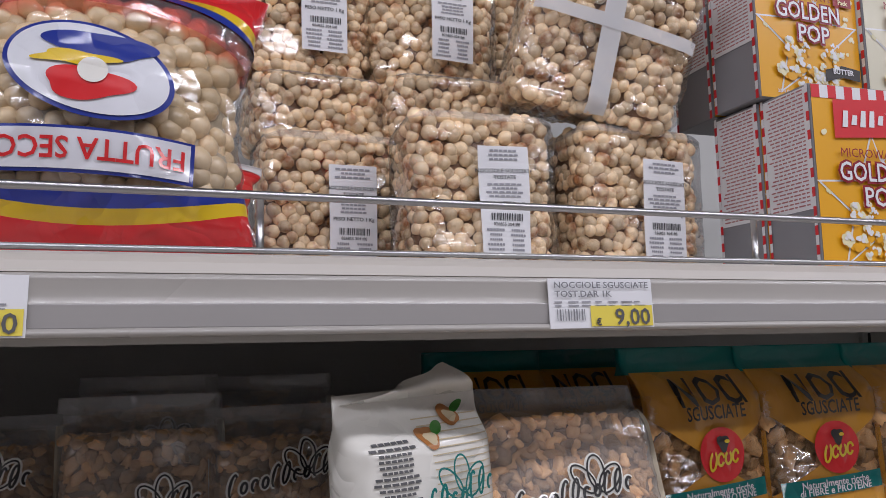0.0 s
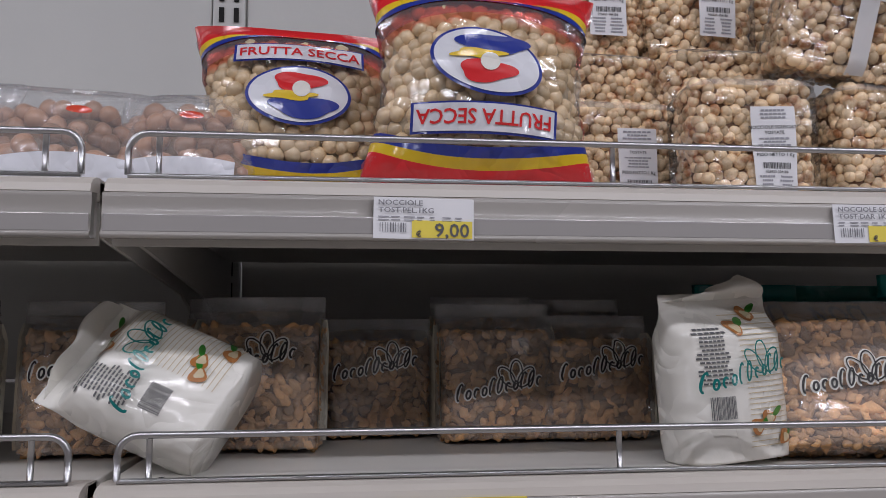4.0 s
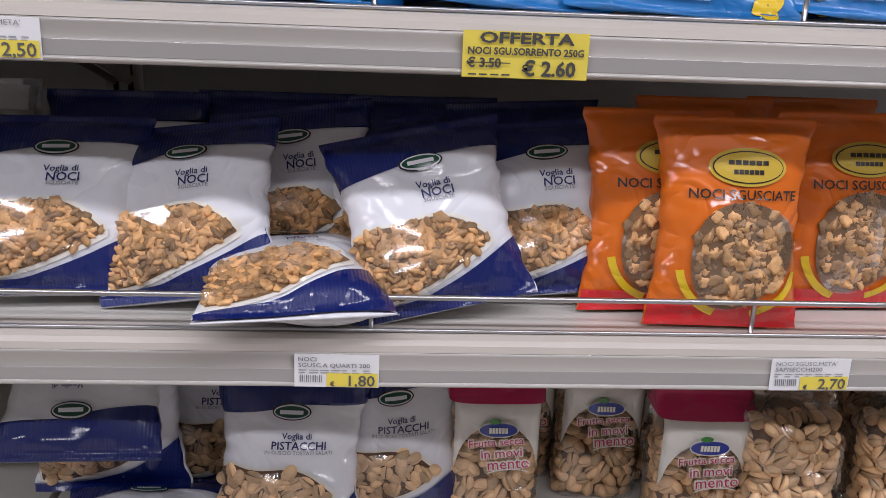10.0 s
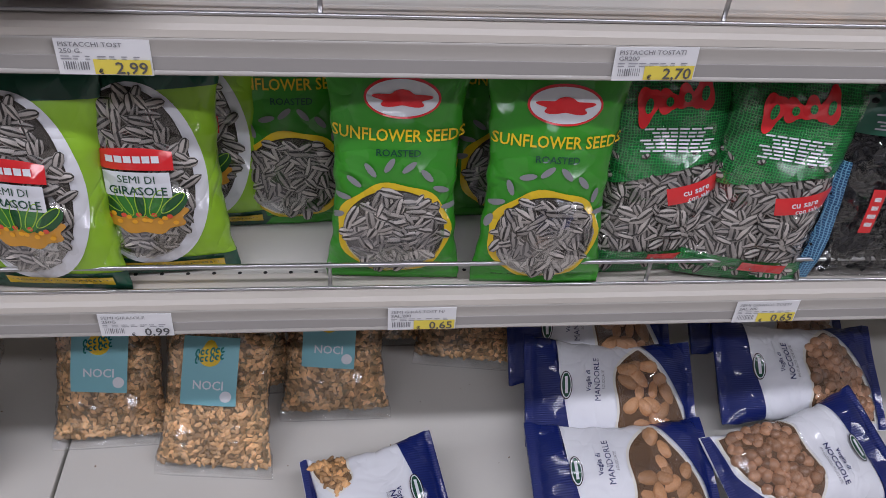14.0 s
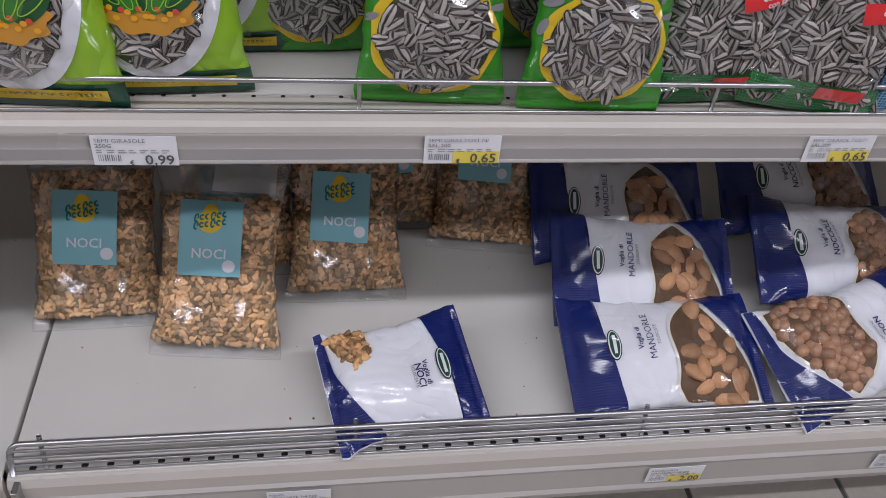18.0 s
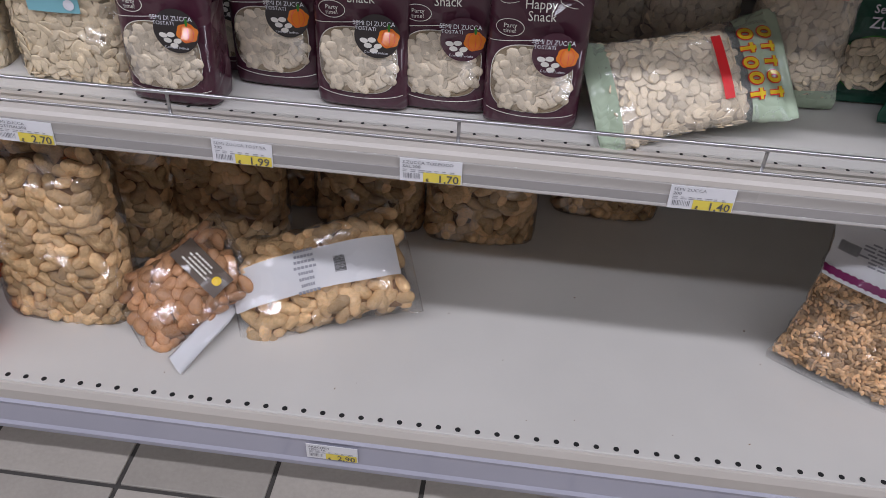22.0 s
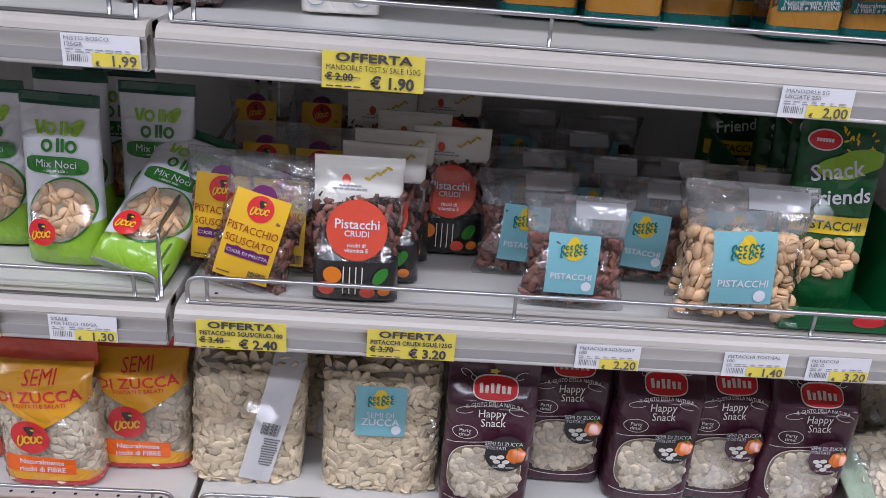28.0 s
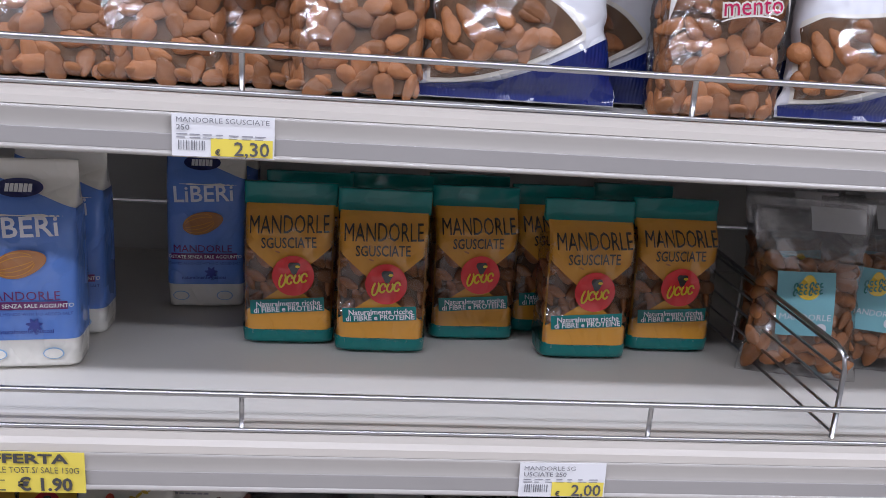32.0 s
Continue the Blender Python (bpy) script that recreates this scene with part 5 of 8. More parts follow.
def hazel_brick(seed, sticker, W=0.115, H=0.128, D=0.07):
    g = bag_thing("hazelnut_pack", "clear vacuum pack of roasted hazelnuts" + (" with a white text sticker" if sticker else ""), "hazelnut vacuum packs")
    b = Bag(g, W, H, D, "brick", seed, 0.0035)
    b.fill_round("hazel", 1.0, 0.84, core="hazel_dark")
    b.shell("film", "film", 0.001)
    b.shell("top_seam", "film_hazy", 0.002, H * 0.93, H, 40, 2)
    if W > 0.13:
        b.rect("tape", -0.012, 0.004, 0.001, H * 0.99, "film_milky", 0.003, 4, 16, turn=4)
        b.rect("tape", -W * 0.48, W * 0.48, H * 0.52, H * 0.6, "film_milky", 0.0036, 16, 3, turn=-2)
    if sticker:
        cx, cz = 0.012, H * 0.46
        b.rect("sticker", cx - 0.0195, cx + 0.0195, cz - 0.042, cz + 0.04, "paper", 0.004, 5, 10)
        for k in range(2):
            b.letter(("NOCCIOLE SGUSCIATE", "PESO NETTO 1 Kg")[k], cx, cz + (0.021, -0.004)[k], 0.0042, "ink", 0.0046)
        b.letter("TOSTATE", cx, cz + 0.016, 0.004, "ink", 0.0046)
        b.lines(cx, cz + 0.033, 0.03, 0.01, 3, "grey_ink", 0.0046)
        b.lines(cx, cz + 0.006, 0.032, 0.012, 4, "grey_ink", 0.0046)
        b.lines(cx - 0.009, cz - 0.031, 0.015, 0.018, 5, "grey_ink", 0.0046)
        b.lines(cx + 0.009, cz - 0.031, 0.015, 0.018, 5, "grey_ink", 0.0046)
        b.letter("026855 304188", cx, cz - 0.0195, 0.0034, "ink", 0.0046)
        b.bars((cx - 0.012 + cx + 0.013) / 2, (cz - 0.017 + cz - 0.011) / 2, 0.025, 0.0055, "ink", 0.0046, 0)
    return g


def popcorn_box(flavour):
    butter = flavour == "butter"
    g = thing("popcorn_box", "%s microwave popcorn carton with red and white striped edges" % ("orange" if butter else "cream"), "popcorn box", "popcorn cartons")
    w, h, d = 0.11, 0.143, 0.052
    rnd = random.Random(8)
    box("carton", -w / 2, w / 2, 0, d, 0, h, "card_grey", g, 0.0008)
    card_face("front_print", [(-w / 2 + 0.001, w / 2 - 0.001, 0.001, h - 0.001, -0.0006)], "carton_amber" if butter else "carton_cream", g)
    n = 14
    for nm, k0 in (("red_stripes", 0), ("white_stripes", 1)):
        q = []
        for k in range(k0, n, 2):
            q.append((-w / 2 + 0.001 + (w - 0.002) * k / n, -w / 2 + 0.001 + (w - 0.002) * (k + 1) / n, h - 0.011, h - 0.001, -0.001))
        card_face(nm, q, "carton_red" if k0 == 0 else "carton_white", g)
    box("left_side", -w / 2 - 0.0007, -w / 2, 0.003, d - 0.003, h * 0.34, h - 0.002, "card", g)
    verts, faces = [], []
    for i in range(30):
        zz = h * 0.36 + i * h * 0.021
        y0 = 0.006
        while y0 < d - 0.01:
            y1 = y0 + rnd.uniform(0.0025, 0.007)
            o = len(verts)
            verts += [(-w / 2 - 0.001, y0, zz), (-w / 2 - 0.001, y1, zz), (-w / 2 - 0.001, y1, zz + 0.0011), (-w / 2 - 0.001, y0, zz + 0.0011)]
            faces.append((o, o + 1, o + 2, o + 3))
            y0 = y1 + 0.0012
    tagged(piece("side_print", mesh_from("side_print", verts, faces, "side_ink", False), g), kind="stuff")
    for yy in (0.0004, d - 0.0034):
        for nm, k0 in (("red_side_stripes", 0), ("white_side_stripes", 1)):
            vv, ff = [], []
            for k in range(k0, 20, 2):
                o = len(vv)
                z0, z1 = h * k / 20, h * (k + 1) / 20
                vv += [(-w / 2 - 0.0012, yy, z0), (-w / 2 - 0.0012, yy + 0.003, z0), (-w / 2 - 0.0012, yy + 0.003, z1), (-w / 2 - 0.0012, yy, z1)]
                ff.append((o, o + 1, o + 2, o + 3))
            piece(nm, mesh_from(nm, vv, ff, "carton_red" if k0 == 0 else "carton_white", False), g)

    def flat(name, pts, mat, y, host=None):
        return piece(name, mesh_from(name, [(px, y, pz) for px, pz in pts], [tuple(range(len(pts)))], mat, False), host or g)

    def star(cx, cz, r, turn=0.0):
        return [(cx + (r if k % 2 == 0 else r * 0.42) * math.sin(math.pi * k / 5 + turn), cz + (r if k % 2 == 0 else r * 0.42) * math.cos(math.pi * k / 5 + turn)) for k in range(10)]

    def blobs(name, spots, mat, y):
        bm = bmesh.new()
        for k, (px, pz, r) in enumerate(spots):
            for m in range(4):
                a = rnd.uniform(0, 6.28)
                bmesh.ops.create_circle(bm, cap_ends=True, radius=r * rnd.uniform(0.4, 0.6), segments=8, matrix=Matrix.Translation((px + 0.5 * r * math.cos(a), y - (4 * k + m) * 0.000008, pz + 0.5 * r * math.sin(a))) @ pose(0, 0, 0, 90))
        tagged(piece(name, bm_mesh(name, bm, mat), g), kind="stuff")
    flat("popcorn_star_edge", star(-0.001, h * 0.36, 0.057), "carton_white", -0.001)
    flat("popcorn_star", star(-0.001, h * 0.36, 0.053), "carton_amber" if butter else "carton_cream", -0.0013)
    inner, shadow, side = [], [], []
    for k in range(46):
        a, r = rnd.uniform(0, 6.28), 0.036 * math.sqrt(rnd.random())
        inner.append((r * math.cos(a) - 0.001, h * 0.24 + r * 0.62 * math.sin(a), rnd.uniform(0.003, 0.0055)))
    for k in range(9):
        side.append((rnd.choice((-1, 1)) * rnd.uniform(0.034, 0.05), h * rnd.uniform(0.1, 0.8), rnd.uniform(0.0025, 0.0042)))
    blobs("popcorn_shade_print", [(x + 0.0012, z - 0.0012, r * 1.12) for x, z, r in inner], "carton_amber", -0.0015)
    blobs("popcorn_print", inner[:34], "carton_pale", -0.0019)
    blobs("popcorn_light_print", [(x, z + 0.001, r * 0.6) for x, z, r in inner], "carton_white", -0.0024)
    blobs("loose_popcorn_print", side, "carton_pale", -0.0011)
    for k in range(7):
        flat("small_star", star(rnd.uniform(-0.047, 0.047), h * rnd.uniform(0.3, 0.86), 0.0035, rnd.uniform(0, 1)), "carton_white", -0.0008)
    plate = flat("logo", [(-0.036, h * 0.71), (0.024, h * 0.735), (0.024, h * 0.94), (-0.036, h * 0.915)], "carton_red", -0.0022)
    for k in range(5):
        x0 = -0.029 + k * 0.0084
        tall = 0.0085 if k in (0, 2, 3) else 0.005
        flat("logo_stroke", [(x0, h * 0.8 + 0.0004 * k - tall * 0.5), (x0 + 0.0052, h * 0.8 + 0.0004 * k - tall * 0.5), (x0 + 0.0064, h * 0.8 + 0.0004 * k + tall), (x0 + 0.002, h * 0.8 + 0.0004 * k + tall)], "carton_white", -0.0028, plate)
    flat("logo_star", star(0.0175, h * 0.85, 0.005), "carton_white", -0.0028, plate)

    def outlined(body, x, z, size, squeeze=1.0, deep=-0.0034, ink="carton_maroon"):
        for nm, fat, mat, y in (("lettering_edge", 0.095, ink, deep), ("lettering", 0.012, "carton_white", deep - 0.0005)):
            v, f = text_shape(body, size, fat)
            piece(nm, mesh_from(nm, np.stack([v[:, 0] * squeeze + x, np.full(len(v), y), v[:, 1] + z], -1), f, mat, False), g)
    card_text("MICROWAVE", -0.004, h * 0.635, 0.0098, "carton_maroon", g, -0.003)
    outlined("GOLDEN" if butter else "CHEESE", -0.002, h * 0.535, 0.02, 0.84)
    outlined("POP", 0.002, h * 0.405, 0.02, 0.92)
    band = [(0.012, h * 0.2), (0.03, h * 0.235), (0.05, h * 0.22), (0.05, h * 0.15), (0.03, h * 0.165), (0.012, h * 0.13)]
    flat("flavour_band", band, "carton_black" if butter else "carton_red", -0.0034)
    card_text("BUTTER" if butter else "CHEESE", 0.031, h * 0.198, 0.0062, "carton_white", g, -0.0039)
    card_face("corner_flash", [(0.027, 0.047, h * 0.6, h * 0.73, -0.0026)], "carton_maroon" if butter else "carton_green", g)
    card_text("3er", 0.037, h * 0.68, 0.0095, "carton_pale", g, -0.0031)
    card_text("Pack", 0.037, h * 0.625, 0.0055, "carton_pale", g, -0.0031)
    card_text("270 g (3 x 90 g)", -0.026, h * 0.05, 0.0036, "carton_white" if butter else "ink", g, -0.0012)
    return g


def walnut_block(seed, back=False, W=0.094, H=0.108):
    """Clear walnut block bag with a black script logo, or its white printed back."""
    g = bag_thing("walnut_bag", "crumpled white striped walnut bag with nut drawings and a folded top" if back else "clear block bag of walnut kernels with dark script logo", "script logo walnut bags")
    if back:
        W, H = 0.09, 0.116
    D = 0.056
    b = Bag(g, W, H, D, "block", seed, 0.0075 if back else 0.003, 0.05 if back else 0.03, 3.2 if back else 4.5)
    cz = H * 0.5
    if back:
        b.shell("bag", "warm_white")
        for k in range(26):
            b.rect("stripe_print", -W * 0.02, W * 0.46, H * (0.08 + 0.031 * k), H * (0.08 + 0.031 * k) + 0.0006, "pale_gold", 0.0009, 10, 1)
        b.lines(-W * 0.26, H * 0.62, W * 0.3, H * 0.34, 14, "soft_ink", 0.0012)
        b.bars(-W * 0.24, H * 0.32, W * 0.2, H * 0.13, "soft_ink", 0.0012, 0)
        for cx, q in ((0.022, 0.86), (0.0, 0.78), (0.03, 0.12), (0.004, 0.2), (0.014, 0.24)):
            b.ellipse("nut_print", cx, H * q, 0.0062, 0.0055, "nut_brown", 0.0012, wobble((3, 0.14, cx * 90)))
            b.ellipse("nut_print_core", cx + 0.001, H * q - 0.0005, 0.0038, 0.003, "pale_gold", 0.0016, wobble((3, 0.2, cx * 50)), n=14, rings=2)
            b.ellipse("leaf_print", cx + 0.0085, H * q + 0.004, 0.0055, 0.0022, "leaf", 0.0014, turn=30)
        # the top folded over and sticking up in a corner
        verts, faces, n, rows = [], [], 14, 8
        for j in range(rows + 1):
            v = j / rows
            for i in range(n + 1):
                u = i / n - 0.5
                verts.append((W * (0.94 * u * (1 - 0.6 * v) + 0.1 * v), -0.001 - 0.012 * math.sin(3.0 * v) + 0.004 * math.sin(9 * u + 4 * v) * v, H * 0.955 + 0.007 * v + 0.011 * v * (u + 0.5)))
        for j in range(rows):
            for i in range(n):
                q = j * (n + 1) + i
                faces.append((q, q + 1, q + n + 2, q + n + 1))
        piece("folded_top", mesh_from("folded_top", verts, faces, "warm_white"), g)
        ink = "teal"
    else:
        b.fill_round("walnut", 1.0, z1=H * 0.8)
        b.shell("film", "film_hazy", 0.0012)
        # printed white gussets at both sides
        for s in (-1, 1):
            verts, faces, n, rows = [], [], 6, 14
            for j in range(rows + 1):
                z = H * 0.03 + H * 0.82 * j / rows
                w, d = b.half(z)
                for i in range(n + 1):
                    v = i / n
                    verts.append((s * (w + 0.0024 - 0.004 * math.sin(math.pi * v)), -d * 0.72 + 1.44 * d * v, z))
            for j in range(rows):
                for i in range(n):
                    q = j * (n + 1) + i
                    faces.append((q, q + 1, q + n + 2, q + n + 1))
            piece("gusset", mesh_from("gusset", verts, faces, "cream_film"), g)
        b.shell("top_seal", "film_hazy", 0.002, H * 0.9, H, 56, 4)
        ink = "black_film"
        cz = H * (0.56 if seed % 2 else 0.36)
    for nm, grow, mat, lift in (("logo_edge", 0.0024, "warm_white", 0.0046), ("logo_stroke", 0.0, ink, 0.0055)):
        if back and grow:
            continue
        for k in (-1, 0, 1):
            b.ring("logo_leaf" if grow == 0 else nm, 0.012 + k * 0.008, cz + 0.013 - abs(k) * 0.004, 0.005, 0.0095, 0.0011 + grow, mat, lift, -k * 38)
        for i in range(11):
            tall = i in (0, 4, 5, 8, 9)
            x, z = -0.035 + i * 0.0066, cz - 0.006 + i * 0.0012
            b.ring(nm, x, z + (0.0028 if tall else 0), 0.0017, 0.0066 if tall else 0.0032, 0.0017 + grow, mat, lift + 0.0002, -14, 12, 0 if i % 2 else 0.9, 6.28 if i % 2 else 5.0)
    return g


def amber_bag(nut, word, seed, W=0.08, H=0.143, D=0.045):
    """Amber and teal block bag with a crossed window and a round red logo."""
    g = bag_thing("nut_bag", "amber and teal printed bag of " + ("almonds" if nut == "almond" else "walnuts") + " with round red logo", "amber and teal nut bags")
    b = Bag(g, W, H, D, "block", seed, 0.0022, 0.05)
    b.fill_round(nut, 1.0 if nut == "almond" else 0.9, z0=H * 0.2, z1=H * 0.62)
    b.shell("film", "film", 0.0012, 0, H * 0.75)
    b.shell("foot_band", "teal", 0.002, 0, H * 0.09, 48, 4)
    b.shell("header", "teal", 0.002, H * 0.86, H, 48, 5)
    b.layer = 0.003
    b.rect("upper_print", -W / 2, W / 2, H * 0.64, H * 0.87, "amber", 0.003, 16, 8, bottom=lambda u: -H * 0.24 * (1 - np.abs(u)))
    b.rect("lower_print", -W / 2, W / 2, H * 0.085, H * 0.19, "amber", 0.003, 16, 6, top=lambda u: H * 0.2 * (1 - np.abs(u)))
    for s in (-1, 1):
        b.rect("side_print", s * W * 0.5, s * W * 0.47, H * 0.09, H * 0.87, "amber", 0.0031, 2, 8)
    bird_logo(b, 0.004, H * 0.44, 0.0185, 0.0045)
    b.rect("banner", -W * 0.42, W * 0.4, H * 0.2, H * 0.29, "teal", 0.0047, 10, 4, turn=4)
    b.letter("Naturalmente ricche", 0, H * 0.262, 0.0068, "white", 0.0053, 4)
    b.letter("di FIBRE e PROTEINE", 0, H * 0.225, 0.0068, "white", 0.0053, 4)
    b.letter(word, 0, H * 0.765, 0.021 if len(word) > 5 else 0.028, "black_film", 0.0075, 2, squeeze=0.62 if len(word) > 5 else 0.8)
    b.letter("SGUSCIATE", 0, H * 0.655, 0.0135, "black_film", 0.0075, 2, squeeze=0.7)
    return g


def blue_pillow(seed, W=0.175, H=0.14, D=0.05):
    """Bright blue walnut bag with a rainbow-shaped window and yellow flowers."""
    g = bag_thing("walnut_bag", "bright blue plastic bag of walnuts with yellow clover prints", "blue walnut bags")
    b = Bag(g, W, H, D, "pillow", seed, 0.009, 0.06)
    b.shell("bag", "blue")
    b.shell("top_seal", "film_milky", 0.0012, H * 0.945, H, 48, 2)
    b.layer = 0.0015
    cx, cz, rx, rz = 0.0, H * 0.4, W * 0.37, H * 0.24
    wob = lambda a: 1.0 if math.sin(a) > -0.1 else 0.55
    b.ellipse("window", cx, cz, rx, rz, "core", 0.0015, wob)
    b.layer = 0.002
    b.fill("big_walnut", lambda x, z: math.hypot((x - cx) / rx, (z - cz) / rz) < (0.92 if z > cz - 0.004 else 0.5), 0.8, 0.72, 0.85)
    top = b.layer
    b.ellipse("window_film", cx, cz, rx, rz, "film", top, wob)
    b.ellipse("orange_flash", -W * 0.24, H * 0.3, 0.018, 0.0075, "bright_orange", 0.0028, turn=8)
    b.lines(-W * 0.24, H * 0.3, 0.02, 0.004, 1, "cream_film", 0.0034, turn=8)
    b.rect("cream_flash", W * 0.12, W * 0.33, H * 0.29, H * 0.46, "yellow_film", top + 0.0005, 8, 6, turn=-8)
    b.rect("cream_flash_face", W * 0.125, W * 0.325, H * 0.3, H * 0.45, "cream_film", top + 0.001, 8, 6, turn=-8)
    b.lines(W * 0.22, H * 0.375, W * 0.14, H * 0.11, 3, "royal", top + 0.0015, turn=-8)
    b.letter("100% ITALIANA", W * 0.02, H * 0.19, 0.0105, "white", 0.0022)
    for dx, mt in ((-0.005, "leaf"), (0.0, "white"), (0.005, "red")):
        b.rect("flag_stripe", W * 0.05 + dx - 0.0025, W * 0.05 + dx + 0.0025, H * 0.105, H * 0.145, mt, 0.0022, 2, 2)
    b.lines(0.0, H * 0.075, W * 0.3, H * 0.022, 1, "sky_film", 0.0022)
    for cx2, cz2, rr in ((-W * 0.3, H * 0.15, 0.0125), (W * 0.34, H * 0.09, 0.011), (-W * 0.36, H * 0.62, 0.0095)):
        for k in range(4):
            a = 0.4 + math.pi / 2 * k
            b.ellipse("flower_petal", cx2 + 0.55 * rr * math.cos(a), cz2 + 0.55 * rr * math.sin(a), 0.55 * rr, 0.5 * rr, "yellow_film", 0.0021, wobble((3, 0.1, k)), n=16, rings=3)
    for i in range(9):
        x, up = -W * 0.16 + i * 0.0104, 0.0022 * math.sin(i * 1.3)
        b.ring("logo_stroke", x, H * 0.74 + up, 0.0036, 0.0058, 0.0026, "white", 0.0022, -8, 12, 0.5 if i % 2 else 0.0, 5.4 if i % 2 else 6.28)
        if i in (0, 3, 7):
            b.rect("logo_stem", x - 0.005, x - 0.0025, H * 0.74 - 0.011, H * 0.74 + 0.006, "white", 0.0024, 1, 3)
    b.lines(W * 0.06, H * 0.675, W * 0.34, H * 0.02, 1, "sky_film", 0.0022)
    return g


def orange_walnut(seed):
    g = bag_thing("walnut_bag", "orange plastic bag of shelled walnuts with a gold oval logo", "orange walnut bags")
    W, H, D = 0.125, 0.165, 0.04
    b = Bag(g, W, H, D, "pillow", seed, 0.003, 0.04)
    b.shell("bag", "orange")
    b.layer = 0.001
    b.rect("red_foot", -W / 2, W / 2, 0, H * 0.11, "red", 0.0012, 12, 3)
    cx, cz = 0.006, H * 0.36
    for s in (-1, 1):
        b.ring("wreath", cx, cz - 0.006, 0.046, 0.043, 0.006, "yellow_film", 0.0016, 0, 20, math.pi * (1.05 if s < 0 else 1.6), math.pi * (1.4 if s < 0 else 1.95))
    wob = wobble((2, 0.05, 0), (3, 0.05, 1))
    b.ellipse("window", cx, cz, 0.04, 0.042, "core", 0.002, wob)
    b.layer = 0.0025
    b.fill("big_walnut", lambda x, z: math.hypot((x - cx) / 0.04, (z - cz) / 0.042) < 0.9, 0.75, 0.72, 0.85)
    b.ellipse("window_film", cx, cz, 0.041, 0.043, "film", b.layer, wob)
    b.ellipse("logo", 0.006, H * 0.77, 0.029, 0.0145, "gold", 0.002)
    b.ellipse("logo_inner", 0.006, H * 0.77, 0.0265, 0.0122, "black_film", 0.0026)
    b.ellipse("logo_field", 0.006, H * 0.77, 0.0255, 0.0113, "gold", 0.0032)
    b.lines(0.006, H * 0.77, 0.036, 0.014, 2, "black_film", 0.0038, "logo_stroke")
    b.letter("NOCI SGUSCIATE", 0.004, H * 0.645, 0.0105, "black_film", 0.002)
    b.letter("A Metà", 0.006, H * 0.595, 0.008, "black_film", 0.002)
    return g


def green_sunflower(seed):
    g = bag_thing("sunflower_bag", "green plastic bag of roasted sunflower seeds with a flower-shaped window", "green sunflower bags")
    W, H, D = 0.122, 0.215, 0.042
    b = Bag(g, W, H, D, "pillow", seed, 0.003, 0.04)
    b.shell("bag", "green")
    cx, cz, r = 0.0, H * 0.27, 0.044
    wob = lambda a: 1 + 0.03 * math.cos(7 * a)
    b.ellipse("petals", cx, cz, r + 0.0055, r + 0.006, "yellow_film", 0.0012, wob)
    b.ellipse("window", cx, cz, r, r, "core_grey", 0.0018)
    b.layer = 0.002
    b.fill("sunflower", lambda x, z: math.hypot(x - cx, z - cz) < r * 0.92, 0.95, 0.72, 0.66)
    b.ellipse("window_film", cx, cz, r, r, "film", b.layer)
    b.ellipse("logo_rim", 0.004, H * 0.84, 0.031, 0.0165, "red", 0.0014)
    b.ellipse("logo", 0.004, H * 0.84, 0.029, 0.0145, "white", 0.002)
    b.ellipse("logo_stroke", 0.004, H * 0.838, 0.021, 0.0062, "red", 0.0026, wobble((5, 0.22, 0)))
    b.letter("SUNFLOWER SEEDS", 0.002, H * 0.7, 0.0145, "yellow_film", 0.0016, squeeze=0.86)
    b.letter("ROASTED", 0.002, H * 0.63, 0.0085, "dark_green", 0.0016)
    rnd = random.Random(seed)
    for k in range(9):
        a = 0.35 + k * 0.33
        b.ellipse("seed_print", 0.05 * math.cos(a) * 1.0, cz + 0.0625 * math.sin(a) + 0.004, 0.0075, 0.0028, "card_grey", 0.0016, n=12, rings=2, turn=rnd.uniform(0, 180))
    return g


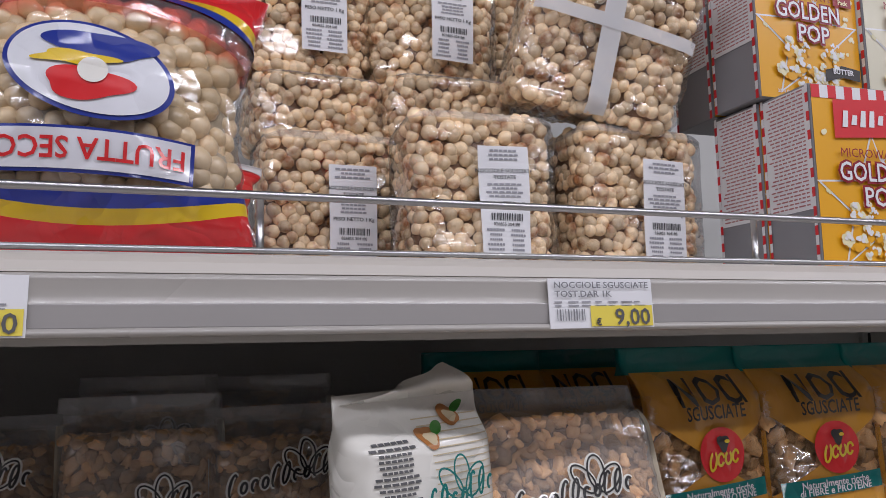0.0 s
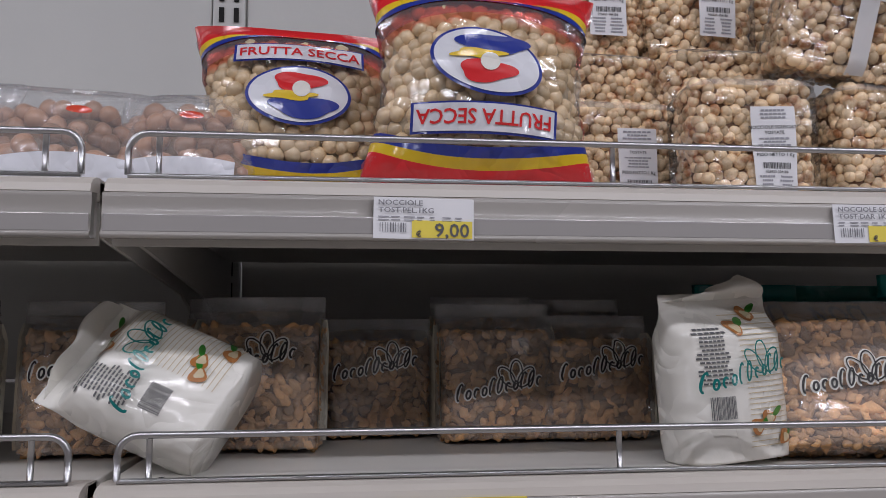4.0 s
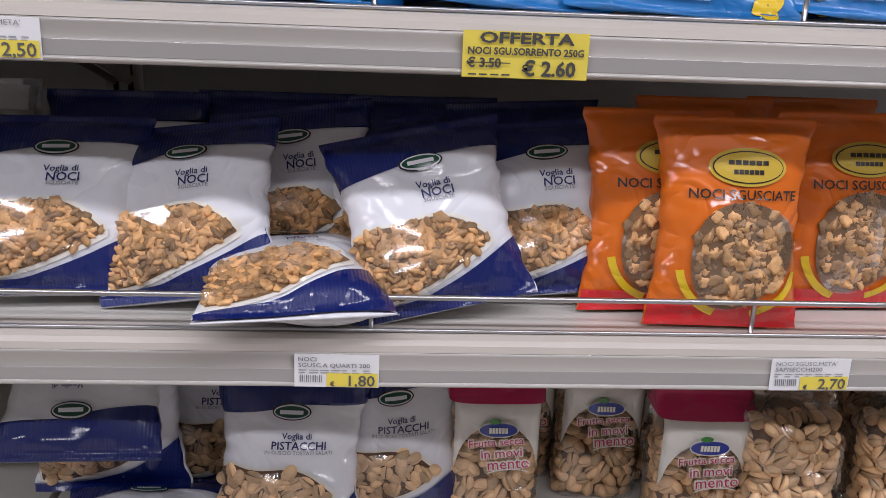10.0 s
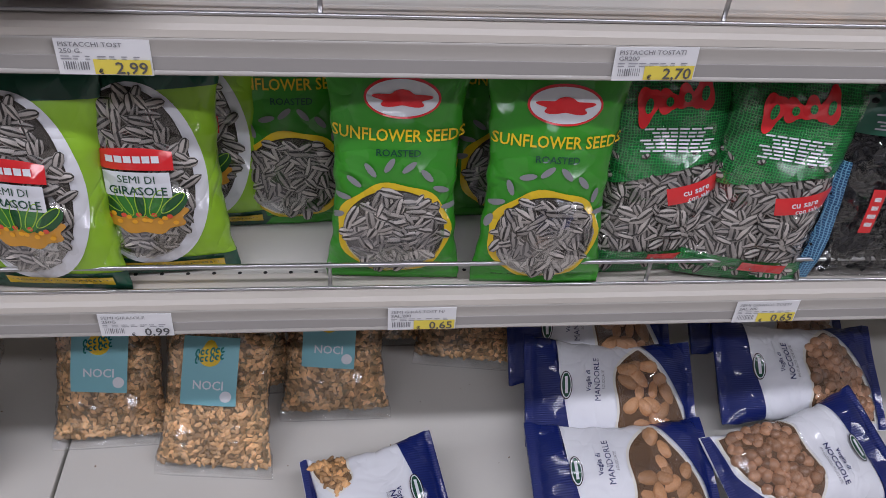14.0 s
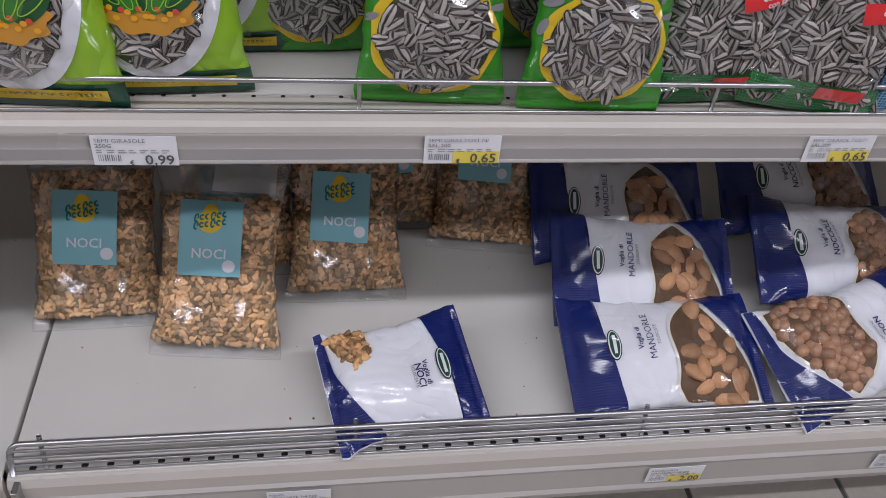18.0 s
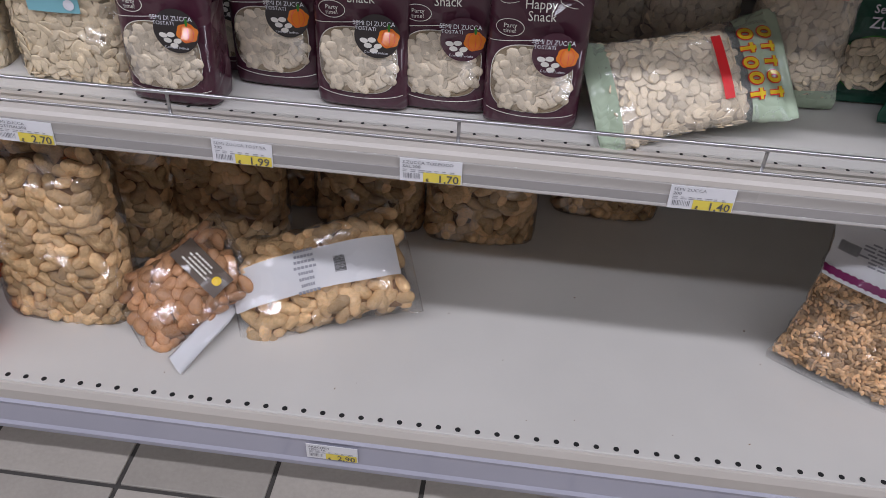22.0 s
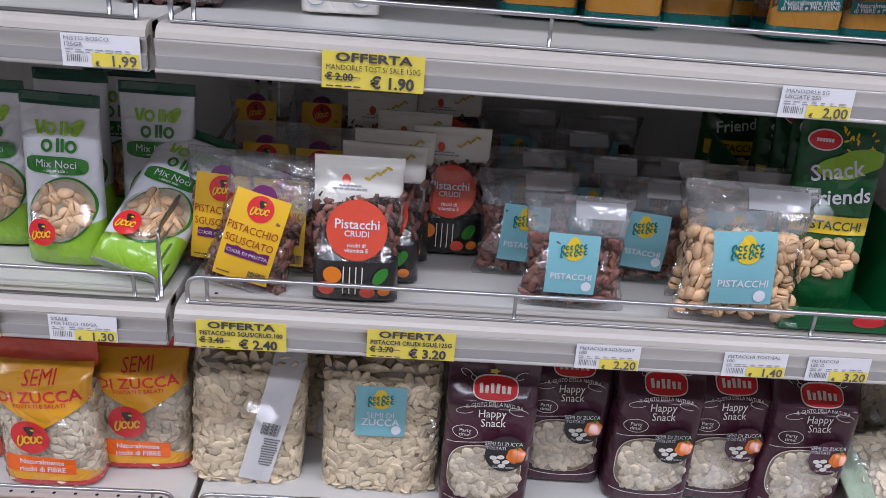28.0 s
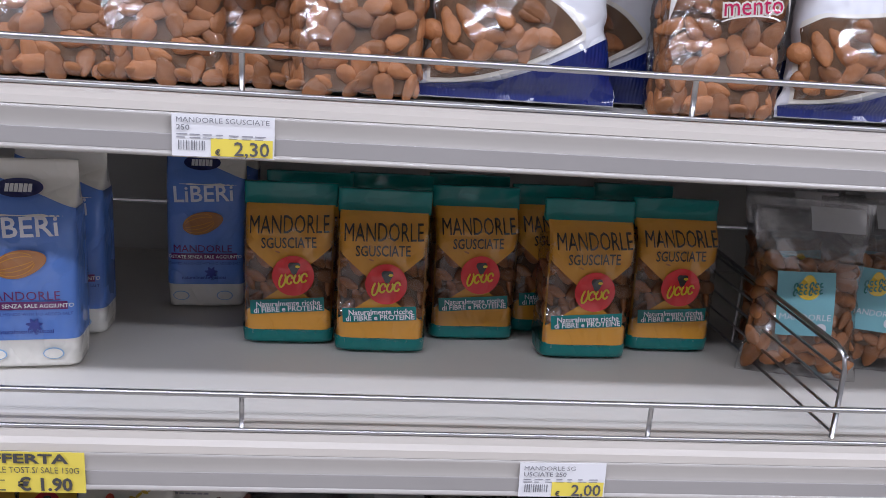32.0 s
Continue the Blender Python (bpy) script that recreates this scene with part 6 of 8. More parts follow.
def lime_sunflower(seed):
    """Lime and white bag with a field drawing over a large clear window."""
    g = bag_thing("sunflower_bag", "lime green and white bag of sunflower seeds with a field drawing", "lime sunflower bags")
    W, H, D = 0.115, 0.205, 0.05
    b = Bag(g, W, H, D, "pillow", seed, 0.003, 0.04)
    b.shell("bag", "lime")
    b.shell("foot_band", "dark_green", 0.0009, 0, H * 0.1, 48, 3)
    b.shell("header", "dark_green", 0.0009, H * 0.86, H, 48, 3)
    b.rect("foot_title", -0.045, 0.045, H * 0.025, H * 0.075, "yellow_film", 0.002, 8, 2)
    b.letter("LEGUMI SECCHI E CEREALI", 0, H * 0.05, 0.0068, "dark_green", 0.0026)
    b.ellipse("white_swoosh", -0.013, H * 0.48, 0.054, 0.085, "white", 0.0014)
    b.ellipse("window", -0.017, H * 0.5, 0.048, 0.078, "core_grey", 0.002)
    b.layer = 0.0025
    b.fill("sunflower", lambda x, z: math.hypot((x + 0.017) / 0.048, (z - H * 0.5) / 0.078) < 0.94 and not (math.hypot((x + 0.014) / 0.04, (z - H * 0.42) / 0.035) < 0.9), 0.92, 0.8)
    top = b.layer
    b.ellipse("window_film", -0.017, H * 0.5, 0.048, 0.078, "film", top)
    b.ellipse("grain_print", -0.014, H * 0.36, 0.036, 0.02, "amber", top + 0.001, wobble((9, 0.08, 0)))
    for k in range(5):
        dx = (k - 2) * 0.0125
        b.ellipse("field_leaf", -0.014 + dx, H * 0.4 + 0.003 * (2 - abs(k - 2)), 0.0085, 0.0165, "leaf" if k % 2 else "dark_leaf", top + 0.0014 + 0.0003 * (k % 2), n=20, rings=3, turn=-(k - 2) * 24)
        for m in (-1, 1):
            b.ring("leaf_vein", -0.014 + dx * 1.05, H * 0.4 + 0.003, 0.004 * abs(m), 0.0135, 0.0009, "lime", top + 0.0022, -(k - 2) * 24, 10, math.pi / 2 if m < 0 else -math.pi / 2, math.pi * 1.5 if m < 0 else math.pi / 2)
    for k in range(14):
        b.ellipse("grain_dot", -0.042 + 0.0042 * k, H * 0.34 + 0.004 * math.sin(2.3 * k), 0.0025, 0.0022, "marigold" if k % 3 else "coral", top + 0.002, n=8, rings=1)
    b.rect("name_plate", -0.041, 0.013, H * 0.44, H * 0.55, "white", top + 0.002, 8, 4)
    b.rect("logo_plate", -0.045, 0.017, H * 0.56, H * 0.655, "red", top + 0.0025, 8, 4, top=lambda u: -0.004 * u * u)
    b.lines(-0.014, H * 0.607, 0.058, H * 0.06, 1, "white", top + 0.0032, "logo_stroke")
    b.letter("SEMI DI", -0.014, H * 0.52, 0.0095, "dark_green", top + 0.0027)
    b.letter("GIRASOLE", -0.014, H * 0.47, 0.0105, "dark_green", top + 0.0027)
    return g


def net_sunflower(seed):
    """Clear bag with green net print and red script."""
    g = bag_thing("sunflower_bag", "green net-printed clear bag of salted sunflower seeds", "green net sunflower bags")
    W, H, D = 0.125, 0.205, 0.05
    b = Bag(g, W, H, D, "pillow", seed, 0.004, 0.04)
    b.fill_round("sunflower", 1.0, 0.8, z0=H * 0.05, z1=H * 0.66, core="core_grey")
    b.shell("film", "film", 0.0015)
    b.shell("header", "net_green", 0.002, H * 0.56, H, 56, 8, edge=(lambda u: 0.016 * u, lambda u: 0 * u))
    b.shell("foot_band", "net_green", 0.002, 0, H * 0.14, 56, 3)
    for i, (dx, rz) in enumerate(((-0.03, 0.016), (-0.012, 0.0095), (0.004, 0.0095), (0.02, 0.015))):
        b.ellipse("logo_stroke", dx, H * 0.84 + 0.003 * i, 0.0095, rz, "red", 0.0045, wobble((3, 0.2, i)), turn=-12)
        b.ellipse("logo_hollow", dx + 0.001, H * 0.84 + 0.003 * i, 0.0035, rz * 0.4, "net_green", 0.0052, n=14, rings=2, turn=-12)
    b.rect("red_banner", -0.004, 0.052, H * 0.44, H * 0.52, "red", 0.0045, 6, 3, turn=14)
    b.letter("cu sare", 0.022, H * 0.485, 0.0088, "white", 0.0052, 14)
    b.letter("con sale", 0.026, H * 0.455, 0.0068, "white", 0.0052, 14)
    b.lines(0.0, H * 0.7, 0.075, 0.022, 7, "white", 0.0045)
    b.rect("red_foot_mark", -0.005, 0.04, H * 0.075, H * 0.13, "red", 0.0045, 4, 2)
    return g


def black_seed_bag(seed):
    g = bag_thing("seed_bag", "clear bag of black sunflower seeds with blue and green edges", "black seed bags")
    W, H, D = 0.13, 0.205, 0.05
    b = Bag(g, W, H, D, "pillow", seed, 0.004, 0.04)
    b.fill_round("black_seed", 1.0, 0.85, z0=H * 0.05, z1=H * 0.9, core="black_film")
    b.shell("film", "film", 0.0015)
    b.rect("blue_edge", -W / 2, -W * 0.36, 0, H * 0.62, "net_blue", 0.004, 4, 10)
    b.rect("green_header", -W * 0.5, W * 0.5, H * 0.75, H * 0.92, "dark_green", 0.004, 10, 4)
    b.lines(0, H * 0.82, W * 0.6, H * 0.1, 7, "grey_ink", 0.0048)
    b.ellipse("sun_print", W * 0.22, H * 0.62, 0.026, 0.012, "yellow_film", 0.0045, wobble((9, 0.2, 0)))
    b.rect("red_mark", -W * 0.2, -W * 0.11, H * 0.3, H * 0.52, "red", 0.0045, 2, 5)
    b.lines(-W * 0.155, H * 0.41, W * 0.06, H * 0.17, 4, "white", 0.0052)
    return g


def aubergine_bag(seed, dot):
    g = bag_thing("pumpkin_seed_bag", "dark aubergine bag of pumpkin seeds with an arched window", "aubergine seed bags")
    W, H, D = 0.1, 0.185, 0.055
    b = Bag(g, W, H, D, "block", seed, 0.0028, 0.05, 5.0)
    b.shell("bag", "aubergine")
    b.layer = 0.001
    cz = H * 0.285
    wob = lambda a: 1.0 / max(abs(math.cos(a)) ** 3 + abs(math.sin(a)) ** 3, 0.2) ** (1 / 3)
    b.ellipse("window_rim", -0.002, cz, 0.0405, 0.036, "warm_white", 0.0012, wob)
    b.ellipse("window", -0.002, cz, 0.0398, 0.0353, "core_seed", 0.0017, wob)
    b.layer = 0.002
    b.fill("pumpkin_white", lambda x, z: math.hypot((x + 0.002) / 0.0398, (z - cz) / 0.0353) < 0.86 * wob(math.atan2((z - cz) / 0.0353, (x + 0.002) / 0.0398)), 1.0, 0.6, 0.7)
    b.ellipse("window_film", -0.002, cz, 0.0398, 0.0353, "film", b.layer, wob)
    t = b.layer + 0.003
    b.rect("upper_line", -0.046, 0.02, H * 0.5, H * 0.504, "warm_white", 0.002, 14, 1, top=lambda u: 0.004 * u, bottom=lambda u: 0.004 * u)
    b.rect("lower_line", -0.044, 0.044, H * 0.062, H * 0.066, "warm_white", 0.002, 16, 1, top=lambda u: 0.006 * u * u, bottom=lambda u: 0.006 * u * u)
    b.ellipse("dot", 0.019, H * 0.445, 0.0225, 0.0225, "carton_black" if dot == "dark" else "aubergine", t)
    b.ellipse("pumpkin_print", 0.0305, H * 0.44, 0.0105, 0.0098, "pumpkin_skin", t + 0.0006, wobble((6, 0.06, 0)))
    for k in (-1, 0, 1):
        b.ring("pumpkin_rib", 0.0305 + 0.0012 * k, H * 0.44, 0.0012 + 0.004 * abs(k), 0.0085, 0.0006, "coral", t + 0.001, 0, 10, math.pi / 2 if k < 0 else -math.pi / 2, math.pi * 1.5 if k < 0 else math.pi / 2)
    b.ellipse("pumpkin_stem", 0.031, H * 0.498, 0.0014, 0.004, "leaf", t + 0.0011, n=10, rings=2)
    for dx, dz in ((-0.002, -0.004), (0.004, -0.009), (-0.006, 0.001), (0.002, 0.002), (0.008, -0.004)):
        b.ellipse("seed_print", 0.012 + dx, H * 0.415 + dz, 0.0042, 0.0027, "warm_white", t + 0.0006, n=12, rings=2, turn=1500 * dx)
    b.letter("SEMI DI ZUCCA", 0.016, H * 0.517, 0.0066, "white", t + 0.0007, squeeze=0.9, fat=0.0)
    b.letter("TOSTATI", 0.008, H * 0.488, 0.0054, "white", t + 0.0007, fat=0.0)
    b.letter("Con sale iodato", 0.018, H * 0.357, 0.0038, "white", t + 0.0007, fat=0.0)
    b.ellipse("logo_rim", 0.002, H * 0.825, 0.0245, 0.0108, "warm_white", 0.002, wob)
    b.ellipse("logo", 0.002, H * 0.825, 0.0232, 0.0096, "red", 0.0026, wob)
    for k in range(6):
        tall = 0.0044 if k in (0, 2, 3) else 0.0034
        b.rect("logo_stroke", -0.0155 + 0.006 * k, -0.0118 + 0.006 * k, H * 0.825 - 0.0036, H * 0.825 - 0.0036 + 1.7 * tall, "warm_white", 0.0036, 1, 2, turn=-6 if k % 2 else 5)
    b.letter("Happy", 0.0, H * 0.7, 0.0138, "warm_white", 0.002, 2, 0.85, fat=0.0)
    b.letter("Snack", 0.002, H * 0.638, 0.0138, "warm_white", 0.002, 2, 0.85, fat=0.0)
    b.letter("IL GUSTO DELLA NATURA", 0.002, H * 0.755, 0.0052, "warm_white", 0.002, arch=0.6, fat=0.0)
    for k in (-1, 1):
        b.ring("ribbon_line", k * 0.028, H * 0.715, 0.011, 0.004, 0.0006, "warm_white", 0.002, -k * 12, 12, 0.2, 5.4)
        b.ring("swirl", k * 0.03, H * 0.885, 0.007, 0.0028, 0.0006, "warm_white", 0.002, k * 24, 12, 0.2, 4.8)
        b.ring("swirl", k * 0.022, H * 0.862, 0.0035, 0.002, 0.0005, "warm_white", 0.002, k * 24, 10, 0.2, 5.2)
    b.ellipse("crown_print", 0.0, H * 0.9, 0.005, 0.0026, "gold", 0.002, wobble((5, 0.25, 1.57)), n=20, rings=2)
    b.ring("party_bubble", -0.027, H * 0.565, 0.0135, 0.0085, 0.0007, "warm_white", 0.002, 0, 22)
    b.letter("Party", -0.027, H * 0.577, 0.0062, "warm_white", 0.0022, 4, fat=0.0)
    b.letter("time!", -0.027, H * 0.549, 0.0062, "warm_white", 0.0022, 4, fat=0.0)
    return g


def semi_zucca_bag(seed):
    g = bag_thing("pumpkin_seed_bag", "yellow and red clear bag of white pumpkin seeds", "yellow pumpkin seed bags")
    W, H, D = 0.105, 0.168, 0.06
    b = Bag(g, W, H, D, "block", seed, 0.003, 0.05, 4.0)
    b.fill_round("pumpkin_white", 0.95, z0=H * 0.02, z1=H * 0.7, core="core_pale")
    b.shell("film", "film", 0.0015, 0, H * 0.8)
    b.shell("header", "coral", 0.002, H * 0.84, H, 48, 5)
    b.rect("upper_print", -W / 2, W / 2, H * 0.66, H * 0.87, "marigold", 0.003, 16, 8, bottom=lambda u: -H * 0.22 * (1 - np.abs(u)))
    b.shell("foot_band", "red", 0.002, 0, H * 0.05, 48, 2)
    b.rect("lower_print", -W / 2, W / 2, H * 0.045, H * 0.1, "marigold", 0.003, 12, 4, top=lambda u: H * 0.13 * (1 - np.abs(u)))
    b.rect("banner", -W * 0.42, W * 0.3, H * 0.11, H * 0.23, "bright_orange", 0.0042, 8, 3, turn=-2)
    b.letter("Naturalmente", -0.004, H * 0.195, 0.0085, "white", 0.005)
    b.letter("ricchi di FIBRE", -0.004, H * 0.14, 0.0085, "white", 0.005)
    bird_logo(b, -0.014, H * 0.38, 0.021, 0.0042)
    b.letter("SEMI", 0.0, H * 0.8, 0.0175, "red", 0.004, 4)
    b.letter("DI ZUCCA", 0.0, H * 0.69, 0.0185, "red", 0.004, 4)
    b.letter("TOSTATI E SALATI", 0.0, H * 0.625, 0.0068, "red", 0.004, 4)
    return g


def zucca_dot_bag(seed):
    g = bag_thing("pumpkin_seed_bag", "clear pumpkin seed bag with a black round label, orange foot", "black dot pumpkin seed bags")
    W, H, D = 0.098, 0.172, 0.05
    b = Bag(g, W, H, D, "block", seed, 0.003, 0.05, 4.0)
    b.fill_round("pumpkin_white", 0.95, z1=H * 0.75, core="core_pale")
    b.shell("film", "film", 0.0015)
    b.shell("header", "white", 0.002, H * 0.78, H, 48, 5)
    b.shell("foot_band", "coral", 0.002, 0, H * 0.16, 48, 3)
    b.ellipse("leaf_print", 0.02, H * 0.13, 0.016, 0.009, "lime", 0.0042, turn=20)
    b.ellipse("leaf_print", -0.018, H * 0.1, 0.016, 0.009, "pumpkin_skin", 0.0042, turn=-20)
    b.ellipse("dot", 0.0, H * 0.5, 0.03, 0.03, "black_film", 0.0042)
    b.letter("SEMI DI", 0, H * 0.6, 0.007, "white", 0.005)
    b.letter("zucca", 0, H * 0.54, 0.0165, "white", 0.005)
    b.letter("SALATI", 0, H * 0.475, 0.0085, "white", 0.005)
    b.lines(0, H * 0.4, 0.035, 0.003, 1, "white", 0.005)
    b.ellipse("logo_mark", 0.005, H * 0.9, 0.008, 0.004, "coral", 0.004)
    b.lines(0.004, H * 0.845, 0.04, 0.006, 1, "grey_ink", 0.004)
    return g


def clover_bag(seed, tail):
    """Clear peanut bag with orange foot, four-leaf clover badge and tied orange top."""
    g = bag_thing("peanut_bag", "clear bag of peanuts with orange tied top and clover badge", "orange clover peanut bags")
    W, H, D = 0.116, 0.24, 0.08
    b = Bag(g, W, H, D, "sack", seed, 0.004)
    b.fill_round("peanut", 1.05, 0.74, z0=0.006, z1=H * 0.87)
    b.shell("film", "film", 0.0015)
    b.shell("foot_band", "bright_orange", 0.004, 0, H * 0.14, 56, 4, edge=(lambda u: 0 * u, lambda u: 0.006 * np.cos(3 * u)))
    b.shell("neck", "bright_orange", 0.0035, H * 0.915, H, 48, 6, edge=(lambda u: 0.0015 * np.cos(5 * u), lambda u: 0 * u))
    cx, cz = -0.012, H * 0.47
    wob = lambda a: 0.84 + 0.13 * abs(math.cos(2 * (a - math.pi / 4))) + 0.03 * math.cos(4 * a)
    b.ellipse("badge_rim", cx, cz, 0.045, 0.045, "bright_orange", 0.012, wob)
    b.ellipse("badge", cx, cz, 0.0405, 0.0405, "yellow_film", 0.0128, wob)
    for k in range(4):
        a = math.radians(45 + 90 * k)
        b.ellipse("clover_leaf", cx + 0.0145 * math.cos(a), cz + 0.0145 * math.sin(a), 0.0145, 0.0122, "leaf", 0.0136, lambda t: 0.9 + 0.16 * math.cos(t) - 0.3 * math.exp(-(math.remainder(t, 2 * math.pi) / 0.32) ** 2), turn=45 + 90 * k)
    b.rect("clover_stem", cx - 0.001, cx + 0.001, cz - 0.032, cz, "leaf", 0.0138, 1, 4)
    b.letter("Arachidi", -0.008, H * 0.265, 0.02, "warm_white", 0.0192, name="lettering_edge", fat=0.09)
    b.letter("Arachidi", -0.008, H * 0.265, 0.02, "red", 0.02, fat=0.04)
    b.letter("tostate", 0.004, H * 0.205, 0.0125, "warm_white", 0.0192, name="lettering_edge", fat=0.09)
    b.letter("tostate", 0.004, H * 0.205, 0.0125, "dark_green", 0.02, fat=0.03)
    # gathered film above the tie, fanned out in folds
    verts, faces, n, rows = [], [], 48, 10
    reach, a0, a1 = (0.14, 86, 160) if tail else (0.055, 20, 160)
    for j in range(rows + 1):
        v = j / rows
        for i in range(n + 1):
            u = i / n
            a = math.radians(a0 + (a1 - a0) * u)
            r = (0.003 + reach * v) * (1 + 0.05 * math.sin(9 * u))
            fold = 0.010 * math.sin(26 * u + 3 * v) * min(1, v * 1.6) + 0.006 * math.sin(9 * u + 5 * v) * v
            verts.append((r * math.cos(a) + 0.006 * (u - 0.5), fold - 0.022 * v * v * (1 if tail else 0.3), H + r * math.sin(a) * (0.9 if tail else 1) - (0.02 * v * v if tail else 0)))
    for j in range(rows):
        for i in range(n):
            q = j * (n + 1) + i
            faces.append((q, q + 1, q + n + 2, q + n + 1))
    piece("tied_top", mesh_from("tied_top", verts, faces, "bright_orange"), g, "crumpled orange film gathered above the tie")
    tie = [(0.0095 * math.cos(2 * math.pi * i / 14), 0.0085 * math.sin(2 * math.pi * i / 14), H - 0.002) for i in range(15)]
    piece("tie", tube_mesh("tie", tie, 0.002, "white"), g, "white twist tie")
    return g


def lying_bag(nut, W, H, D, seed, label, kind):
    """A pillow bag of nuts with a milky strip or a paper header."""
    g = bag_thing("nut_bag", label, "loose clear nut bags")
    b = Bag(g, W, H, D, "pillow", seed, 0.005, 0.05)
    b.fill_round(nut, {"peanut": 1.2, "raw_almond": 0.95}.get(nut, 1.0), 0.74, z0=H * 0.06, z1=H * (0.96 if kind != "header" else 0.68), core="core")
    b.shell("film", "film", 0.0018)
    if kind == "strip":
        b.rect("milky_strip", -W * 0.18, W * 0.18, 0.002, H * 0.93, "film_milky", 0.006, 6, 18)
        b.lines(0, H * 0.45, W * 0.2, H * 0.26, 8, "grey_ink", 0.007, turn=90)
        b.bars((-W * 0.07 + W * 0.07) / 2, (H * 0.6 + H * 0.66) / 2, abs(W * 0.07 - (-W * 0.07)), H * 0.66 - H * 0.6, "ink", 0.007, 0)
        verts, faces, n = [], [], 16
        for j in range(9):
            v = j / 8
            for i in range(n):
                a = 2 * math.pi * i / n
                rad = 0.4 * (0.018 - 0.010 * math.sin(math.pi * min(1, v * 2)) + 0.012 * v) * (1 + 0.25 * math.sin(3 * a + 5 * v))
                verts.append((-0.005 + 0.03 * v + 0.058 * v * v + rad * math.cos(a), 0.021 - 0.05 * v - 0.022 * v * v + rad * math.sin(a) * 0.4, 0.021 - 0.05 * v - 0.043 * v * v + rad * math.cos(a) * 0.5))
        for j in range(8):
            for i in range(n):
                p, q = j * n + i, j * n + (i + 1) % n
                faces.append((p, p + n, q + n, q))
        piece("twisted_tail", mesh_from("twisted_tail", verts, faces, "film_milky"), g, "twisted milky plastic tail")
    elif kind == "brown":
        b.rect("card", -W * 0.3, W * 0.34, H * 0.6, H * 0.8, "brown_card", 0.007, 6, 4, turn=12)
        b.lines(W * 0.0, H * 0.7, W * 0.4, H * 0.12, 4, "warm_white", 0.0078, turn=12)
        b.ellipse("gold_dot", W * 0.24, H * 0.74, 0.006, 0.006, "yellow_film", 0.0078)
    elif kind == "header":
        b.rect("paper_header", -W * 0.5, W * 0.5, H * 0.63, H * 0.99, "paper", 0.006, 12, 8)
        b.rect("scallop_band", -W * 0.5, W * 0.5, H * 0.645, H * 0.69, "grape", 0.0068, 60, 2, top=lambda u: 0.0022 * np.abs(np.sin(28 * u)), bottom=lambda u: 0.0022 * np.abs(np.cos(28 * u)))
        b.lines(0.01, H * 0.84, W * 0.7, H * 0.14, 7, "grey_ink", 0.0074)
        b.bars((-W * 0.4 + -W * 0.24) / 2, (H * 0.8 + H * 0.86) / 2, abs(-W * 0.24 - (-W * 0.4)), H * 0.86 - H * 0.8, "ink", 0.0074, 0)
    return g


def liberi_bag(seed):
    g = bag_thing("almond_bag", "blue and white block bag of unsalted toasted almonds", "blue almond bags")
    W, H, D = 0.076, 0.165, 0.05
    b = Bag(g, W, H, D, "block", seed, 0.0015, 0.04)
    b.shell("bag", "warm_white")
    b.shell("blue_print", "light_blue", 0.0009, H * 0.14, H * 0.84, 48, 12, edge=(lambda u: 0 * u, lambda u: 0.004 - 0.014 * u))
    b.ellipse("logo", -0.004, H * 0.87, 0.0175, 0.0068, "navy", 0.0042)
    b.lines(-0.004, H * 0.87, 0.026, 0.012, 1, "white", 0.0052, "logo_stroke")
    b.letter("LiBERi", -0.002, H * 0.7, 0.0225, "white", 0.0022, 3, 1.0)
    b.ellipse("almond_print", -0.004, H * 0.52, 0.018, 0.011, "nut_brown", 0.0022, lambda a: 1 + 0.2 * max(0, math.cos(a)) ** 5, turn=16)
    for k in range(5):
        b.ring("almond_ridge", -0.006, H * 0.52, 0.015, 0.0018 + 0.0036 * abs(k - 2), 0.0007, "amber", 0.0027, 16, 12, 0.4 if k > 2 else 3.5, 2.7 if k > 2 else 5.9)
    b.letter("MANDORLE", -0.003, H * 0.365, 0.0105, "purple", 0.0022)
    b.rect("claim_bar", -0.033, 0.03, H * 0.295, H * 0.335, "purple", 0.0022, 8, 2)
    b.letter("TOSTATE SENZA SALE AGGIUNTO", -0.002, H * 0.315, 0.0047, "white", 0.0028)
    b.letter("ROASTED ALMONDS WITH NO ADDED SALT", -0.002, H * 0.272, 0.0035, "royal", 0.0022)
    b.letter("naturalmente gustosi", -0.002, H * 0.185, 0.005, "royal", 0.0022)
    b.ellipse("sun_mark", 0.005, H * 0.215, 0.005, 0.005, "royal", 0.0022, wobble((7, 0.3, 0)))
    for cx in (-0.024, 0.018):
        b.ellipse("nut_sketch", cx, H * 0.07, 0.008, 0.005, "sky_film", 0.002, n=16, rings=2)
        b.ellipse("nut_sketch_core", cx, H * 0.07, 0.007, 0.0042, "warm_white", 0.0025, n=16, rings=2)
    return g


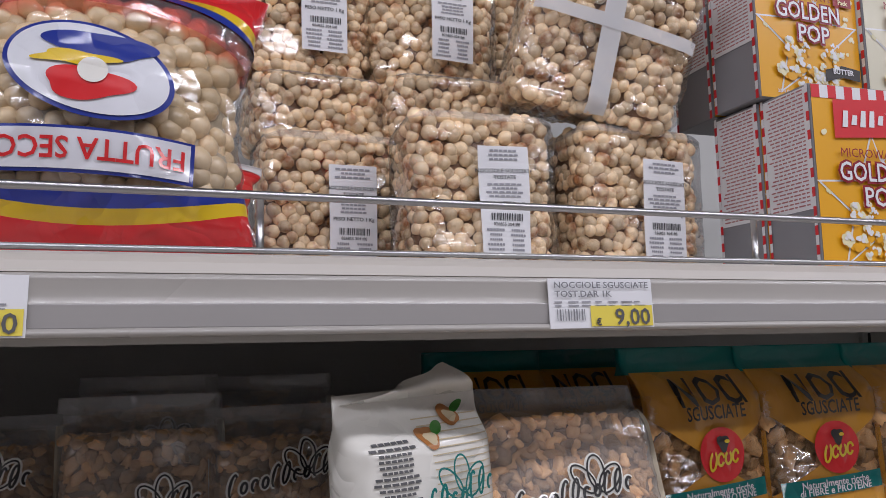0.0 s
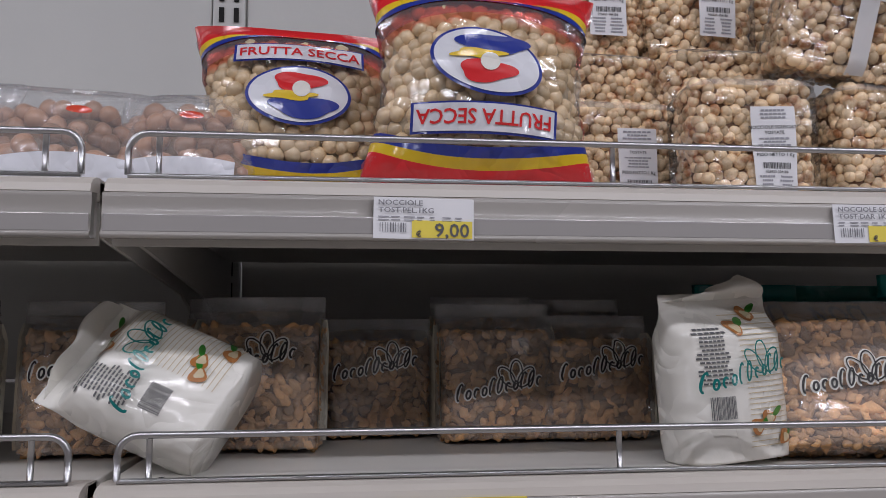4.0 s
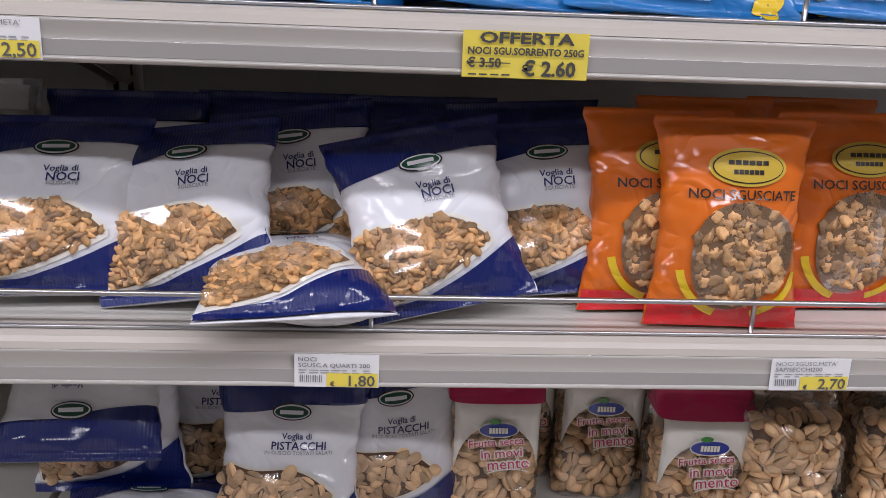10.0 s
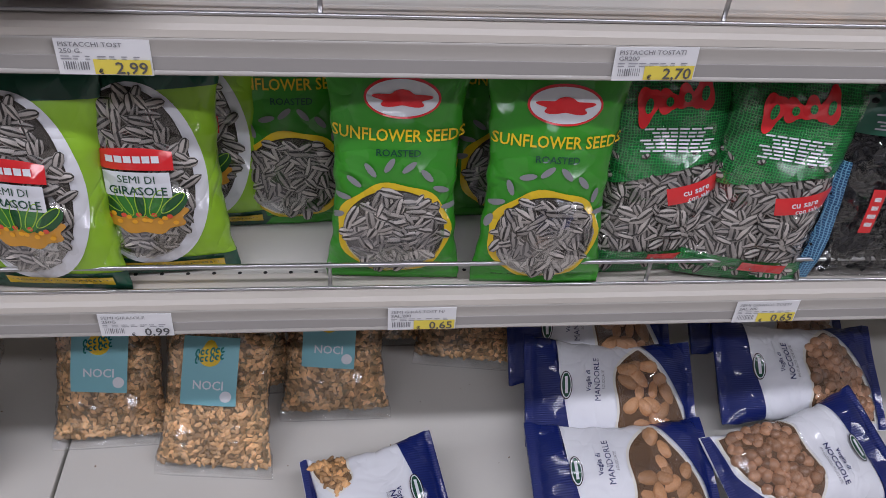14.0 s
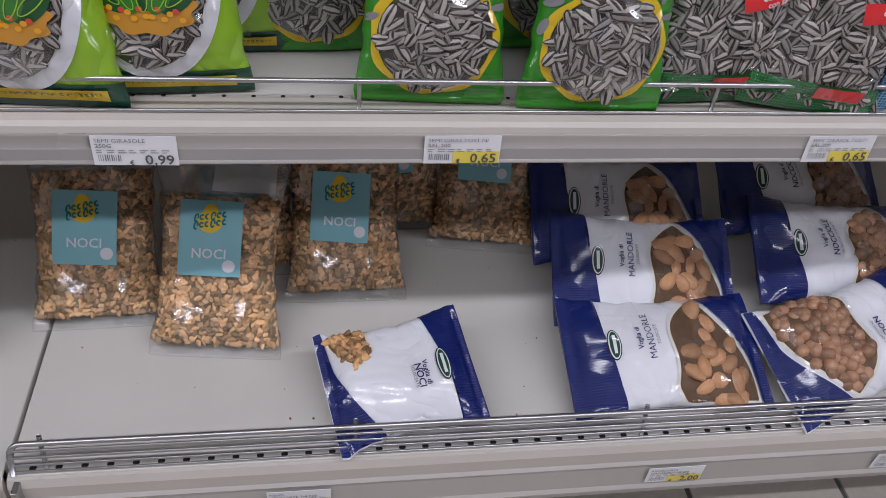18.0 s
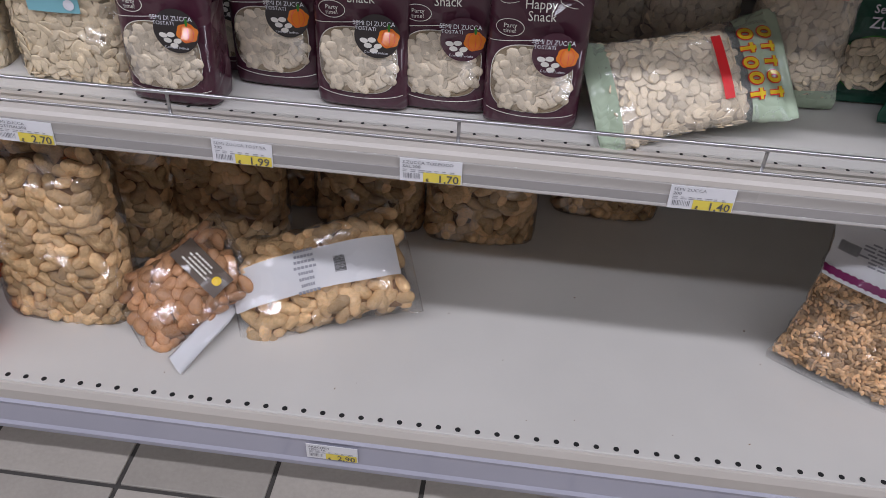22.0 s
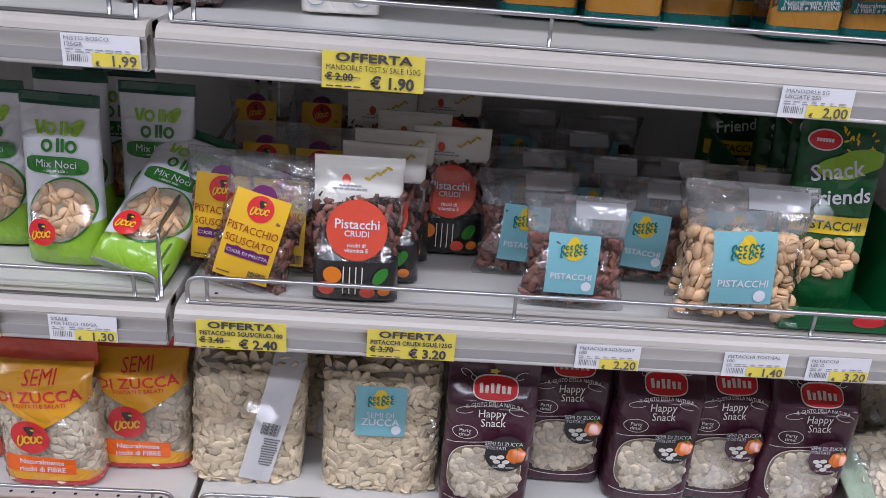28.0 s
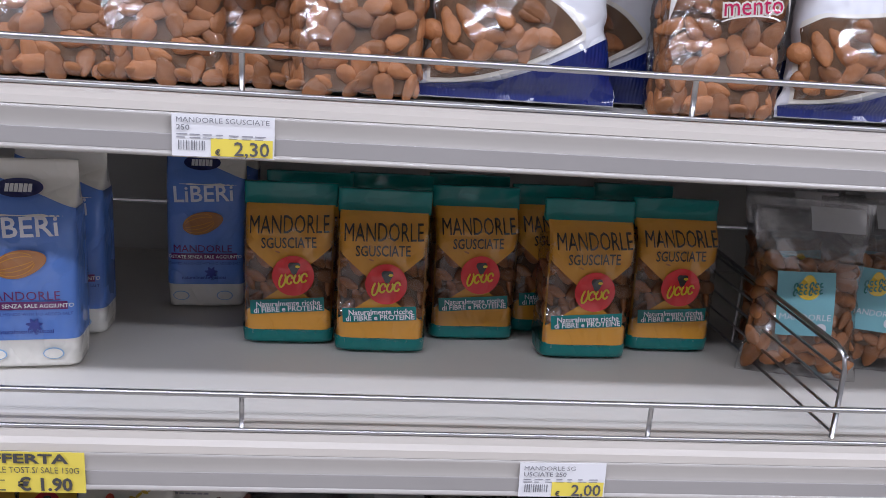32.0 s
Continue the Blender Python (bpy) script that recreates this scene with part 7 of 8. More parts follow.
def pistacchi_bag(seed):
    g = bag_thing("pistachio_bag", "white topped pistachio bag with red dot and dark floral foot", "red dot pistachio bags")
    W, H, D = 0.084, 0.14, 0.04
    b = Bag(g, W, H, D, "pouch", seed, 0.003, 0.04, 3.0)
    b.shell("bag", "black_film")
    b.fill("red_nut", lambda x, z: H * 0.34 < z < H * 0.74, 0.9)
    b.shell("film", "film", 0.004, H * 0.3, H * 0.76, 48, 8)
    b.shell("header", "warm_white", 0.0016, H * 0.72, H, 48, 6, edge=(lambda u: 0.008 * u, lambda u: 0 * u))
    for k in range(5):
        b.ellipse("sprig_print", 0.008 + 0.005 * k, H * (0.86 + 0.018 * k), 0.0035, 0.0014, "gold", 0.0024, n=10, rings=2, turn=40 if k % 2 else -20)
    b.ellipse("dot", 0, H * 0.52, 0.029, 0.029, "coral", 0.0068)
    b.letter("Pistacchi", 0, H * 0.565, 0.0125, "white", 0.0076)
    b.letter("CRUDI", 0, H * 0.5, 0.008, "white", 0.0076)
    b.letter("ricchi di", 0, H * 0.42, 0.0055, "white", 0.0076)
    b.letter("vitamina E", 0, H * 0.385, 0.0055, "white", 0.0076)
    b.ellipse("logo_mark", -0.012, H * 0.85, 0.004, 0.005, "coral", 0.0026)
    b.lines(-0.008, H * 0.8, 0.034, 0.006, 2, "grey_ink", 0.0026)
    for cx, cz, rr, mt, tn in ((-0.022, 0.2, 0.009, "pumpkin_skin", 0), (0.024, 0.2, 0.0095, "leaf", 50), (-0.028, 0.1, 0.008, "coral", 0), (0.012, 0.08, 0.0075, "coral", 0), (0.028, 0.09, 0.006, "pumpkin_skin", 0)):
        b.ellipse("fruit_print", cx, H * cz, rr, rr * (0.6 if mt == "leaf" else 0.9), mt, 0.0035, turn=tn, n=18, rings=2)
    for k in range(4):
        b.rect("stalk_print", -0.012 + k * 0.006, -0.011 + k * 0.006, H * 0.06, H * 0.26, "cream_film", 0.003, 1, 4)
    return g


def yellow_pistachio(seed):
    g = bag_thing("pistachio_bag", "clear bag of shelled pistachios with a yellow label", "yellow label pistachio bags")
    W, H, D = 0.085, 0.124, 0.03
    b = Bag(g, W, H, D, "pillow", seed, 0.003, 0.05)
    b.fill_round("red_nut", 0.9, 0.85, z0=H * 0.06, z1=H * 0.66)
    b.shell("film", "film", 0.0012)
    b.shell("clear_top", "film_hazy", 0.001, H * 0.74, H, 56, 8)
    b.ellipse("purple_dot", -0.004, H * 0.8, 0.0122, 0.01, "purple", 0.0036)
    b.rect("sticker", -0.03, 0.023, H * 0.1, H * 0.81, "marigold_card", 0.0042, 8, 10)
    bird_logo(b, -0.003, H * 0.7, 0.0126, 0.005)
    b.letter("PISTACCHIO", -0.004, H * 0.525, 0.0107, "maroon_ink", 0.005, 0, 0.82, fat=0.0)
    b.letter("SGUSCIATO", -0.004, H * 0.425, 0.0107, "maroon_ink", 0.005, 0, 0.82, fat=0.0)
    b.rect("band", -0.024, 0.018, H * 0.29, H * 0.37, "purple", 0.005, 8, 2, top=lambda u: 0.001 * np.sin(9 * u))
    b.letter("CUOR DI FRUTTA", -0.003, H * 0.33, 0.005, "white", 0.0056, fat=0.0)
    b.bars(0.012, H * 0.16, 0.018, 0.01, "ink", 0.005)
    b.lines(-0.02, H * 0.14, 0.014, 0.003, 1, "ink", 0.005)
    return g


def nut_mix_bag(seed, word="Mix Noci"):
    g = bag_thing("nut_bag", "white and green pouch of %s with an oval window" % ("mixed nuts" if word == "Mix Noci" else "pistachios"), "white and green nut pouches")
    W, H, D = 0.078, 0.17, 0.04
    b = Bag(g, W, H, D, "pouch", seed, 0.0025, 0.05)
    b.shell("bag", "white")
    b.shell("header", "dark_green", 0.0009, H * 0.93, H, 48, 3)
    b.shell("foot_band", "lime", 0.0009, 0, H * 0.2, 48, 4, edge=(lambda u: 0 * u, lambda u: 0.014 * u))
    for row, mat, n0 in ((0, "lime", 4), (1, "leaf", 3)):
        for i in range(n0):
            x, z = -0.018 + 0.0115 * i + 0.008 * row, H * (0.81 - 0.095 * row)
            if i % 2 == row:
                b.rect("logo_stem", x - 0.0016, x + 0.0016, z - 0.0065, z + 0.0065, mat, 0.002, 1, 4, turn=0 if i else 14)
                b.rect("logo_stem", x + 0.003, x + 0.006, z - 0.0065, z + 0.0065, mat, 0.002, 1, 4, turn=0 if i else -14)
            else:
                b.ring("logo_stroke", x + 0.001, z - 0.001, 0.0042, 0.0048, 0.0028, mat, 0.002)
    b.ellipse("logo_leaf", 0.021, H * 0.825, 0.0045, 0.007, "lime", 0.0021, n=16, rings=2, turn=-30)
    b.ellipse("name_plate", 0, H * 0.6, 0.03, 0.0085, "leaf", 0.002, lambda a: 1 / max(abs(math.cos(a)) ** 4 + abs(math.sin(a)) ** 4, 0.3) ** 0.25)
    b.letter(word, 0, H * 0.61, 0.0105, "white", 0.0028)
    b.letter("- senza sale -", 0, H * 0.572, 0.0045, "white", 0.0028)
    wob = lambda a: 1 + 0.25 * math.cos(a - 0.7) ** 2
    b.ellipse("window_edge", 0.004, H * 0.34, 0.028, 0.03, "leaf", 0.002, wob)
    b.ellipse("window", 0.004, H * 0.34, 0.0262, 0.0282, "core_pale", 0.0025, wob)
    b.layer = 0.003
    b.fill("pistachio", lambda x, z: math.hypot((x - 0.004) / 0.026, (z - H * 0.34) / 0.028) < 0.95, 0.95)
    b.ellipse("window_film", 0.004, H * 0.34, 0.0262, 0.0282, "film", b.layer, wob)
    bird_logo(b, -0.012, H * 0.22, 0.0135, b.layer + 0.001)
    return g


def green_snack_bag(seed):
    g = bag_thing("pistachio_bag", "dark green tall pouch of pistachios with yellow band", "green pistachio pouches")
    W, H, D = 0.085, 0.2, 0.04
    b = Bag(g, W, H, D, "pouch", seed, 0.0025, 0.05)
    b.shell("bag", "dark_leaf")
    b.ellipse("logo_edge", -0.02, H * 0.885, 0.0165, 0.0105, "white", 0.0015)
    b.ellipse("logo", -0.02, H * 0.885, 0.015, 0.009, "red", 0.002)
    b.lines(-0.02, H * 0.885, 0.02, 0.007, 1, "white", 0.0026, "logo_stroke")
    rnd = random.Random(seed)
    for k in range(16):
        b.ellipse("seed_print", rnd.uniform(-0.004, 0.036), H * rnd.uniform(0.83, 0.95), 0.0028, 0.0011, "yellow_film", 0.0015, n=8, rings=2, turn=rnd.uniform(0, 180))
    b.letter("Snack", -0.004, H * 0.745, 0.022, "white", 0.002, 12)
    b.letter("Friends", 0.003, H * 0.62, 0.021, "white", 0.002, 8)
    b.rect("yellow_band", -0.038, 0.038, H * 0.43, H * 0.52, "yellow_film", 0.002, 8, 3)
    b.letter("PISTACCHI", 0, H * 0.475, 0.0125, "dark_green", 0.0028)
    b.layer = 0.002
    b.fill("pistachio", lambda x, z: math.hypot(x / 0.034, (z - H * 0.3) / 0.02) < 1, 0.9)
    b.ellipse("green_swirl", 0.01, H * 0.78, 0.03, 0.014, "lime", 0.0016, wobble((2, 0.3, 0)))
    return g


def green_zucca_bag(seed):
    g = bag_thing("pumpkin_seed_bag", "dark green pumpkin seed bag with round window and red logo", "dark green seed bags")
    W, H, D = 0.1, 0.175, 0.035
    b = Bag(g, W, H, D, "pillow", seed, 0.003, 0.05)
    b.shell("bag", "dark_green")
    b.ellipse("lime_blob", -0.01, H * 0.84, 0.035, 0.024, "leaf", 0.0012)
    b.rect("logo", -0.016, 0.032, H * 0.77, H * 0.84, "red", 0.002, 6, 2)
    b.lines(0.008, H * 0.805, 0.038, 0.008, 1, "white", 0.0027, "logo_stroke")
    b.letter("Semi", 0.004, H * 0.6, 0.0125, "white", 0.0018)
    b.letter("Zucca", 0.012, H * 0.52, 0.0165, "white", 0.0018)
    cx, cz = 0.004, H * 0.27
    b.ellipse("window_edge", cx, cz, 0.034, 0.031, "leaf", 0.0018)
    b.ellipse("window", cx, cz, 0.0325, 0.0295, "core_pale", 0.0023)
    b.layer = 0.0028
    b.fill("pumpkin", lambda x, z: math.hypot((x - cx) / 0.0325, (z - cz) / 0.0295) < 0.92, 0.95)
    b.ellipse("window_film", cx, cz, 0.0325, 0.0295, "film", b.layer)
    return g


def sage_bag(seed):
    g = bag_thing("pumpkin_seed_bag", "pale sage green film bag of pumpkin seeds with yellow lettering", "sage green seed bags")
    W, H, D = 0.115, 0.2, 0.05
    b = Bag(g, W, H, D, "pillow", seed, 0.004, 0.05)
    b.fill_round("pumpkin", 1.0, 0.85, z0=H * 0.1, z1=H * 0.72, core="core_pale")
    b.shell("film", "film_hazy", 0.0015)
    b.shell("foot_band", "sage", 0.0025, 0, H * 0.12, 48, 3)
    b.shell("header", "sage", 0.0025, H * 0.76, H, 48, 4)
    for r, zz in enumerate((0.9, 0.79)):
        for mat, wide, lift in (("red", 0.0058, 0.0045), ("yellow_film", 0.0036, 0.0052)):
            for i in range(5):
                x, up = -0.032 + i * 0.0155, 0.0015 * math.sin(2 * i + r)
                if i in (0, 3) or (r == 1 and i == 2):
                    b.ring("logo_stroke", x, H * zz + up, 0.0042, 0.0062, wide, mat, lift, -8)
                else:
                    b.rect("logo_stem", x - wide / 2, x + wide / 2, H * zz - 0.0085, H * zz + 0.0085, mat, lift, 1, 4)
                    b.rect("logo_arm", x - 0.0055, x + 0.0055, H * zz + 0.004 - wide / 2, H * zz + 0.004 + wide / 2, mat, lift, 4, 1)
    b.rect("red_flash", -0.035, 0.03, H * 0.62, H * 0.67, "red", 0.0045, 6, 2)
    return g


def berry_tub(seed):
    g = thing("berry_pack", "clear plastic tray of dark dried berries with a white fruit label", "snack tray", "dried berry trays")
    W, H, D = 0.1, 0.1, 0.045
    b = Bag(g, W, H, D, "brick", seed, 0.0015)
    b.fill_round("berry", 1.0, 0.95, core="berry")
    b.shell("tray", "film", 0.0015)
    b.rect("sticker", -0.034, 0.034, H * 0.36, H * 0.94, "paper", 0.003, 6, 6)
    rnd = random.Random(seed)
    for k in range(6):
        a = math.radians(200 - 44 * k)
        b.ellipse("leaf_print", 0.019 * math.cos(a), H * 0.71 + 0.009 * math.sin(a), 0.009, 0.0035, "leaf" if k % 2 else "lime", 0.0034 + k * 0.0001, n=12, rings=2, turn=math.degrees(a))
    for k in range(16):
        a, q = k * 2.4, 0.0042 * math.sqrt(k)
        b.ellipse("fruit_print", q * math.cos(a), H * 0.7 + 0.62 * q * math.sin(a), 0.0036, 0.0034, ("red", "grape", "black_film", "coral", "navy")[k % 5], 0.0042 + k * 0.00012, n=12, rings=2)
    b.lines(0.0, H * 0.885, 0.034, 0.004, 1, "leaf", 0.0038)
    b.lines(0.01, H * 0.42, 0.03, 0.004, 1, "grey_ink", 0.0036)
    return g


def pale_pouch(seed):
    g = bag_thing("snack_pouch", "crinkled clear pouch of brown dried fruit with white print", "crinkled clear pouches")
    W, H, D = 0.12, 0.1, 0.045
    b = Bag(g, W, H, D, "pillow", seed, 0.006, 0.06)
    b.fill_round("brown_hazel", 1.0, 0.95, z0=H * 0.1, z1=H * 0.75, core="core")
    b.shell("film", "film_hazy", 0.002)
    b.rect("white_print", -W * 0.4, W * 0.4, H * 0.08, H * 0.24, "white", 0.0045, 8, 3)
    b.ellipse("red_mark", W * 0.1, H * 0.6, 0.009, 0.004, "coral", 0.0026)
    return g


def display_tray():
    """An open dark green carton tray with a low front."""
    g = thing("display_tray", "dark green open carton display tray with a red oval", "display tray")
    w, d = 0.125, 0.28
    box("base", 0, w, 0, d, 0, 0.003, "carton_forest", g)
    box("front_panel", 0, w, 0, 0.003, 0.003, 0.024, "carton_forest", g, 0.0005)
    for nm, x in (("left_side", 0.0), ("right_side", w - 0.003)):
        vv = [(x + dx, y, z) for dx in (0, 0.003) for y, z in ((0.0035, 0.003), (d, 0.003), (d, 0.12), (0.07, 0.1), (0.05, 0.075), (0.0035, 0.024))]
        piece(nm, mesh_from(nm, vv, [tuple(range(6)), tuple(range(11, 5, -1))] + [(k, 6 + k, 6 + (k + 1) % 6, (k + 1) % 6) for k in range(6)], "carton_forest", False), g)
    v = [(0.09 + 0.017 * math.cos(a), -0.0008, 0.0125 + 0.0065 * math.sin(a)) for a in np.linspace(0, 2 * math.pi, 24, endpoint=False)]
    piece("logo", mesh_from("logo", v, [tuple(range(24))], "carton_red", False), g)
    return g

# ---- price labels along the shelf edges ----
Z1, Z2, Z3, Z4, Z5, Z6 = LEVELS
DROP = 0.0127
for x, z, words, price, yellow in (
    (0.166, Z6, ("NOCCIOLE", "TOST.PEL.1KG"), "9,00", True), (0.471, Z6, ("NOCCIOLE SGUSCIATE", "TOST.DAR 1K"), "9,00", True), (0.735, Z6, ("POPCORN", "MICRO.BURRO 90X3"), "2,20", True),
    (0.05, Z4, ("NOCI SGUSC.META'", "200GR"), "2,50", True), (0.27, Z3, ("NOCI", "SGUSC.A QUARTI 200"), "1,80", True), (0.635, Z3, ("NOCI SGUSC.META'", "SAP/SECCHI200"), "2,70", True),
    (0.147, Z2, ("PISTACCHI TOST", "250 G."), "2,99", True), (0.539, Z2, ("PISTACCHI TOSTATI", "GR200"), "2,70", True),
    (0.123, Z1, ("SEMI GIRASOLE", "250G"), "0,99", False), (0.378, Z1, ("SEMI GIRAS.TOST.N/", "SAL.200"), "0,65", True), (0.712, Z1, ("SEMI GIRASOL.TOST/", "SAL.200"), "0,65", True),
    (-0.102, Z1, ("SEMI DI ZUCCA", "GR.200"), "1,40", True), (-0.416, Z1, ("SEMI ZUCCA", "200"), "1,40", True), (-0.684, Z1, ("S.ZUCCA TOS.POCO", "SAL.200"), "1,70", True),
    (-0.878, Z1, ("SEMI ZUCCA TOST/SA", "200"), "1,99", True), (-1.111, Z1, ("SEMI ZUCCA", "TOST/SAL500"), "2,70", True), (-1.354, Z1, ("SEMI DI ZUCCA", "200 G."), "2,20", True), (-1.553, Z1, ("SEMI ZUCCA", "GR.25"), "2,00", True),
    (-0.862, Z2, ("PISTACCHI SGUSCIAT", "100"), "2,20", True), (-0.716, Z2, ("PISTACCHI TOST/SAL", "100"), "1,40", True), (-0.632, Z2, ("PISTACCHI", "120 G."), "3,20", True), (-1.362, Z2, ("S/SALE", "MIX NOCI 150GR"), "1,30", True),
    (-0.725, Z3, ("MANDORLE SG", "USCIATE 250"), "2,00", True), (-1.321, Z3, ("MISTO BOSCO", "125GR"), "1,99", True), (-0.964, Z4, ("MANDORLE SGUSCIATE", "250"), "2,30", True),
):
    price_card(x, z - DROP, words, price, yellow, -0.0075, lean=-3, tilt=random.Random(x).uniform(-1.2, 1.2))
for x, words, price in ((0.236, ("NOCI", "SGUSCIATE 1/4 500"), "4,50"), (0.633, ("MANDORLE", "C/GUSCIO GR400"), "2,00"), (0.899, ("NOCCIOLE", "GUSCIO"), "2,40"), (-0.782, ("ARACHIDI", "TOST.1K"), "2,90"), (-1.638, ("ARACHIDI", "TOSTATE"), "3,00")):
    price_card(x, DECK - 0.034, words, price, True, -0.1015)
offer_card(0.176, Z5 - 0.0108, "NOCI SGUSCIATE 250G", "3.20", "2.99")
offer_card(0.385, Z4 - 0.0108, "NOCI SGU.SORRENTO 250G", "3.50", "2.60")
offer_card(-1.225, Z2 - 0.0085, "PISTACCHIO SGUS/CRUD.100", "3.40", "2.40")
offer_card(-1.064, Z2 - 0.0085, "PISTACCHI CRUDI SGUS.125G", "3.70", "3.20")
offer_card(-1.492, Z2 - 0.0085, "MANDORLE 100", "2.50", "1.90")
offer_card(-1.111, Z3 - 0.0108, "MANDORLE TOST.S/ SALE 150G", "2.00", "1.90")


def put(make, x, yf, z, rz=0, lean=0, roll=0, *args, depth=0.05):
    """Stand a pack with its foot's front at yf; lean: degrees backwards; roll: to its right."""
    return stock(make, pose(x, yf + depth / 2, z + 0.001, -lean, roll, rz), *args)


def lay(make, x, y, z, lean, spin, rz, height, *args):
    """Lay a pack with its middle at x, y, z: spun in its own plane (top to the right: plus), leaning back, then turned."""
    m = Matrix.Translation((x, y, z)) @ pose(0, 0, 0, 0, 0, rz) @ pose(0, 0, 0, -lean) @ pose(0, 0, 0, 0, spin, 0) @ Matrix.Translation((0, 0, -height / 2))
    return stock(make, m, *args)


# ---- top shelf: hazelnuts and popcorn ----
put(jolly_bag, 0.108, 0.1, Z6, 4, 16, 1, 11, False, depth=0.075)
put(jolly_bag, 0.244, 0.03, Z6, -3, 9, 2.5, 12, True, depth=0.075)
put(red_bag, 0.27, 0.125, Z6, 4, 38, 7, 13, depth=0.05)
for i, (x, y, dz, rz, lean, roll, s) in enumerate((
    (0.415, 0.24, 0.0, 2, 0, 0, 1), (0.512, 0.155, 0.0, -3, 2, 0, 1), (0.65, 0.16, 0.0, 2, 0, 1, 1), (0.53, 0.27, 0.0, 0, 0, 0, 0), (0.65, 0.28, 0.0, 0, 0, 0, 0),
    (0.4, 0.27, 0.185, 1, 2, 0, 1), (0.512, 0.26, 0.185, -1, 0, 1, 1), (0.64, 0.29, 0.185, 0, 0, 0, 1), (0.67, 0.24, 0.31, -4, 0, 0, 1))):
    put(hazel_brick, x, y, Z6 + dz, rz, lean, roll, 21 + i % 3, bool(s), depth=0.07)
stock(hazel_brick, pose(0.41, 0.315, Z6 + 0.128, 0, 0, 3), 31, False, 0.116, 0.057, 0.105)
stock(hazel_brick, pose(0.522, 0.29, Z6 + 0.128, 0, 0, -2), 31, False, 0.116, 0.057, 0.105)
stock(hazel_brick, pose(0.615, 0.2, Z6 + 0.142, 12, 14, -12), 33, False, 0.14, 0.13, 0.09)
for k, (x, y, row) in enumerate(((0.789, 0.066, 0), (0.9, 0.062, 0), (0.789, 0.122, 0), (0.9, 0.12, 0), (0.783, 0.112, 1), (0.894, 0.108, 1), (0.785, 0.168, 1), (1.012, 0.06, 0), (1.005, 0.106, 1))):
    stock(popcorn_box, pose(x, y, Z6 + row * 0.1445, 0, 0, (-2, 1, 0.5)[k % 3]), "butter" if x < 0.85 else "cheese")
for x, y, rz in ((-0.06, 0.08, 8), (-0.16, 0.07, -5), (-0.02, 0.16, 0), (-0.12, 0.17, 10), (0.02, 0.09, -12)):
    put(pale_pouch, x, y, Z6, rz, 25, 0, 61 + (rz > 0), depth=0.045)

# ---- fifth shelf: walnuts ----
for x, y, rz, lean, seed, wide, high in (
    (0.083, 0.12, -8, 3, 41, 0.096, 0.116), (0.176, 0.19, 2, 3, 41, 0.094, 0.1), (0.275, 0.15, 2, 4, 42, 0.096, 0.112), (0.362, 0.15, 3, 3, 43, 0.094, 0.102), (0.51, 0.018, -10, 24, 42, 0.112, 0.12),
    (-0.04, 0.11, 5, 3, 41, 0.096, 0.112), (0.28, 0.25, 0, 2, 41, 0.096, 0.122), (0.37, 0.25, 0, 2, 42, 0.096, 0.12), (0.06, 0.21, 0, 2, 43, 0.096, 0.118), (-0.15, 0.08, 0, 3, 41, 0.096, 0.112)):
    put(walnut_block, x, y, Z5, rz, lean, 0, seed, False, wide, high, depth=0.056)
put(walnut_block, 0.418, 0.02, Z5, 12, 2, -3, 44, True, depth=0.056)
lay(walnut_block, 0.02, 0.065, Z5 + 0.055, 34, -62, 4, 0.116, 44, True)
for x, y, rz, dz in ((0.645, 0.09, 3, 0), (0.745, 0.085, -4, 0), (0.84, 0.08, 2, 0), (0.55, 0.24, 0, 0), (0.64, 0.25, 0, 0), (0.74, 0.25, 0, 0)):
    put(amber_bag, x, y, Z5 + dz, rz, 3, 0, "big_walnut", "NOCI", 46, 0.105, 0.135, 0.05, depth=0.05)

# ---- fourth shelf: blue walnut bags in a heap ----
for i, (x, y, dz, rz, lean, roll) in enumerate((
    (0.108, 0.018, 0.002, 7, 51, 4), (0.258, 0.03, 0.003, -5, 53, 3), (0.415, 0.02, 0.003, 9, 56, 3), (0.548, 0.02, 0.001, -3, 47, 3), (0.7, 0.03, 0.003, 3, 51, 3), (0.03, 0.1, 0.012, 20, 52, 2), (0.84, 0.05, 0.01, 0, 50, 0),
    (0.44, 0.1, 0.05, -20, 34, -20), (0.24, 0.2, 0.0, 6, 25, 3), (0.38, 0.21, 0.0, -4, 22, -4), (0.53, 0.2, 0.0, 3, 28, 0), (0.68, 0.2, 0.0, 3, 25, 4),
    (0.3, 0.25, 0.07, 5, 40, 5), (0.45, 0.27, 0.07, -8, 42, 0), (0.6, 0.25, 0.08, 12, 45, 6))):
    put(blue_pillow, x, y, Z4 + dz, rz, lean, roll, 51 + i % 3, depth=0.03)

lay(blue_pillow, 0.338, 0.125, Z4 + 0.085, 70, 183, 2, 0.12, 54, 0.15, 0.12, 0.045)

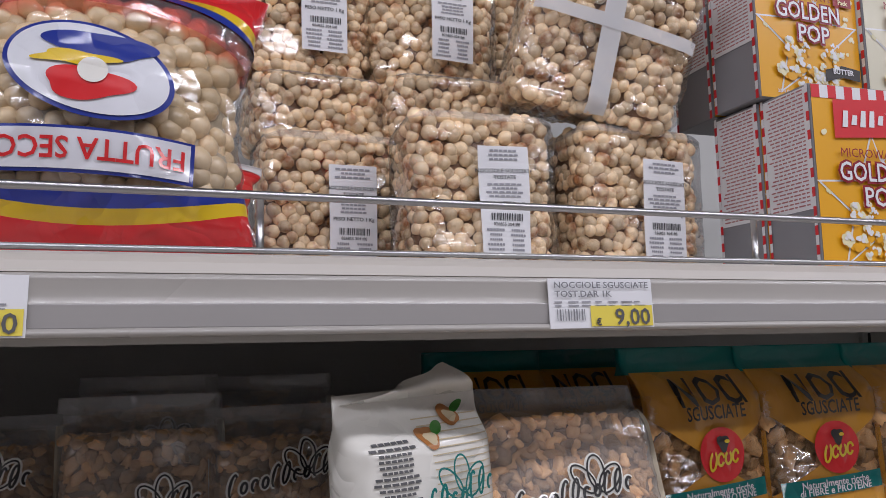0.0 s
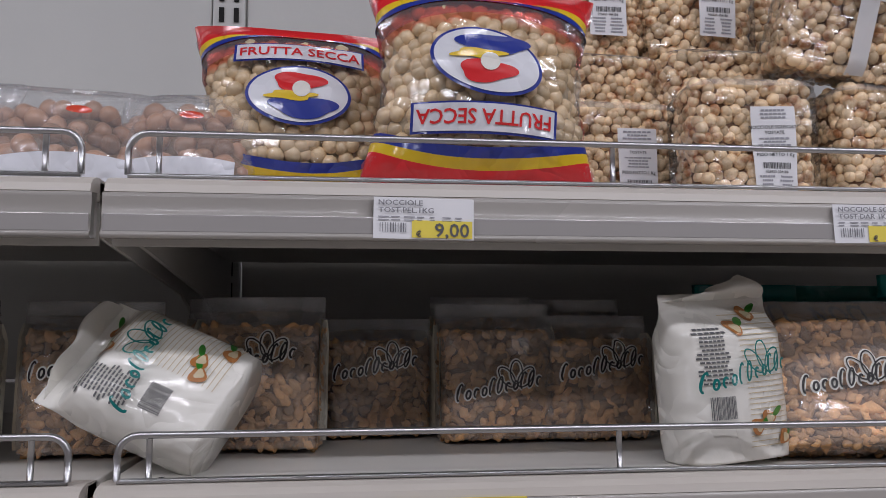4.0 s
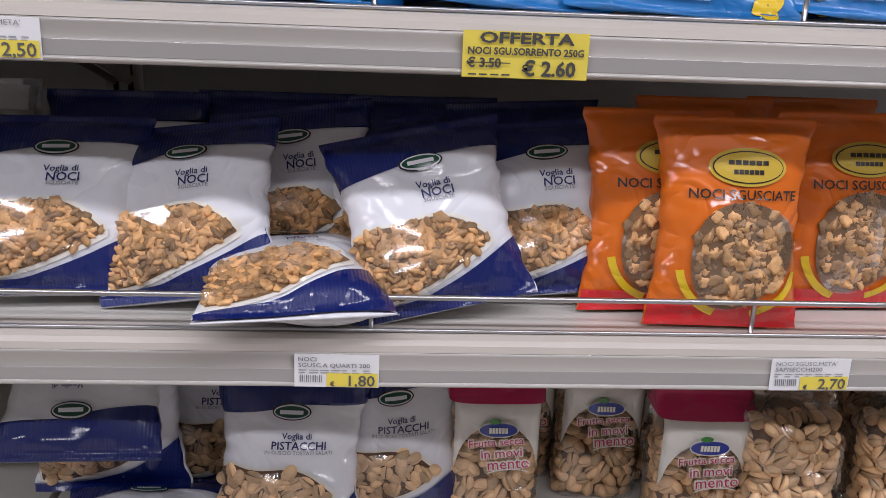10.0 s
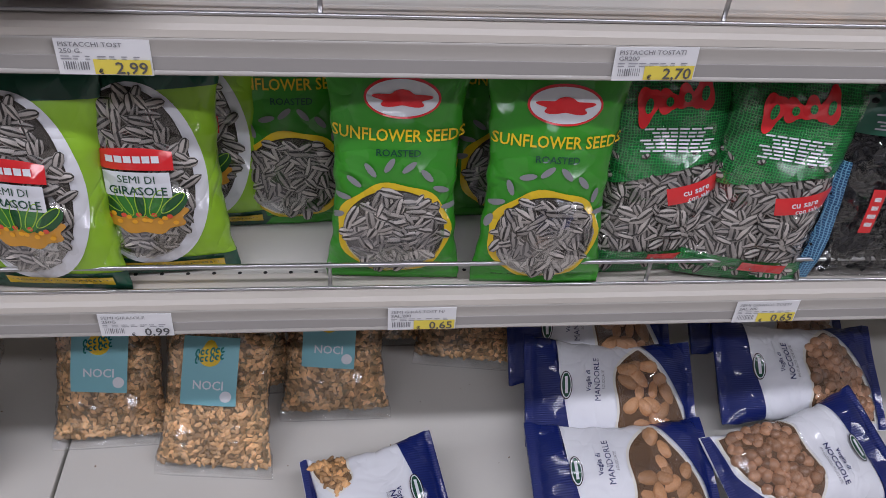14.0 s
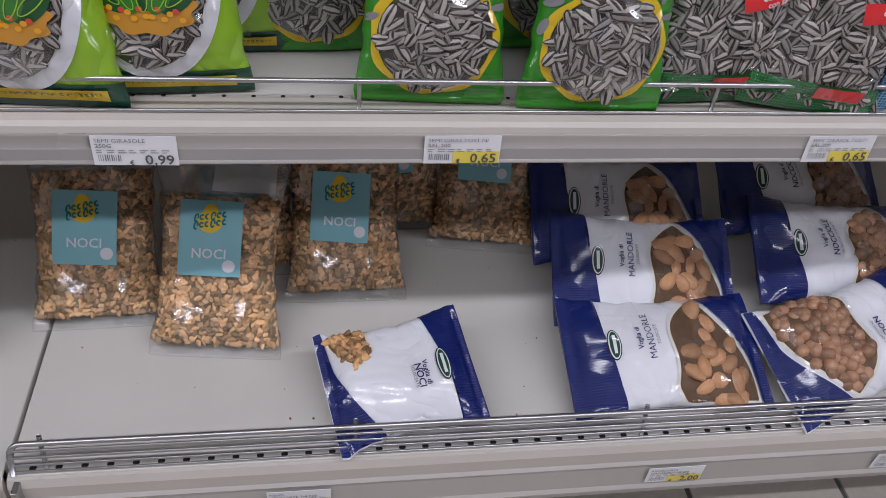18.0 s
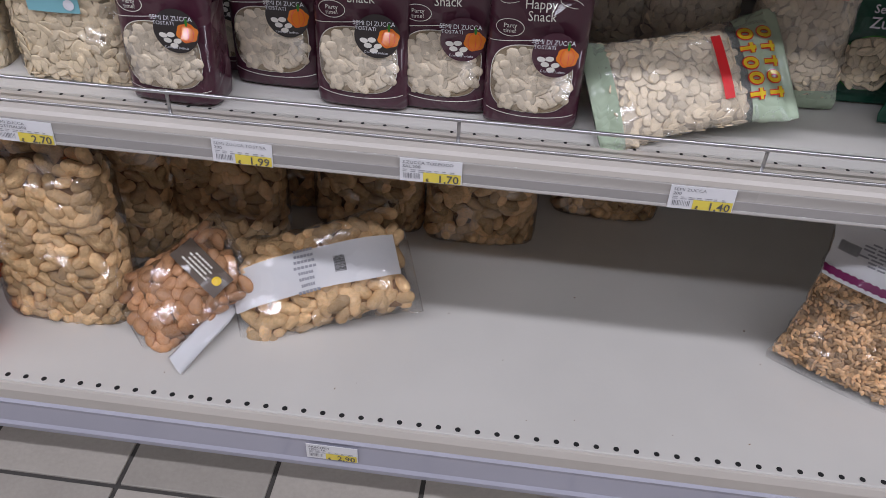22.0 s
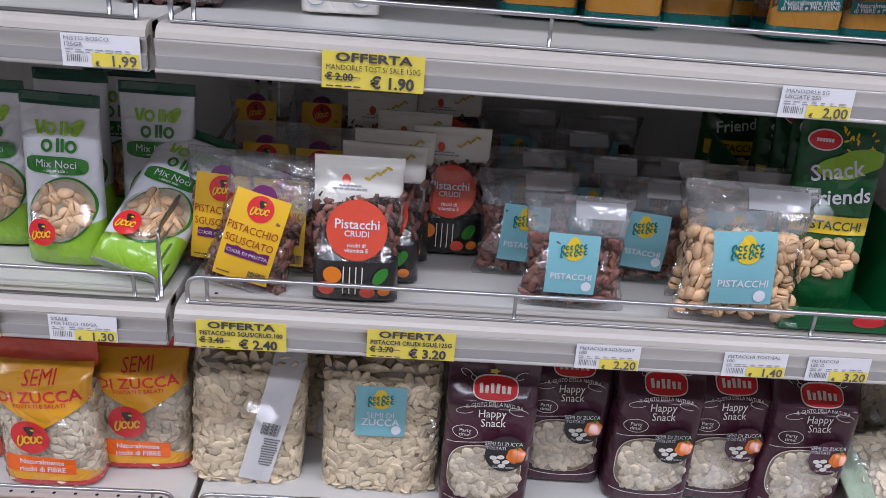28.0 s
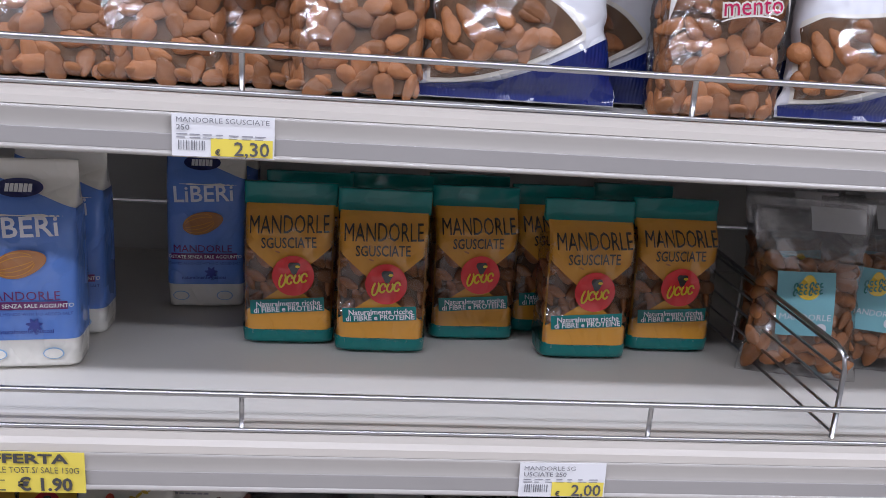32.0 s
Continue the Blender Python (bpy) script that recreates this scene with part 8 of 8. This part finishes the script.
# ---- third shelf: walnut quarters ----
for i, (x, y, dz, rz, lean, roll, k) in enumerate((
    (0.075, 0.03, 0.008, 4, 32, 0, 0), (0.185, 0.025, 0.008, -4, 34, -8, 1), (0.385, 0.012, 0.008, 6, 28, -11, 0), (0.475, 0.05, 0.008, -4, 26, -6, 1), (0.365, 0.085, 0.004, 20, 32, -9, 0), (0.265, 0.09, 0.008, -2, 26, -8, 1),
    (0.1, 0.16, 0, 3, 12, 0, 1), (0.23, 0.18, 0, 0, 12, 0, 0), (0.37, 0.18, 0, 4, 12, 0, 1), (0.47, 0.17, 0, 0, 12, -3, 0))):
    put(voglia_bag, x, y, Z3 + dz, rz, lean, roll, "walnut", "NOCI", 71 + k, 0.146, 0.15, depth=0.03)
lay(voglia_bag, 0.262, 0.045, Z3 + 0.029, 86, 6, 16, 0.15, "walnut", "NOCI", 73, 0.146, 0.15, 1.0)
for x, y, rz in ((0.602, 0.008, -2), (0.555, 0.04, 3), (0.72, 0.05, 2), (0.62, 0.12, 0), (0.73, 0.14, 0), (0.83, 0.06, 0)):
    put(orange_walnut, x, y, Z3, rz, 10, 0, 81, depth=0.03)

# ---- second shelf: pistachios ----
put(voglia_bag, 0.246, 0.085, Z2, -2, 10, 2, "pistachio", "PISTACCHI", 74, depth=0.03)
put(voglia_bag, 0.345, 0.12, Z2, 2, 8, 0, "pistachio", "PISTACCHI", 75, depth=0.03)
stock(voglia_bag, pose(0.138, -0.03, Z2 + 0.026, -87, 4, 10), "pistachio", "PISTACCHI", 74)
put(voglia_bag, 0.078, 0.112, Z2 + 0.036, 3, 9, 0, "pistachio", "PISTACCHI", 75, depth=0.03)
stock(voglia_bag, pose(0.068, 0.185, Z2 + 0.228, 48, 180, 2), "pistachio", "PISTACCHI", 74)
put(voglia_bag, 0.17, 0.17, Z2, -4, 8, 0, "pistachio", "PISTACCHI", 74, depth=0.03)
put(voglia_bag, 0.3, 0.2, Z2, 0, 8, 0, "pistachio", "PISTACCHI", 75, depth=0.03)
for x, y, rz in ((0.446, 0.123, -1), (0.561, 0.165, -2), (0.641, 0.093, -2), (0.475, 0.2, 2), (0.65, 0.19, 0), (0.58, 0.24, 0)):
    put(window_block, x, y, Z2, rz, 1, 0, "pistachio", 91, depth=0.05)
for x, y, rz in ((0.72, 0.06, 8), (0.835, 0.06, -5), (0.76, 0.15, 0), (0.86, 0.17, 0), (0.93, 0.07, 5)):
    put(clear_block, x, y, Z2, rz, 2, 0, "pistachio", 0.088, 0.17, 0.055, 92, "clear bag of pistachios folded over at the top", depth=0.055)

# ---- first shelf: sunflower seeds ----
put(lime_sunflower, 0.095, -0.002, Z1, -4, 11, 0, 101, depth=0.03)
put(lime_sunflower, 0.186, 0.018, Z1, 3, 10, 0, 101, depth=0.03)
put(lime_sunflower, 0.215, 0.085, Z1, 2, 6, 0, 102, depth=0.03)
put(lime_sunflower, 0.05, 0.1, Z1, 2, 6, 0, 102, depth=0.03)
for x, y, rz, k in ((0.292, 0.088, 4, 0), (0.383, 0.006, -3, 1), (0.514, -0.004, -2, 0), (0.4, 0.1, 0, 0), (0.5, 0.1, 3, 1), (0.46, 0.17, 0, 0)):
    put(green_sunflower, x, y, Z1, rz, 8, 0, 103 + k, depth=0.03)
for x, y, rz, roll in ((0.623, 0.012, 3, 0), (0.708, -0.002, -4, 6), (0.64, 0.1, 0, 0), (0.72, 0.11, 0, 0)):
    put(net_sunflower, x, y, Z1, rz, 10, roll, 105, depth=0.03)
for x, y, rz in ((0.83, -0.002, -2), (0.95, 0.03, 0), (0.85, 0.11, 0)):
    put(black_seed_bag, x, y, Z1, rz, 10, 0, 107, depth=0.03)

# ---- base deck: walnut pouches and large white and navy bags ----
for x, y, rz, lean, k in ((0.055, 0.082, 2, 38, 0), (0.179, 0.034, -6, 40, 1), (0.322, 0.112, 0, 36, 0), (0.495, 0.195, -8, 34, 1), (0.2, 0.16, 0, 20, 0), (0.38, 0.24, 0, 15, 1)):
    put(aqua_pouch, x, y, DECK, rz, lean, 0, "pale_walnut", "NOCI", 0.138, 0.215, 0.045, 111 + k, "clear pouch of chopped walnuts with an aqua label", 0.6 if k else 0.52, 0.8, depth=0.02)
lay(lying_bag, -0.122, 0.098, DECK + 0.092, 28, 3, -27, 0.208, "pale_walnut", 0.155, 0.208, 0.06, 113, "clear walnut bag with a white and purple paper header", "header")
lay(voglia_bag, 0.372, -0.02, DECK + 0.033, 70, 78, 0, 0.155, "walnut", "NOCI", 72, 0.132, 0.155, 0.42)
for x, y, z, lean, spin, rz, nut, word, k in ((0.672, 0.115, 0.192, 62, -86, 0, "raw_almond", "MANDORLE", 76), (0.662, -0.002, 0.178, 74, -90, 0, "raw_almond", "MANDORLE", 77), (0.66, 0.2, 0.215, 58, -88, 0, "raw_almond", "MANDORLE", 76),
                                                   (0.93, 0.13, 0.2, 62, -86, 0, "brown_hazel", "NOCCIOLE", 78), (0.888, -0.002, 0.184, 68, 74, 0, "brown_hazel", "NOCCIOLE", 79), (0.92, 0.24, 0.22, 58, -88, 0, "brown_hazel", "NOCCIOLE", 78)):
    lay(voglia_bag, x, y, z, lean, spin, rz, 0.222, nut, word, k, 0.142, 0.222, 1.12)

# ---- second bay, base: peanuts ----
for x, y, rz in ((-1.132, 0.013, 0), (-0.975, 0.195, 2), (-0.78, 0.27, 0), (-0.612, 0.265, 4), (-1.12, 0.15, 3), (-0.93, 0.31, 0), (-0.42, 0.36, 0)):
    put(clear_block, x, y, DECK, rz, 2, 0, "peanut", 0.165, 0.28, 0.08, 121, "tall clear bag of roasted peanuts in their shells", depth=0.08)
lay(lying_bag, -0.978, 0.06, DECK + 0.045, 56, 48, 0, 0.17, "raw_almond", 0.13, 0.17, 0.06, 122, "small clear bag of almonds in their shells with a dark card", "brown")
lay(lying_bag, -0.805, 0.1, DECK + 0.055, 52, 70, 0, 0.24, "peanut", 0.15, 0.24, 0.075, 123, "clear bag of peanuts lying on its side with a milky strip", "strip")
for i, (x, y, rz, tail) in enumerate(((-1.262, -0.072, 4, True), (-1.405, 0.0, 2, False), (-1.53, 0.035, 0, False), (-1.625, -0.005, -4, False), (-1.3, 0.07, 0, False), (-1.44, 0.13, 0, False), (-1.7, 0.08, 0, False))):
    put(clover_bag, x, y, DECK, rz, 4, 0, 131 + (i % 2), tail, depth=0.075)

# ---- second bay, first shelf: pumpkin seeds ----
put(clear_block, -1.2, 0.06, Z1, 4, 2, 3, "pumpkin", 0.125, 0.19, 0.065, 141, "clear bag of pumpkin seeds with its milky back seam", "milky", depth=0.065)
put(clear_block, -1.047, 0.055, Z1, -2, 1, 0, "pumpkin", 0.132, 0.19, 0.065, 142, "clear bag of pumpkin seeds with an aqua sticker", "aqua", depth=0.065)
for x, y in ((-1.12, 0.15), (-1.23, 0.16)):
    put(clear_block, x, y, Z1, 0, 1, 0, "pumpkin", 0.125, 0.19, 0.065, 141, "clear bag of pumpkin seeds with its milky back seam", "milky", depth=0.065)
for x, y, rz, dot in ((-0.928, 0.03, -3, "dark"), (-0.833, 0.085, -2, "dark"), (-0.735, 0.057, -2, "dark"), (-0.652, 0.066, 0, "plum"), (-0.56, 0.05, -2, "plum"), (-0.9, 0.11, 0, "dark"), (-0.72, 0.13, 0, "dark"), (-0.6, 0.13, 0, "plum")):
    put(aubergine_bag, x, y, Z1, rz, 2, 0, 143, dot, depth=0.055)
lay(sage_bag, -0.405, 0.085, Z1 + 0.05, 44, 74, 2, 0.2, 145)
for x, y, rz in ((-0.29, 0.135, 0), (-0.4, 0.16, 0), (-0.48, 0.18, 0)):
    put(sage_bag, x, y, Z1, rz, 6, 0, 145, depth=0.03)
for x, y, rz in ((-0.085, 0.014, -4), (-0.21, 0.162, 0), (-0.12, 0.06, 0), (-0.05, 0.1, 3), (-0.14, 0.12, 0)):
    put(green_zucca_bag, x, y, Z1, rz, 10, 0, 147, depth=0.02)
for x, y, rz in ((-1.408, 0.04, 0), (-1.318, 0.075, 3), (-1.4, 0.13, 0)):
    put(semi_zucca_bag, x, y, Z1, rz, 2, 0, 151, depth=0.06)
for x, y in ((-1.515, 0.082), (-1.6, 0.09), (-1.69, 0.08)):
    put(zucca_dot_bag, x, y, Z1, 2, 2, 0, 153, depth=0.05)

# ---- second bay, second shelf: pistachios ----
for x, y, rz, roll in ((-1.193, 0.028, 0, 16), (-1.16, 0.065, 4, 3), (-1.22, 0.07, 0, 4), (-1.13, 0.17, 0, 0), (-1.19, 0.18, 0, 0), (-1.235, 0.36, 0, 0), (-1.15, 0.37, 2, 0)):
    put(yellow_pistachio, x, y, Z2, rz, 12, roll, 161, depth=0.02)
for x, y, rz in ((-1.08, 0.024, 2), (-0.988, 0.148, 0), (-1.06, 0.07, -4), (-1.03, 0.2, 0), (-1.05, 0.12, 0), (-0.985, 0.34, 0), (-1.07, 0.28, 3)):
    put(pistacchi_bag, x, y, Z2, rz, 8, 0, 163, depth=0.03)
for i, (x, y, rz) in enumerate(((-0.905, 0.1, 3), (-0.865, 0.03, -2), (-0.777, 0.1, -4), (-0.82, 0.17, 0), (-0.9, 0.18, 0), (-0.74, 0.18, 0), (-0.885, 0.36, 2), (-0.775, 0.36, -2), (-0.83, 0.27, 4))):
    put(aqua_pouch, x, y, Z2, rz, 12, 0, "red_nut", "PISTACCHI", 0.106, 0.114, 0.03, 165 + i % 2, "clear pouch of shelled pistachios with aqua label", depth=0.02)
for x, y, rz in ((-0.7, 0.016, -3), (-0.69, 0.07, 0)):
    put(aqua_pouch, x, y, Z2, rz, 14, 0, "pistachio", "PISTACCHI", 0.128, 0.142, 0.035, 167, "clear pouch of pistachios in shell with an aqua label", depth=0.02)
tray = display_tray()
tray.matrix_basis = pose(-0.655, 0.022, Z2 + 0.001)
for x, y, rz in ((-0.611, 0.045, -6), (-0.6, 0.09, 0), (-0.595, 0.14, 0), (-0.59, 0.2, 0), (-0.62, 0.3, 3), (-0.54, 0.3, -2)):
    put(green_snack_bag, x, y, Z2 + 0.004, rz, 6, 0, 169, depth=0.04)
for x, y, rz, lean in ((-1.374, 0.062, -4, 5), (-1.3, 0.13, 0, 4), (-1.4, 0.16, 0, 4), (-1.36, 0.2, 0, 2), (-1.46, 0.1, 0, 3)):
    put(nut_mix_bag, x, y, Z2, rz, lean, 0, 171, depth=0.04)
for x, y, rz, roll in ((-0.49, 0.062, 3, 2), (-0.415, 0.04, -6, 6), (-0.45, 0.12, 0, 0), (-0.37, 0.13, 0, -3)):
    put(nut_mix_bag, x, y, Z2, rz, 5, roll, 172, "Pistacchi", depth=0.04)
stock(nut_mix_bag, pose(-1.302, 0.04, Z2 + 0.012, -50, 12, -12), 171)

# ---- second bay, third shelf: almonds ----
put(liberi_bag, -1.11, 0.104, Z3, 8, 1, 0, 181, depth=0.05)
put(liberi_bag, -1.004, 0.268, Z3, 6, 1, 0, 181, depth=0.05)
put(liberi_bag, -1.112, 0.18, Z3, 4, 1, 0, 181, depth=0.05)
put(liberi_bag, -1.0, 0.33, Z3, 4, 1, 0, 181, depth=0.05)
for x, y, rz in ((-0.911, 0.178, 2), (-0.827, 0.163, -1), (-0.74, 0.203, 2), (-0.64, 0.163, 1), (-0.551, 0.188, 0), (-0.9, 0.24, 0), (-0.82, 0.25, 0), (-0.74, 0.27, 0), (-0.66, 0.23, 4), (-0.57, 0.26, 0)):
    put(amber_bag, x, y, Z3, rz, 2, 0, "almond", "MANDORLE", 183, depth=0.045)
for i, (x, y, rz) in enumerate(((-0.45, 0.12, -14), (-0.375, 0.14, -8), (-0.42, 0.2, 0), (-0.3, 0.13, 0), (-0.2, 0.12, 0), (-0.1, 0.1, 4), (-0.04, 0.06, 8), (-0.34, 0.21, 0), (-0.02, 0.14, 0))):
    put(aqua_pouch, x, y, Z3, rz, 10, 0, "almond", "MANDORLE", 0.1, 0.16, 0.04, 185 + i % 2, "clear pouch of shelled almonds with an aqua label", depth=0.03)
for x, y, dz in ((-1.254, 0.09, 0), (-1.254, 0.094, 0.102), (-1.365, 0.09, 0), (-1.365, 0.094, 0.102), (-1.254, 0.15, 0), (-1.25, 0.15, 0.102), (-1.365, 0.15, 0), (-1.365, 0.15, 0.102)):
    put(berry_tub, x - 0.01, y, Z3 + dz, 4, 0, 0, 187, depth=0.045)

# ---- second bay, fourth shelf: bagged almonds ----
for x, y, rz in ((-1.066, 0.07, 1), (-0.99, 0.07, 0), (-0.925, 0.09, -2), (-0.598, 0.035, -4), (-1.145, 0.07, 0)):
    put(window_block, x, y, Z4, rz, 2, 0, "almond", 93, depth=0.05)
put(clear_block, -0.853, 0.045, Z4, -3, 2, 0, "almond", 0.092, 0.15, 0.055, 94, "clear bag of shelled almonds folded over at the top", depth=0.055)
for x, y, rz in ((-0.738, 0.055, -2), (-0.68, 0.1, -4), (-0.47, 0.05, 0), (-0.56, 0.12, 0), (-0.33, 0.06, 2), (-0.19, 0.06, 0), (-0.06, 0.06, 3), (-0.03, 0.13, 0)):
    put(voglia_bag, x, y, Z4, rz, 10, 0, "almond", "MANDORLE", 95, 0.146, 0.152, depth=0.03)

# ---- floor tiles ----
tile = tile_mesh()
for i in range(-7, 14):
    for j in range(-3, 1):
        piece("tile", tile, floor, m=pose(TX + i * TILE, TY + j * TILE, 0))
rest = bmesh.new()
for i in range(-28, 42):
    for j in range(-17, 22):
        if not (-7 <= i < 14 and -3 <= j < 1):
            x, y = TX + i * TILE, TY + j * TILE
            if -6.9 < x < 6.7 and -3.4 < y < 3.7:
                vs = [rest.verts.new(c) for c in ((x + 0.003, y + 0.003, 0), (x + TILE - 0.003, y + 0.003, 0), (x + TILE - 0.003, y + TILE - 0.003, 0), (x + 0.003, y + TILE - 0.003, 0))]
                rest.faces.new(vs)
# crumbs that fell from the bags on the bare decks
def crumb_field(x0, x1, seed):
    g = thing("crumbs", "tiny brown nut crumbs scattered on the base deck", "crumbs", kind="stuff")
    rnd = random.Random(seed)
    verts, faces = [], []
    for _ in range(34):
        cx, cy, r = rnd.uniform(x0, x1), rnd.uniform(-0.06, 0.25), rnd.uniform(0.0006, 0.0016)
        o = len(verts)
        ring = [(cx + r * math.cos(a) * rnd.uniform(0.6, 1.3), cy + r * math.sin(a) * rnd.uniform(0.6, 1.3), DECK + 0.0003) for a in (0, 1.05, 2.1, 3.14, 4.2, 5.2)]
        verts += ring + [(cx, cy, DECK + r * 0.9)]
        faces += [(o + k, o + (k + 1) % 6, o + 6) for k in range(6)]
    tagged(piece("crumb_pile", mesh_from("crumb_pile", verts, faces, "core", False), g), kind="stuff")
    return g


crumb_field(-1.2, -0.02, 5)
crumb_field(0.02, 0.55, 9)
tagged(piece("far_tiles", bm_mesh("far_tiles", rest, "tile"), floor), kind="stuff")
